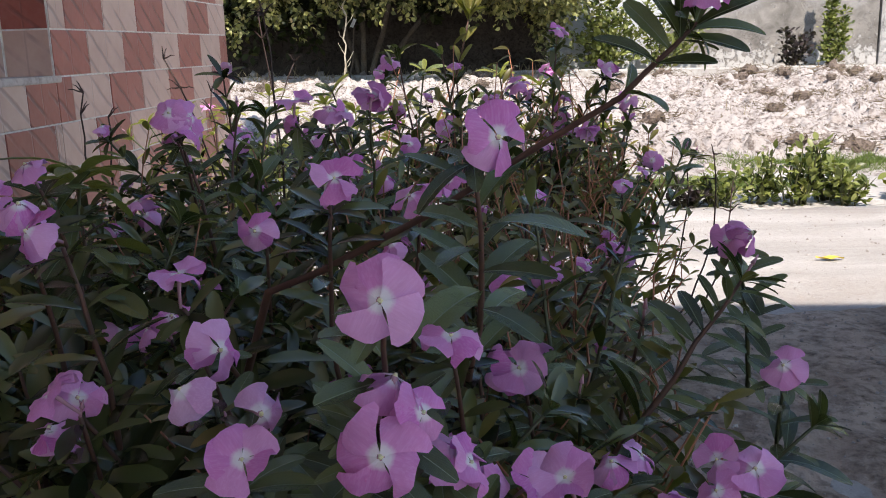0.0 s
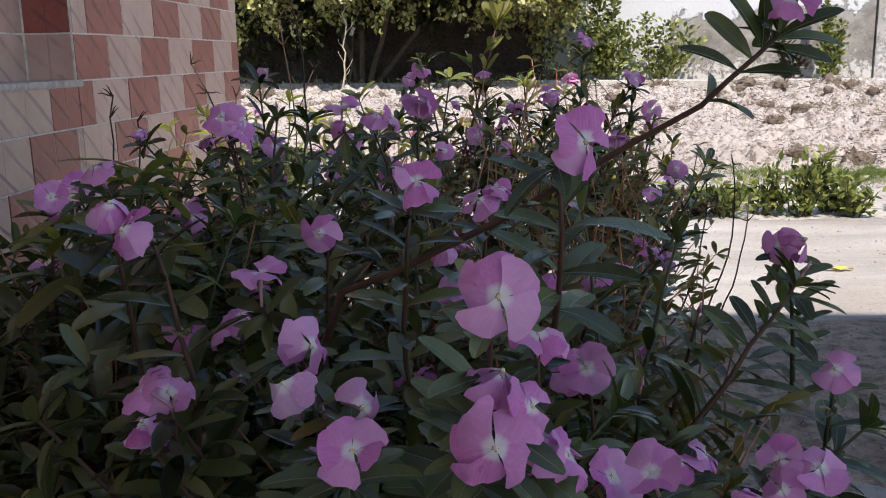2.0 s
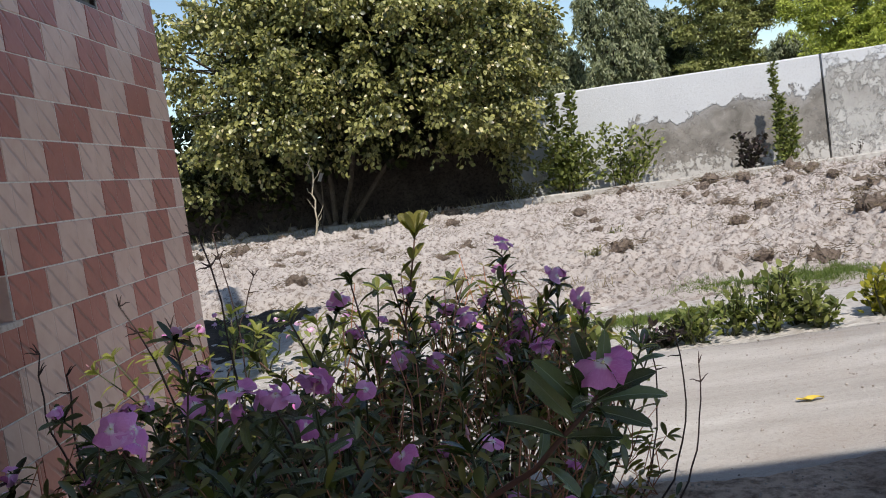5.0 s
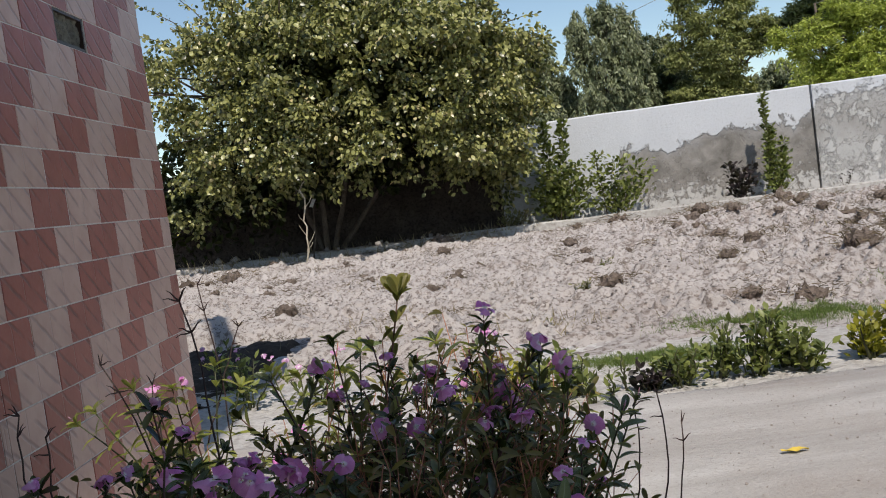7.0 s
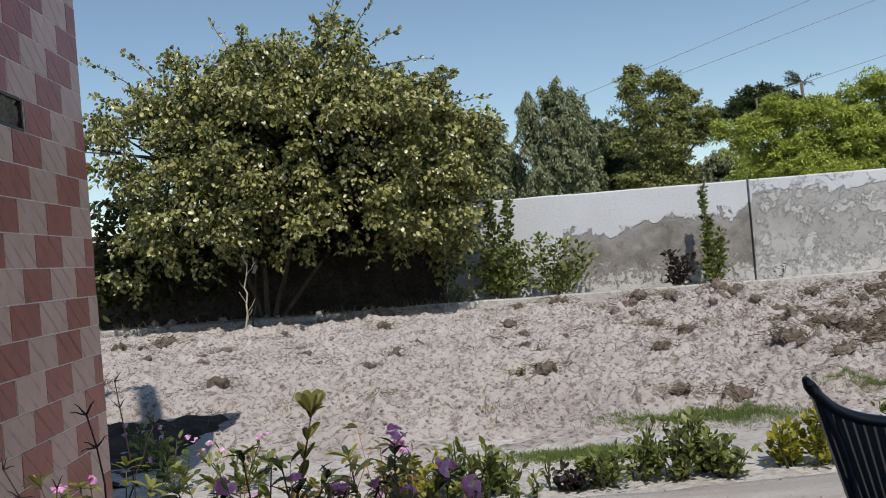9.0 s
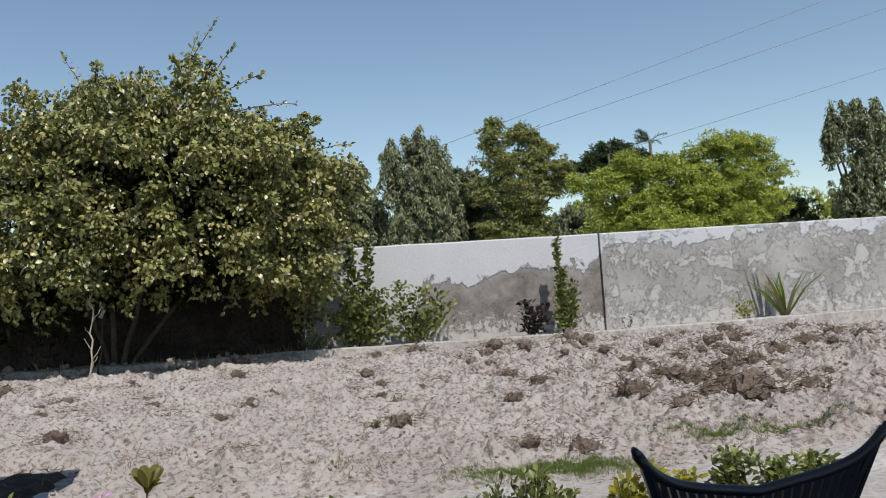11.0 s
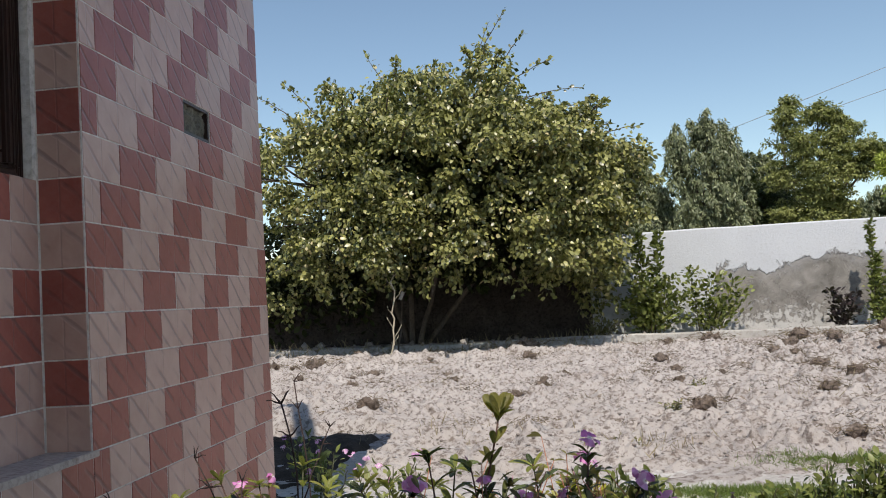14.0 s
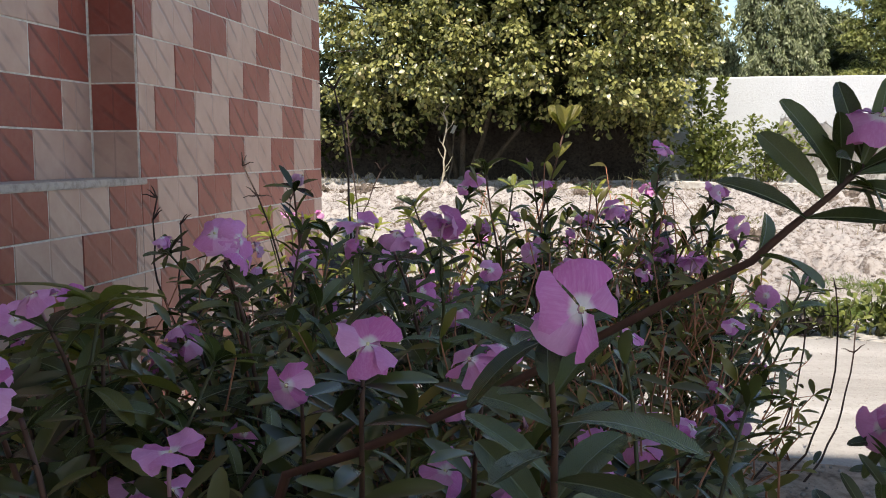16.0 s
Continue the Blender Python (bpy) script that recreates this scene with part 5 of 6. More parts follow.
def root_tufts():
    """Tangles of dry roots turned up by the plough, thickest on the far right."""
    rng = np.random.default_rng(18)
    P, D, S = [], [], []
    for i in range(420):
        x, y = (rng.uniform(2.6, 7.5), rng.uniform(3.0, 9.8)) if i < 250 else (rng.uniform(-3.5, 3.0), rng.uniform(3.0, 9.8))
        r = rng.uniform(0.02, 0.07)
        k = int(rng.integers(30, 90))
        q = rng.normal(0, 1, (k, 3)) * (r * 1.5, r * .8, r * .25)
        P.extend(q + (x, y, field_fn(x, y) + r * .35))
        D.extend(rng.normal(0, 1, (k, 3)) * (1, .7, .45)), S.extend(r * rng.uniform(.35, 1.0, k))
    P, D, S = np.array(P), np.array(D), np.array(S)
    tagged(scatter("root_tangles", BLADE_V, BLADE_F, turns(D, rng.normal(0, 1, P.shape), S, S * 1.7), P, ROOTS), "tangles of dry brown roots in the ploughed soil", "roots", "", "stuff")


root_tufts()


def grit():
    rng = np.random.default_rng(19)
    n = 6000
    x = rng.uniform(0.9, 2.7, n)
    y = np.where(rng.random(n) < 0.2, rng.uniform(-0.45, 0.8, n), rng.uniform(-2.0, -0.45, n))
    s = np.clip(rng.lognormal(-6.3, 0.5, n), .001, .007)
    tv = np.array([(1, 0, 0), (-1, .1, 0), (.1, 1, 0), (0, -1, .1), (0, .1, .8), (.1, 0, -.6)])
    tf = [(0, 2, 4), (2, 1, 4), (1, 3, 4), (3, 0, 4), (2, 0, 5), (1, 2, 5), (3, 1, 5), (0, 3, 5)]
    P = np.array([(a, b, (path_fn(a, b) if b > -0.42 else apron_fn(a, b)) + 0.3 * c) for a, b, c in zip(x, y, s)])
    tagged(scatter("grit", tv, tf, turns(rng.normal(0, 1, (n, 3)), rng.normal(0, 1, (n, 3)), s), P, GRIT), "loose grit and crumbs on the path", "grit", "", "stuff")


grit()


def dead_twig():
    at = Vector((-0.98, 8.6, 0.05))
    t = root("dead_branch", at, "thin pale dead branch standing in the field below the tree", "branch")
    r2 = random.Random(9)
    a = bend(at, at + Vector((0.08, 0.05, 1.35)), Vector((0.05, 0, 0)), 12, 0.034, r2)
    bm = bmesh.new()
    tube(bm, a, 0.014, 0.006, 5)
    mesh_object("stick", bm, DEADWOOD, t)
    for i, dx in ((7, .12), (5, -.08), (8, -.1), (3, .1), (4, -.07), (2, .08), (10, .1)):
        bm = bmesh.new()
        tube(bm, bend(a[i], a[i] + Vector((dx, 0, .16)), Vector((0, 0, 0)), 4, .012, r2), .006, .003, 4)
        mesh_object("twig", bm, DEADWOOD, t)

    at = Vector((-1.08, 9.9, 0.15))
    t = root("dead_branch", at, "thin dark dead stick with a pale rag below the tree", "branch")
    a = bend(at, at + Vector((0.09, 0.05, 0.92)), Vector((0.03, 0, 0)), 8, 0.015, r2)
    bm = bmesh.new()
    tube(bm, a, 0.013, 0.007, 5)
    mesh_object("stick", bm, BARK, t)
    bm = bmesh.new()
    g = [[bm.verts.new(a[7] + Vector((-0.012 + 0.014 * i - 0.012 * j, -0.014 + 0.012 * math.sin(2.1 * i + j), -0.026 * j + 0.01 * math.sin(i * 1.7)))) for j in range(5)] for i in range(5)]
    for i in range(4):
        for j in range(4):
            bm.faces.new((g[i][j], g[i + 1][j], g[i + 1][j + 1], g[i][j + 1]))
    mesh_object("rag", bm, PALEBIT, t, "pale torn rag", True)


dead_twig()

# ---- bits on the path ----
bm = bmesh.new()
g = [[bm.verts.new((1.79 + 0.029 * (i - 2) / 2 * 1.2, 0.037 + 0.014 * (j - 1) * (1 - abs(i - 2) / 3), 0.004 + 0.004 * abs(j - 1) + 0.003 * math.sin(2.3 * i + j))) for j in range(3)] for i in range(5)]
for i in range(4):
    for j in range(2):
        bm.faces.new((g[i][j], g[i + 1][j], g[i + 1][j + 1], g[i][j + 1]))
tagged(mesh_object("fallen_leaf", bm, YELLOW), "curled yellow fallen leaf on the path", "leaf")


def chair():
    """Plastic chair seen from behind: slatted back with raised corners, narrowing to the seat."""
    c = Vector((1.972, -0.74, 0))
    t = root("plastic_chair", c, "dark blue plastic chair with a slatted flared back", "chair")

    def top(u):
        d = 0.5 * min(u, 1 - u)
        return c + Vector(((u - 0.5) * 0.50, -0.04 - 0.04 * (2 * u - 1) ** 2, 0.610 - 0.072 * (1 - math.exp(-d / 0.045)) - 0.14 * d))

    low = lambda u: c + Vector(((u - 0.5) * 0.30, -0.01, 0.33))
    for edge in (0.0, 1.0):
        bm = bmesh.new()
        tube(bm, bend(top(edge), low(edge), Vector((0.02 if edge == 0 else -0.02, 0, 0)), 8), 0.007, 0.007, 8)
        mesh_object("side_rail", bm, CHAIR, t)
    bm = bmesh.new()
    tube(bm, [top(0.004 * i) for i in range(-1, 4)], 0.004, 0.0105, 10)
    tube(bm, [top(0.012 + 0.976 * i / 40) for i in range(41)], 0.0105, 0.0105, 10)
    mesh_object("top_rail", bm, CHAIR, t)
    n = 25
    for i in range(n):
        bm = bmesh.new()
        u0, u1 = (i + 0.1) / n, (i + 0.84) / n
        o = Vector((0, 0.005, 0))
        v = [bm.verts.new(p) for p in (top(u0) - o, top(u1) - o, low(u1) - o, low(u0) - o, top(u0) + o, top(u1) + o, low(u1) + o, low(u0) + o)]
        for q in ((0, 1, 2, 3), (7, 6, 5, 4), (0, 4, 5, 1), (1, 5, 6, 2), (2, 6, 7, 3), (3, 7, 4, 0)):
            bm.faces.new([v[k] for k in q])
        mesh_object("slat", bm, CHAIR, t)
    slab("seat", (c.x - 0.15, c.y - 0.38, 0.32), (c.x + 0.19, c.y + 0.02, 0.35), CHAIR, 0.012, t)
    for sx, sy in ((-1, 0), (1, 0), (-1, 1), (1, 1)):
        bm = bmesh.new()
        tube(bm, [c + Vector((sx * 0.13, -0.02 - sy * 0.3, 0.33)), c + Vector((sx * 0.14, 0.0 - sy * 0.36, 0.0))], 0.02, 0.016, 8)
        mesh_object("leg", bm, CHAIR, t)


chair()


# ---- periwinkles ----
def leaf_data(L, w, droop, fold, seed, skin):
    """Oval leaf along +y with a pale rib and softly waved margins."""
    bm = bmesh.new()
    st = [(0.0, 0.08), (0.12, 0.36), (0.3, 0.74), (0.5, 0.97), (0.68, 1.0), (0.84, 0.86), (0.95, 0.56), (1.0, 0.2)]
    rows = []
    for s, k in st:
        y = L * s
        z = -droop * L * s * s
        hw = w * k
        rib = min(0.009, hw * 0.3) * (1.15 - 0.8 * s)
        wv = 0.035 * w * math.sin(9 * s + seed)
        rows.append([bm.verts.new(c) for c in ((-hw, y, z + fold * hw + wv), (-rib, y, z), (rib, y, z), (hw, y, z + fold * hw - wv))])
    for a, b in zip(rows, rows[1:]):
        for k in range(3):
            f = bm.faces.new((a[k], a[k + 1], b[k + 1], b[k]))
            f.material_index, f.smooth = int(k == 1), True
    me = bpy.data.meshes.new("leaf")
    bm.to_mesh(me)
    bm.free()
    me.materials.append(skin)
    me.materials.append(RIB)
    return me


SHAPES = ((.155, .2, .3, 0), (.185, .4, .35, 2), (.145, .15, .4, 4), (.17, .6, .25, 1), (.15, .3, .45, 3), (.195, .35, .25, 5))
LEAVES = [leaf_data(1.0, *q, PERI) for q in SHAPES]
SUNLIT = [leaf_data(1.0, *q, PERI_SUNLIT) for q in SHAPES]
WILT = [leaf_data(1.0, w, d, f, k, PERI_WILT) for w, d, f, k in ((.22, .7, .3, 0), (.25, .9, .2, 2), (.2, .5, .4, 4))]
ROUND = [leaf_data(1.0, w, d, f, k, PERI) for w, d, f, k in ((.21, .3, .3, 0), (.235, .2, .35, 2), (.19, .4, .3, 4))]
NARROW = [leaf_data(1.0, w, d, f, k, PERI) for w, d, f, k in ((.14, .18, .3, 0), (.155, .3, .25, 2), (.135, .08, .35, 4))]


def petal_data(R, mat, cup, skew):
    """One broad petal from the throat outwards along +y; the flower faces +z."""
    bm = bmesh.new()
    st = [(0.05, 0.05), (0.25, 0.18), (0.5, 0.42), (0.76, 0.63), (0.93, 0.58), (1.0, 0.36)]
    rows = []
    for s, k in st:
        y = R * s
        z = R * (cup * s * s - 0.10 * s ** 4)
        hw = R * k
        sk = skew * R * s * s
        rows.append([bm.verts.new((x + sk, y - 0.12 * R * (abs(x) / (R * 0.57)) ** 2 * s, z + dz + 0.10 * R * s * math.sin(9 * x / R + 5 * s + 40 * skew) - 0.22 * R * s * s * (abs(x) / (R * 0.57)) ** 3)) for x, dz in ((-hw, 0.03 * R * s), (-hw * 0.45, -0.015 * R), (hw * 0.1, 0.02 * R * s), (hw * 0.6, -0.01 * R), (hw, -0.05 * R * s))])
    for a, b in zip(rows, rows[1:]):
        for k in range(4):
            bm.faces.new((a[k], a[k + 1], b[k + 1], b[k])).smooth = True
    me = bpy.data.meshes.new("petal")
    bm.to_mesh(me)
    bm.free()
    me.materials.append(mat)
    return me


PETALS = [petal_data(0.0198, PETAL, c, k) for c, k in ((.05, .12), (-.12, .16), (.18, .1), (-.02, .2), (-.3, .14), (-.2, .22), (.3, .12))]
PETALS_OLD = [petal_data(0.0155, PETAL_OLD, c, k) for c, k in ((-.5, .1), (.5, .15), (-.8, .1))]
bm = bmesh.new()
tube(bm, [Vector((0, 0, -0.024)), Vector((0.0005, 0, -0.012)), Vector((0, 0, -0.004)), Vector((0, 0, 0.0002))], 0.0011, 0.0019, 6)
TUBE = bpy.data.meshes.new("tube")
bm.to_mesh(TUBE)
bm.free()
TUBE.materials.append(THROAT)
bm = bmesh.new()
bmesh.ops.create_cone(bm, cap_ends=True, segments=6, radius1=0.0014, radius2=0.0007, depth=0.0015, matrix=pose(0, 0, 0.001))
EYE_ME = bpy.data.meshes.new("eye")
bm.to_mesh(EYE_ME)
bm.free()
EYE_ME.materials.append(EYE)
bm = bmesh.new()
tube(bm, [Vector((0, 0, 0)), Vector((0, 0, .005)), Vector((.0005, 0, .011))], .0012, .0009, 5)
tube(bm, [Vector((.0005, 0, .010)), Vector((.0006, 0, .013)), Vector((.001, 0, .018))], .0022, .0005, 6)
BUD = bpy.data.meshes.new("bud")
bm.to_mesh(BUD)
bm.free()
BUD.materials.append(THROAT)
PR = random.Random(77)


def aim(at, axis, spin, scale=1.0):
    """Pose with +z along axis."""
    q = Vector(axis).to_track_quat("Z", "Y").to_matrix().to_4x4()
    return Matrix.Translation(at) @ q @ pose(0, 0, 0, 0, 0, spin) @ Matrix.Scale(scale, 4)


def flower(plant, at, axis, size=1.0, old=False, spin=None):
    f = place(new("flower"), plant, "faded pale periwinkle flower" if old else "pink five-petalled flower with a white eye")
    f.empty_display_size = 0.01
    f.matrix_basis = aim(at, axis, PR.uniform(0, 72) if spin is None else spin, size)
    me = PR.choice(PETALS_OLD if old else PETALS)
    tilt = PR.choice((-4, -14, -26, -38, 12)) if size < 0.97 else PR.choice((-2, -7, -12))
    weak = PR.randrange(5) if PR.random() < 0.5 and size < 0.97 else -9
    for k in range(5):
        if old and PR.random() < 0.3:
            continue
        sag = PR.uniform(-55, -25) if k == weak or (k + 1) % 5 == weak and PR.random() < 0.5 else 0.0
        p = new("petal", PR.choice(PETALS) if not old and PR.random() < 0.4 else me)
        p.parent = f
        p.matrix_basis = pose(0, 0, 0.0003 * k, tilt + sag + PR.gauss(0, 9), PR.gauss(-4, 11), 72 * k + PR.gauss(0, 7))
    for nm, d in (("tube", TUBE), ("eye", EYE_ME)):
        o = new(nm, d)
        o.parent = f
    return f


BLOOM_AT = []


def put_leaf(plant, at, d, up, size, store):
    """A leaf of its own while the plant has fewer than 300; the rest are gathered."""
    y = d.normalized()
    x = y.cross(up)
    if x.length < 1e-3:
        x = Vector((1, 0, 0))
    x.normalize()
    z = x.cross(y)
    for c, ax in BLOOM_AT:
        if (c - at).length_squared < (size + 0.03) ** 2:
            for s in (0.35, 0.7, 1.0):
                q = at + y * (size * s) - c
                h = q.dot(ax)
                if -0.006 < h < 0.07 and (q - ax * h).length < 0.018:
                    return
    if store["n"] < 300:
        store["n"] += 1
        o = place(new("leaf", PR.choice(store["set"])), plant)
        m = Matrix((x, y, z)).transposed().to_4x4()
        o.matrix_basis = Matrix.Translation(at) @ m @ Matrix.Scale(size, 4)
    else:
        store["P"].append(at[:]), store["R"].append([[x[i] * size * 0.85, y[i] * size, z[i] * size] for i in range(3)])


def leafy(plant, pts, n, size, store, start=0.35, spread=1.0, lift=0.35, twist=90):
    """Opposite pairs of leaves up a stem, each pair turned a quarter from the last."""
    turn = PR.uniform(0, 180) if twist else 0.0
    m = len(pts) - 1
    for i in range(n):
        s = start + (1 - start) * (i + 0.6) / n
        k = min(m - 1, int(s * m))
        p = pts[k].lerp(pts[k + 1], s * m - k)
        d = (pts[k + 1] - pts[k]).normalized()
        a = d.cross(Vector((0.2, 0.9, 0.1))).normalized()
        turn = turn + 90 + PR.uniform(-18, 18) if twist else PR.uniform(-55, 55)
        for side in (0, 180):
            r = Matrix.Rotation(radians(turn + side), 3, d) @ a
            out = (r * spread + d * (lift + 0.45 * s) + Vector((0, 0, -0.12))).normalized()
            sz = size * PR.uniform(0.72, 1.15) * (0.75 + 0.5 * math.sin(math.pi * min(1, 0.25 + 0.7 * s)))
            put_leaf(plant, p, out, (d + Vector((0, 0, 0.4)) if twist else Vector((0.1, -0.15, 1.0))) + Vector((PR.uniform(-.3, .3), PR.uniform(-.3, .3), 0)), sz, store)


def shoot(plant, a, b, store, pairs=7, size=0.05, blooms=(), bow=0.1, start=0.35, r0=0.0035, green=0.5, spread=1.0, lift=0.35, via=(), old=0.0, twist=90, fan=()):
    """A stem from a to b with its leaves; blooms: (axis, size) of the flowers at its tip."""
    a, b = Vector(a), Vector(b)
    L = (b - a).length
    side = Vector((b.x - a.x, b.y - a.y, 0))
    sag = -side * bow + Vector((PR.uniform(-.02, .02), PR.uniform(-.02, .02), -bow * 0.3 * side.length))
    pts = bend(a, b, sag * 0.6, 7, 0.006 * L, PR)
    if via:
        knots, pts = [a, *map(Vector, via), b], []
        for p, q in zip(knots, knots[1:]):
            pts += bend(p, q, Vector((0, 0, 0)), 3, 0.003, PR)[:-1]
        pts.append(b)
    bm = bmesh.new()
    tube(bm, pts, r0, 0.0013, 6)
    mesh_object("stem", bm, STEM if PR.random() > green else STEM_GREEN, plant)
    leafy(plant, pts, pairs, size, store, start, spread, lift, twist)
    d = (pts[-1] - pts[-2]).normalized()
    for k in range(6):
        r = Matrix.Rotation(radians(60 * k + 40 + PR.uniform(-15, 15)), 3, d) @ d.orthogonal().normalized()
        put_leaf(plant, b - d * 0.006, (d * (PR.uniform(.05, .5) if blooms else PR.uniform(.5, 1.2)) + r).normalized(), d, size * PR.uniform(.55, .95), store)
    for back, way, long in fan:
        put_leaf(plant, b - d * back, Vector(way), Vector((PR.uniform(-.3, .3), -0.55, 0.7)), long, store)
    for i, (axis, s) in enumerate(blooms):
        ax = Vector(axis).normalized()
        at = b + d * 0.004 + ax * 0.022 * s + (Vector((PR.uniform(-.012, .012), PR.uniform(-.01, .01), PR.uniform(-.004, .01))) if i else Vector((0, 0, 0)))
        flower(plant, at, ax, s, PR.random() < old)
    if PR.random() < 0.3:
        o = place(new("bud", BUD), plant)
        o.matrix_basis = aim(b, d + Vector((PR.uniform(-.4, .4), PR.uniform(-.4, .4), 0)), 0, PR.uniform(.7, 1.2))
    return pts


def canopy(x, y):
    """Height of the top of the planting over the bed."""
    back = min(1.0, max(0.0, (y + 2.0) / 0.55))
    z = 0.26 + 0.20 * back + 0.12 * min(1.0, max(0.0, (y + 1.3) / 0.4))
    z *= 1 - 0.45 * max(0.0, (x - 0.95) / 0.4) ** 1.5 if x > 0.95 else 1
    if y > -0.6:
        z *= 1 - 0.55 * (y + 0.6) / 0.35
    if x < 0.5:
        z *= 1 - (0.6 if y > -1.25 else 0.46) * (0.5 - x) / 0.5
    if y > -1.0 and x < 0.75:
        z *= 0.74
    return max(0.1, z)


def close_plant(plant, store):
    if store["P"]:
        ob = scatter("inner_foliage", OVAL_V, OVAL_F, np.array(store["R"]), np.array(store["P"]), PERI_IN, plant, "dense dark inner foliage")
        ob["kind"] = "stuff"


def twigs(plant, base, n, reach):
    """Fine bare stems under the leaves, forked once, with a few small leaves."""
    bm = bmesh.new()
    P, R = [], []
    for i in range(n):
        a, r = PR.uniform(0, 2 * math.pi), reach * math.sqrt(PR.random())
        x, y = max(0.03, base.x + r * math.cos(a)), base.y + r * math.sin(a)
        tip = Vector((x, y, canopy(x, y) * PR.uniform(.5, .98)))
        foot = base.lerp(tip, PR.uniform(.3, .6)) + Vector((PR.uniform(-.05, .05), PR.uniform(-.05, .05), PR.uniform(-.04, .04)))
        pts = bend(foot, tip, Vector((PR.uniform(-.05, .05), PR.uniform(-.05, .05), -0.03)), 5, 0.014, PR)
        tube(bm, pts, 0.0017, 0.0008, 4)
        ends = [tip, pts[4], pts[3]]
        for k in (1, 2, 3):
            fork = pts[k] + Vector((PR.uniform(-.07, .07), PR.uniform(-.07, .07), PR.uniform(.0, .08)))
            tube(bm, bend(pts[k], fork, Vector((0, 0, 0.008)), 3, 0.004, PR), 0.0011, 0.0006, 4)
            ends += [fork, pts[k].lerp(fork, 0.6)]
        for q in ends:
            for _ in range(2):
                d = np.array([[PR.uniform(-1, 1), PR.uniform(-1, 1), PR.uniform(-.1, 1)]])
                R.append(turns(d, np.array([[PR.uniform(-.5, .5), -0.4, 0.9]]), np.array([PR.uniform(.015, .03)]))[0]), P.append(q[:])
    mesh_object("twig_tangle", bm, TWIG, plant, "fine reddish-brown branching stems")["kind"] = "stuff"
    scatter("small_foliage", OVAL_V, OVAL_F, np.array(R), np.array(P), PERI_OLIVE, plant, "small olive-green leaves")["kind"] = "stuff"


def periwinkle(base, heroes=(), fill=12, reach=0.26, blooms=0.35, size=0.05, inner=240, bare=0.2, twig=0, label="bushy pink periwinkle in flower in the bed"):
    base = Vector(base)
    plant = root("periwinkle", base, label, "flowering plant", "periwinkles in the bed")
    store = {"n": 0, "P": [], "R": [], "set": LEAVES}
    for h in heroes:
        tip, bl, *rest = h
        store["set"] = (rest[0] if rest else {}).pop("set", LEAVES)
        opt = rest[0] if rest else {}
        a = Vector(opt.pop("foot", base + Vector((PR.uniform(-.03, .03), PR.uniform(-.03, .03), 0))))
        shoot(plant, a, tip, store, blooms=bl, **opt)
    # plants further out from the roof get more of the leaf coloured as sunlit
    store["set"] = SUNLIT if base.y > -0.6 else SUNLIT + ROUND * 3 if base.y > -0.65 else SUNLIT + ROUND * 9 if base.y > -1.0 else SUNLIT + LEAVES * 7
    for i in range(fill):
        a = 2 * math.pi * (i + PR.random()) / fill
        r = reach * math.sqrt(PR.uniform(0.05, 1))
        x, y = base.x + r * math.cos(a), base.y + r * math.sin(a)
        x = max(0.03, x)
        z = canopy(x, y) * PR.uniform(0.7, 1.05)
        if y > -0.8:
            z = min(z, PR.uniform(0.40, 0.50))
        bl = []
        if PR.random() < blooms:
            bl = [((PR.uniform(-.6, .6), PR.uniform(-1, .3), PR.uniform(.3, 1.2)), PR.uniform(.65, .95))]
            if PR.random() < .35:
                bl.append(((PR.uniform(-.9, .9), PR.uniform(-1, .5), PR.uniform(.1, 1)), PR.uniform(.6, .9)))
        shoot(plant, base + Vector((PR.uniform(-.03, .03), PR.uniform(-.03, .03), 0)), (x, y, z), store, PR.randint(11, 14), size * PR.uniform(.85, 1.2), bl, 0.15, bare, old=0.15, lift=1.25 if base.y > -1.1 else 0.8 if base.y > -1.3 else 0.45, spread=0.8)
    for i in range(inner):
        a, r = PR.uniform(0, 2 * math.pi), reach * math.sqrt(PR.random()) * 1.05
        x, y = max(0.03, base.x + r * math.cos(a)), base.y + r * math.sin(a)
        z = canopy(x, y) * PR.uniform(0.15, 0.85)
        store["n"] = max(store["n"], 300)
        put_leaf(plant, Vector((x, y, z)), Vector((PR.uniform(-1, 1), PR.uniform(-1, 1), PR.uniform(-.3, .8))), Vector((PR.uniform(-.5, .5), PR.uniform(-.5, .5), 1)), size * PR.uniform(.6, 1.1), store)
    close_plant(plant, store)
    if twig:
        twigs(plant, base, twig, reach)
    return plant


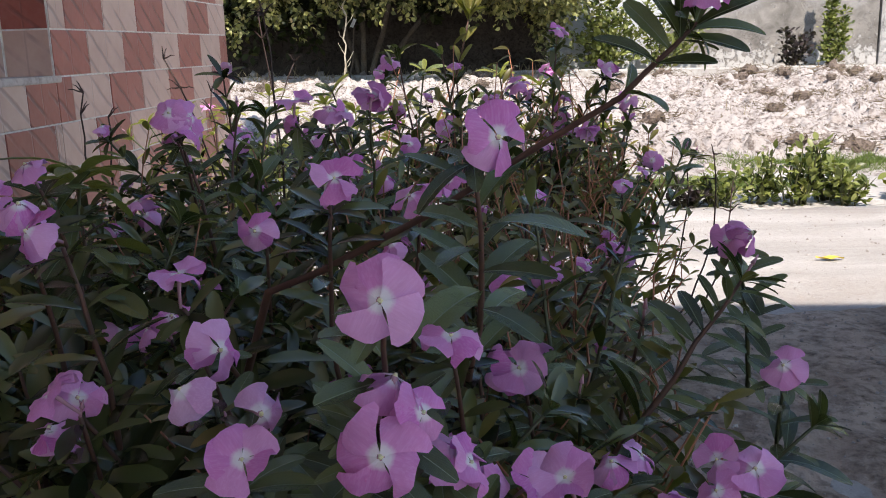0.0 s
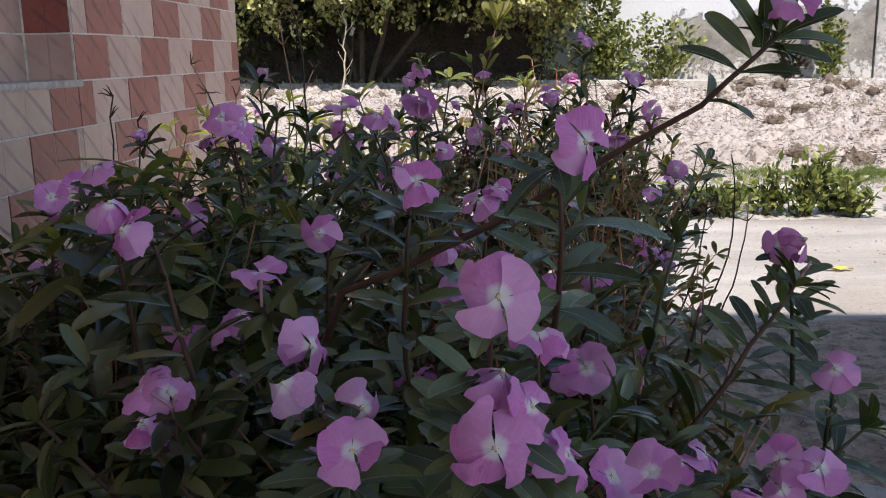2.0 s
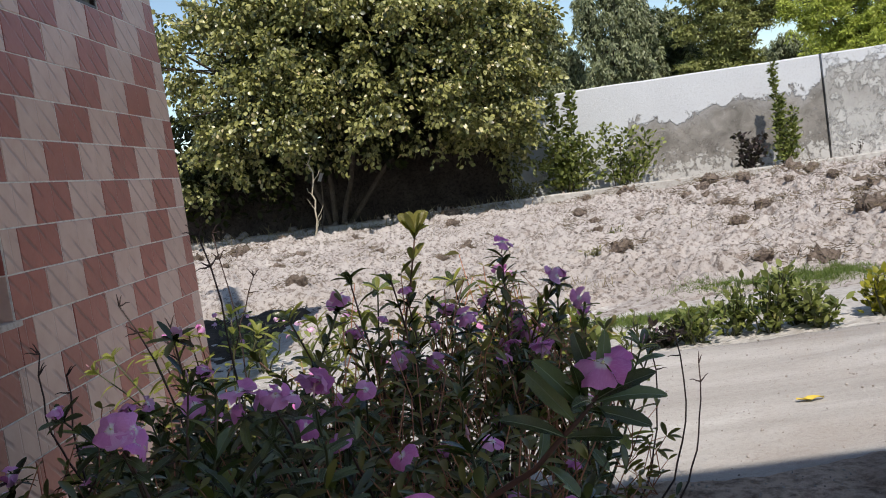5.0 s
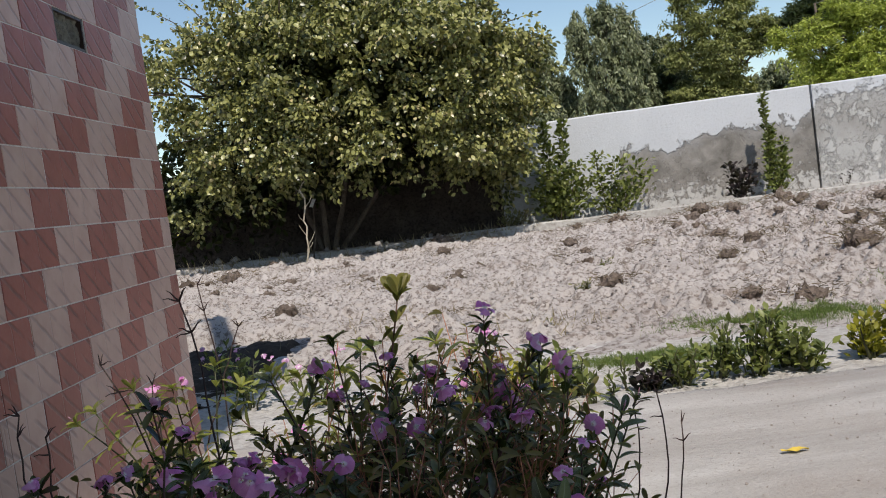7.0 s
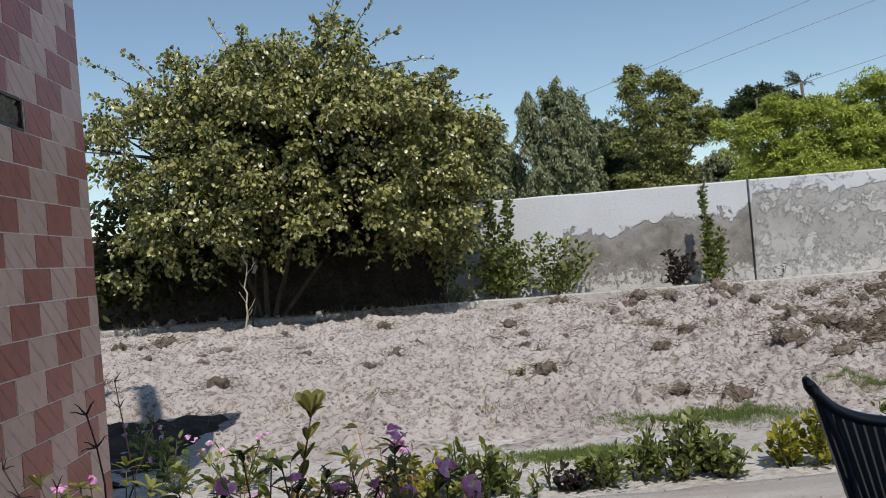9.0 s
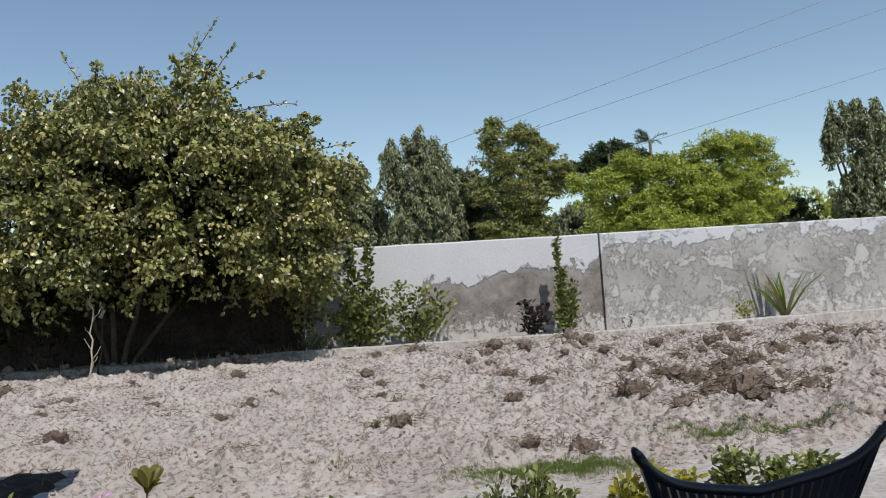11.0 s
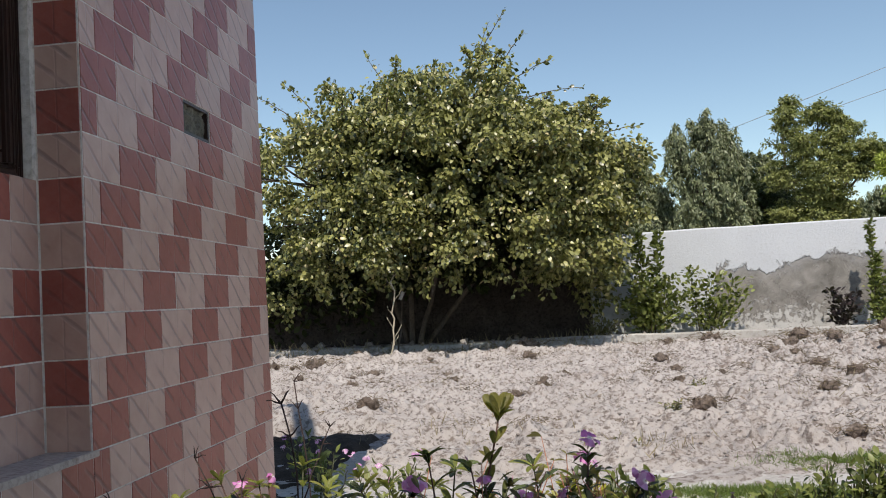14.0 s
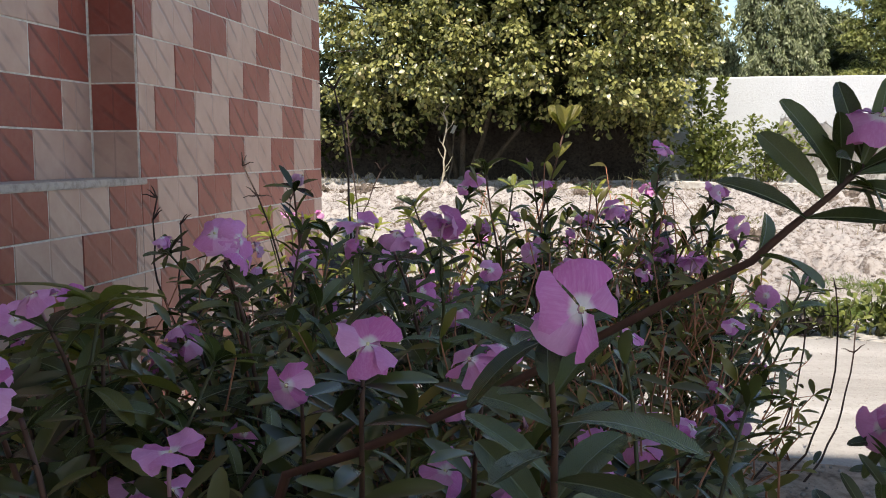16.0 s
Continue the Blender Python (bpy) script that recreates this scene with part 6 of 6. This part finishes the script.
# flowers that stand out: place, the way they face, size
BLOOMS_NEAR = [
    (0.900, -1.919, 0.460, 0.05, -1, 0.25, 1.0), (0.794, -1.805, 0.400, 0.1, -1, 0.35, 0.95), (0.952, -1.784, 0.514, 0.75, -0.8, 0.35, 1.05),
    (0.954, -1.627, 0.321, -0.1, -1, 0.5, 0.98), (1.150, -1.571, 0.414, 0.1, -0.8, 0.9, 0.95), (1.167, -1.603, 0.314, 0.1, -0.9, 0.6, 0.95),
    (0.897, -1.925, 0.392, 0.05, -1, 0.3, 1.02), (0.902, -1.890, 0.418, 0.1, -0.3, 1, 0.95), (0.922, -1.800, 0.345, 0.3, -0.7, 0.8, 0.95),
    (0.942, -1.790, 0.322, 0.6, -0.6, 0.6, 0.9), (0.972, -1.780, 0.308, 0.2, -0.6, 0.9, 0.95), (1.022, -1.720, 0.292, 0.3, -0.5, 0.9, 0.9),
    (0.830, -1.900, 0.380, -0.3, -0.7, 0.5, 0.85), (0.931, -1.874, 0.373, 0.2, -0.8, 0.5, 0.95), (0.983, -1.836, 0.339, 0.1, -0.7, 0.7, 0.95),
    (0.923, -1.807, 0.409, 0.3, -0.8, 0.3, 0.9), (0.962, -1.700, 0.349, -0.1, -0.9, 0.4, 0.97), (0.956, -1.557, 0.370, 0.1, -0.8, 0.5, 0.8), (1.06, -1.79, 0.300, 0.2, -0.7, 0.7, 0.9),
]
BLOOMS_FRONT = [
    (0.692, -1.811, 0.378, -0.6, -0.4, 0.8, 0.85), (0.705, -1.800, 0.370, 0.7, -0.5, 0.5, 0.85), (0.680, -1.793, 0.468, 0.3, -0.6, 0.8, 0.95),
    (0.660, -1.760, 0.480, -0.3, -0.3, 0.9, 0.9), (0.580, -1.600, 0.485, -0.2, -0.6, 0.8, 0.9), (0.849, -1.736, 0.487, -0.2, -0.4, 1, 0.8),
    (0.756, -1.596, 0.426, 0.1, -0.8, 0.5, 0.95), (0.746, -1.732, 0.428, 0.1, -0.3, 0.9, 0.9), (0.919, -1.704, 0.368, 0.1, -0.7, 0.5, 0.85),
    (0.900, -1.540, 0.350, 0.2, -0.7, 0.3, 0.8), (0.885, -1.650, 0.462, 0.0, -0.4, 0.9, 0.85), (0.980, -1.550, 0.320, 0.1, -0.2, 1, 0.8),
    (1.112, -1.731, 0.292, 0.1, -0.6, 0.8, 1.0), (1.085, -1.740, 0.280, -0.4, -0.4, 0.8, 0.85),
]
BLOOMS_MID = [
    (0.630, -1.416, 0.509, 0.1, -0.9, 0.5, 1.0), (0.650, -1.405, 0.490, 0.7, -0.3, 0.8, 0.85), (0.740, -1.344, 0.515, 0.1, -0.6, 0.9, 0.95),
    (0.775, -1.335, 0.505, 0.3, -0.6, 0.8, 0.9), (0.820, -1.350, 0.518, 0.0, 0.8, 0.6, 1.0), (0.957, -1.349, 0.317, 0.2, -0.7, 0.3, 0.85),
    (1.045, -1.313, 0.327, 0.0, -0.5, 0.8, 0.75), (1.069, -1.345, 0.360, 0.0, -0.3, 1, 0.95), (0.715, -1.165, 0.457, 0.1, -0.7, 0.6, 0.85),
    (0.770, -1.200, 0.428, 0.2, -0.6, 0.7, 0.8), (0.810, -1.190, 0.410, 0.0, -0.5, 0.8, 0.75), (0.420, -1.300, 0.430, -0.2, -0.6, 0.7, 0.8),
    (0.480, -1.480, 0.440, 0.1, -0.7, 0.6, 0.85),
    (0.990, -1.260, 0.400, 0.2, -0.6, 0.8, 0.7), (1.010, -1.180, 0.300, 0.0, -0.8, 0.5, 0.7), (0.930, -1.120, 0.360, -0.2, -0.6, 0.7, 0.75),
    (1.090, -1.150, 0.330, 0.3, -0.5, 0.8, 0.7), (0.870, -1.280, 0.300, 0.1, -0.8, 0.4, 0.75), (1.040, -1.420, 0.280, 0.0, -0.7, 0.7, 0.8),
    (0.990, -1.480, 0.360, 0.3, -0.6, 0.6, 0.75), (1.120, -1.020, 0.370, 0.1, -0.5, 0.8, 0.7), (0.830, -1.090, 0.440, -0.1, -0.7, 0.7, 0.75),
]
BLOOMS_BACK = [
    (0.910, -0.842, 0.412, 0.1, -0.9, 0.4, 0.85), (0.870, -0.900, 0.450, 0, -0.8, 0.6, 0.8),
    (0.880, -0.850, 0.540, 0.1, -0.3, 0.9, 0.7), (0.840, -0.800, 0.490, 0, -0.3, 1, 0.7), (1.060, -0.750, 0.480, 0.1, -0.3, 1, 0.8),
    (1.170, -0.700, 0.440, 0, -0.2, 1, 0.7), (1.080, -0.750, 0.415, 0.3, -0.4, 0.9, 0.85), (1.020, -0.850, 0.410, 0, -0.6, 0.7, 0.7),
    (0.770, -0.900, 0.390, 0, -0.6, 0.5, 0.75), (0.920, -0.750, 0.460, 0, -0.3, 1, 0.7), (1.171, -0.893, 0.372, 0.2, -0.4, 0.8, 0.75), (1.075, -0.950, 0.440, 0.1, -0.3, 1, 0.9),
]
BLOOMS_FAR = [
    (0.650, -0.500, 0.460, 0, -0.3, 1, 0.8), (0.340, -0.420, 0.510, 0, -0.3, 1, 0.75), (0.390, -0.350, 0.510, 0, -0.3, 1, 0.8),
    (0.740, -0.500, 0.555, 0, -0.3, 1, 0.75), (0.850, -0.600, 0.510, 0, -0.5, 0.9, 0.75), (0.798, -0.583, 0.505, 0.1, -0.4, 0.9, 0.75),
    (0.938, -0.554, 0.397, 0, -0.6, 0.8, 0.75), (0.506, -0.699, 0.430, 0, -0.6, 0.8, 0.8), (0.639, -0.611, 0.389, 0, -0.6, 0.8, 0.75),
    (1.000, -0.661, 0.340, 0, -0.6, 0.8, 0.75), (1.200, -0.750, 0.340, 0.2, -0.5, 0.8, 0.7), (0.560, -0.800, 0.420, 0, -0.6, 0.7, 0.8),
]
# feet of the plants: place, fill shoots, reach, leaf length, inner leaves
PLANTS = [
    (0.80, -1.72, 15, 0.21, 0.054, 420), (1.00, -1.56, 6, 0.14, 0.046, 22), (0.56, -1.60, 15, 0.25, 0.054, 500),
    (0.28, -1.45, 12, 0.25, 0.052, 400), (0.62, -1.28, 13, 0.24, 0.05, 420), (0.92, -1.24, 7, 0.23, 0.038, 25),
    (0.28, -1.08, 11, 0.24, 0.047, 340), (0.56, -0.90, 13, 0.24, 0.050, 420), (0.90, -0.86, 10, 0.22, 0.044, 60),
    (1.12, -0.74, 7, 0.17, 0.040, 30), (0.34, -0.62, 9, 0.20, 0.048, 280), (0.72, -0.56, 12, 0.20, 0.048, 180),
    (0.40, -0.36, 9, 0.14, 0.046, 160), (0.98, -0.52, 6, 0.17, 0.042, 40),
]
LABELS = {0: "bushy pink periwinkle with large open flowers at the front", 1: "leggy pink periwinkle with long leafy shoots over the path", 12: "sunlit pale-green periwinkle beside the tiled wall"}
TWIGS = {1: 40, 5: 60, 8: 46, 9: 40, 13: 26, 11: 24, 4: 30}
feet = [Vector((p[0], p[1], 0.03)) for p in PLANTS]
share = [[] for _ in PLANTS]
for fx, fy, fz, ax, ay, az, s in BLOOMS_NEAR + BLOOMS_FRONT + BLOOMS_MID + BLOOMS_BACK + [(x, y, z * (0.76 if x > 0.45 else 0.9), *q) for x, y, z, *q in BLOOMS_FAR]:
    near = min(range(len(feet)), key=lambda i: (feet[i].x - fx) ** 2 + (feet[i].y - fy) ** 2)
    axis = Vector((ax, ay, az)).normalized()
    if s < 0.97:
        axis = (axis + Vector((PR.gauss(0, .45), PR.gauss(0.1, .3), PR.gauss(.15, .35)))).normalized()
    BLOOM_AT.append((Vector((fx, fy, fz)), axis))
    more = []
    if s > 0.76 and PR.random() < 0.5:
        more = [((axis + Vector((PR.choice((-1, 1)) * PR.uniform(.7, 1.3), PR.gauss(0, .4), PR.gauss(0, .5)))).normalized(), s * PR.uniform(.75, .95))]
    share[near].append((Vector((fx, fy, fz)) - axis * 0.024 * s, [(axis, s)] + more, {"size": PLANTS[near][4] * PR.uniform(.66, .9), "start": 0.08 if fy < -1.0 else 0.25, "green": 0.2, "r0": 0.0026, **({"foot": (fx + PR.uniform(-.04, .04), fy + PR.uniform(.04, .12), max(0.04, fz - PR.uniform(.16, .24)))} if fy < -1.0 else {}), "lift": 0.4 if fy < -1.0 else 1.25, "pairs": PR.randint(9, 12), "set": SUNLIT if fy > -0.6 else SUNLIT + ROUND * 4 if fy > -0.7 else ROUND if fy > -1.0 else LEAVES}))
for dx, dz, ax in ((0.0, 0.0, (-0.5, -0.6, 0.5)), (0.016, -0.004, (0.6, -0.8, 0.2)), (0.008, -0.018, (0.1, -0.9, -0.4))):
    share[0].append(((0.80 + dx, -1.845, 0.385 + dz), [(ax, 1.0)], {"old": 1.0, "pairs": 5, "size": 0.036, "foot": (0.80, -1.80, 0.2), "set": LEAVES, "r0": 0.0022}))
# long shoots with a shape of their own
SPRAY = [(0.0, (-.25, .1, 1), .036), (0.002, (.3, -.3, .9), .034), (.004, (.9, -.5, .6), .038), (.006, (1, -.1, .3), .04), (.01, (.95, -.6, -.1), .036), (.012, (-.5, -.3, .9), .042),
         (.02, (-.55, .3, .75), .04), (.03, (-.8, -.2, .6), .036), (.03, (.9, -.5, .15), .032)]
share[0].insert(0, ((1.060, -1.765, 0.575), [((0.1, -0.35, 1), 0.78)], {"foot": (0.66, -1.62, 0.05), "via": [(0.79, -1.69, 0.405), (0.91, -1.72, 0.465), (1.02, -1.757, 0.535)], "pairs": 2, "size": 0.034, "start": 0.66, "spread": 0.9, "lift": 0.5, "set": [leaf_data(1.0, w, d, f, k, PERI) for w, d, f, k in ((.13, .35, .5, 0), (.145, .2, .4, 2), (.125, .5, .45, 4))], "r0": 0.0036, "green": 0.0, "fan": SPRAY}))
share[1].insert(0, ((1.140, -1.585, 0.385), [], {"foot": (0.99, -1.60, 0.05), "via": [(1.03, -1.62, 0.24), (1.085, -1.60, 0.305)], "pairs": 20, "size": 0.048, "twist": 0, "set": NARROW, "start": 0.3, "spread": 1.25, "lift": 0.25, "r0": 0.005, "green": 0.0}))
share[1].insert(0, ((1.20, -1.60, 0.27), [], {"foot": (1.02, -1.58, 0.05), "pairs": 8, "size": 0.045, "start": 0.3}))
OLIVE = [leaf_data(1.0, w, d, f, k, PERI_WILT) for w, d, f, k in ((.2, .1, .45, 0), (.22, -.1, .4, 2), (.18, .2, .5, 4))]
share[8].insert(0, ((0.903, -0.745, 0.622), [], {"set": OLIVE, "foot": (0.80, -0.80, 0.1), "via": [(0.830, -0.765, 0.345), (0.870, -0.755, 0.492)], "pairs": 6, "size": 0.036, "start": 0.45, "lift": 1.2, "spread": 0.8,
                 "fan": [(0.004, (0.75 * math.cos(k), 0.75 * math.sin(k), 1), 0.042) for k in range(7)]}))
share[8].insert(0, ((1.040, -0.816, 0.568), [((0.25, -0.3, 1), 0.8)], {"foot": (0.985, -0.84, 0.1), "set": LEAVES, "pairs": 17, "size": 0.034, "start": 0.5, "bow": 0.0, "spread": 0.9, "lift": 0.75}))
for tip in ((0.60, -1.55, 0.475), (0.57, -1.50, 0.46), (0.52, -1.52, 0.43)):
    share[2].insert(0, (tip, [], {"set": WILT, "pairs": 3, "size": 0.058, "start": 0.7, "lift": 0.1}))
for tip in ((0.36, -0.36, 0.45), (0.45, -0.33, 0.48), (0.30, -0.42, 0.42), (0.52, -0.40, 0.44), (0.20, -0.40, 0.43), (0.25, -0.30, 0.45), (0.14, -0.36, 0.40)):
    share[12].insert(0, (tip, [], {"set": SUNLIT, "pairs": 8, "size": 0.045, "start": 0.4}))
for k, tip in ((13, (1.05, -0.45, 0.40)), (13, (1.12, -0.42, 0.39)), (13, (1.18, -0.42, 0.37)), (13, (1.00, -0.42, 0.40)), (13, (1.24, -0.46, 0.34)), (13, (1.09, -0.50, 0.38)), (13, (1.15, -0.50, 0.41)),
               (11, (0.58, -0.38, 0.46)), (11, (0.65, -0.42, 0.45)), (11, (0.74, -0.40, 0.44)), (11, (0.85, -0.42, 0.42)), (11, (0.69, -0.34, 0.42))):
    share[k].insert(0, (tip, [], {"set": SUNLIT, "pairs": 9, "size": 0.042, "bow": 0.06, "start": 0.35, "lift": 0.7}))
for tip in ((0.78, -0.75, 0.56), (0.86, -0.85, 0.56), (0.95, -0.65, 0.52), (0.82, -0.70, 0.53), (1.02, -0.66, 0.50), (0.66, -0.72, 0.50), (1.244, -0.81, 0.39), (1.30, -0.62, 0.36)):
    k = min(range(len(feet)), key=lambda i: (feet[i].x - tip[0]) ** 2 + (feet[i].y - tip[1]) ** 2)
    share[k].insert(0, (tip, [], {"set": SUNLIT + LEAVES, "pairs": 8, "size": 0.045, "bow": 0.05, "start": 0.45, "spread": .8, "lift": .6}))
for i, (x, y, n, reach, size, inner) in enumerate(PLANTS):
    periwinkle((x, y, 0.03), share[i], n, reach, 0.3 if y < -1.15 else 0.8 if y < -0.65 else 0.12, size * (0.84 if y < -1.15 else 0.74), int(inner * 3.0) if y < -1.15 else int(inner * 0.9), 0.15 if y < -1.3 else 0.4, TWIGS.get(i, 22), LABELS.get(i, "bushy pink periwinkle in flower in the bed"))


def dry_stem(foot, tip, sag, pods=3):
    """Bare dark stem that ends in a few split pods."""
    foot, tip = Vector(foot), Vector(tip)
    t = root("dry_stem", foot, "thin dark dried flower stem with empty pods", "stem", "dried stems over the bed")
    pts = bend(foot, tip, Vector(sag), 9, 0.003, PR)
    bm = bmesh.new()
    tube(bm, pts, 0.0022, 0.0013, 5)
    mesh_object("stalk", bm, DRYSTEM, t)
    for k in range(pods):
        bm = bmesh.new()
        d = Vector((PR.uniform(-1, 1), PR.uniform(-.5, .5), PR.uniform(-.2, 1))).normalized()
        p = pts[-1 - (k % 2)]
        tube(bm, [p, p + d * 0.008, p + d * 0.016 + Vector((0, 0, .002)), p + d * .024], 0.0018, 0.0005, 5)
        mesh_object("pod", bm, DRYSTEM, t)


dry_stem((0.42, -0.72, 0.1), (0.362, -0.70, 0.562), (0.05, 0, 0.0), 6)
dry_stem((0.33, -0.80, 0.25), (0.262, -0.81, 0.512), (-0.035, 0, -0.02), 5)
dry_stem((0.31, -0.82, 0.2), (0.30, -0.81, 0.47), (-0.005, 0, 0), 3)
dry_stem((0.44, -0.31, 0.1), (0.43, -0.30, 0.655), (0.02, 0, 0), 4)
dry_stem((0.40, -0.30, 0.3), (0.49, -0.24, 0.545), (-0.01, 0, -0.02), 5)
dry_stem((0.60, -0.92, 0.2), (0.587, -0.91, 0.672), (0.02, 0, 0), 7)
dry_stem((0.45, -0.62, 0.2), (0.41, -0.60, 0.50), (-0.01, 0, 0), 4)
dry_stem((1.27, -0.55, 0.0), (1.34, -0.60, 0.36), (0.035, 0, -0.02), 3)
dry_stem((1.31, -0.54, 0.0), (1.40, -0.50, 0.27), (0.02, 0, -0.02), 4)
dry_stem((1.22, -0.55, 0.0), (1.30, -0.56, 0.33), (0.03, 0, -0.02), 3)


def shade_plant(at, seed):
    """Low pale-flowered plant in the shadow of the house."""
    r2 = random.Random(seed)
    t = shrub("pale_flowered_plant", at, [(r2.uniform(-.12, .12), r2.uniform(-.1, .1), r2.uniform(.1, .22), .04) for _ in range(7)], SHRUB, "low plant with small white flowers in the house's shadow", "flowering plant", seed, 0.045, 1.0, 14, STEM_GREEN, "pale flowers by the house")
    for _ in range(5):
        flower(t, Vector(at) + Vector((r2.uniform(-.14, .14), r2.uniform(-.12, .12), r2.uniform(.14, .24))), (r2.uniform(-.4, .4), -0.5, 0.9), 1.0, True)


shade_plant((0.0, 1.6, -0.03), 301)
shade_plant((-0.25, 2.1, -0.03), 302)
shade_plant((0.3, 1.45, -0.03), 303)
lay_tiles()
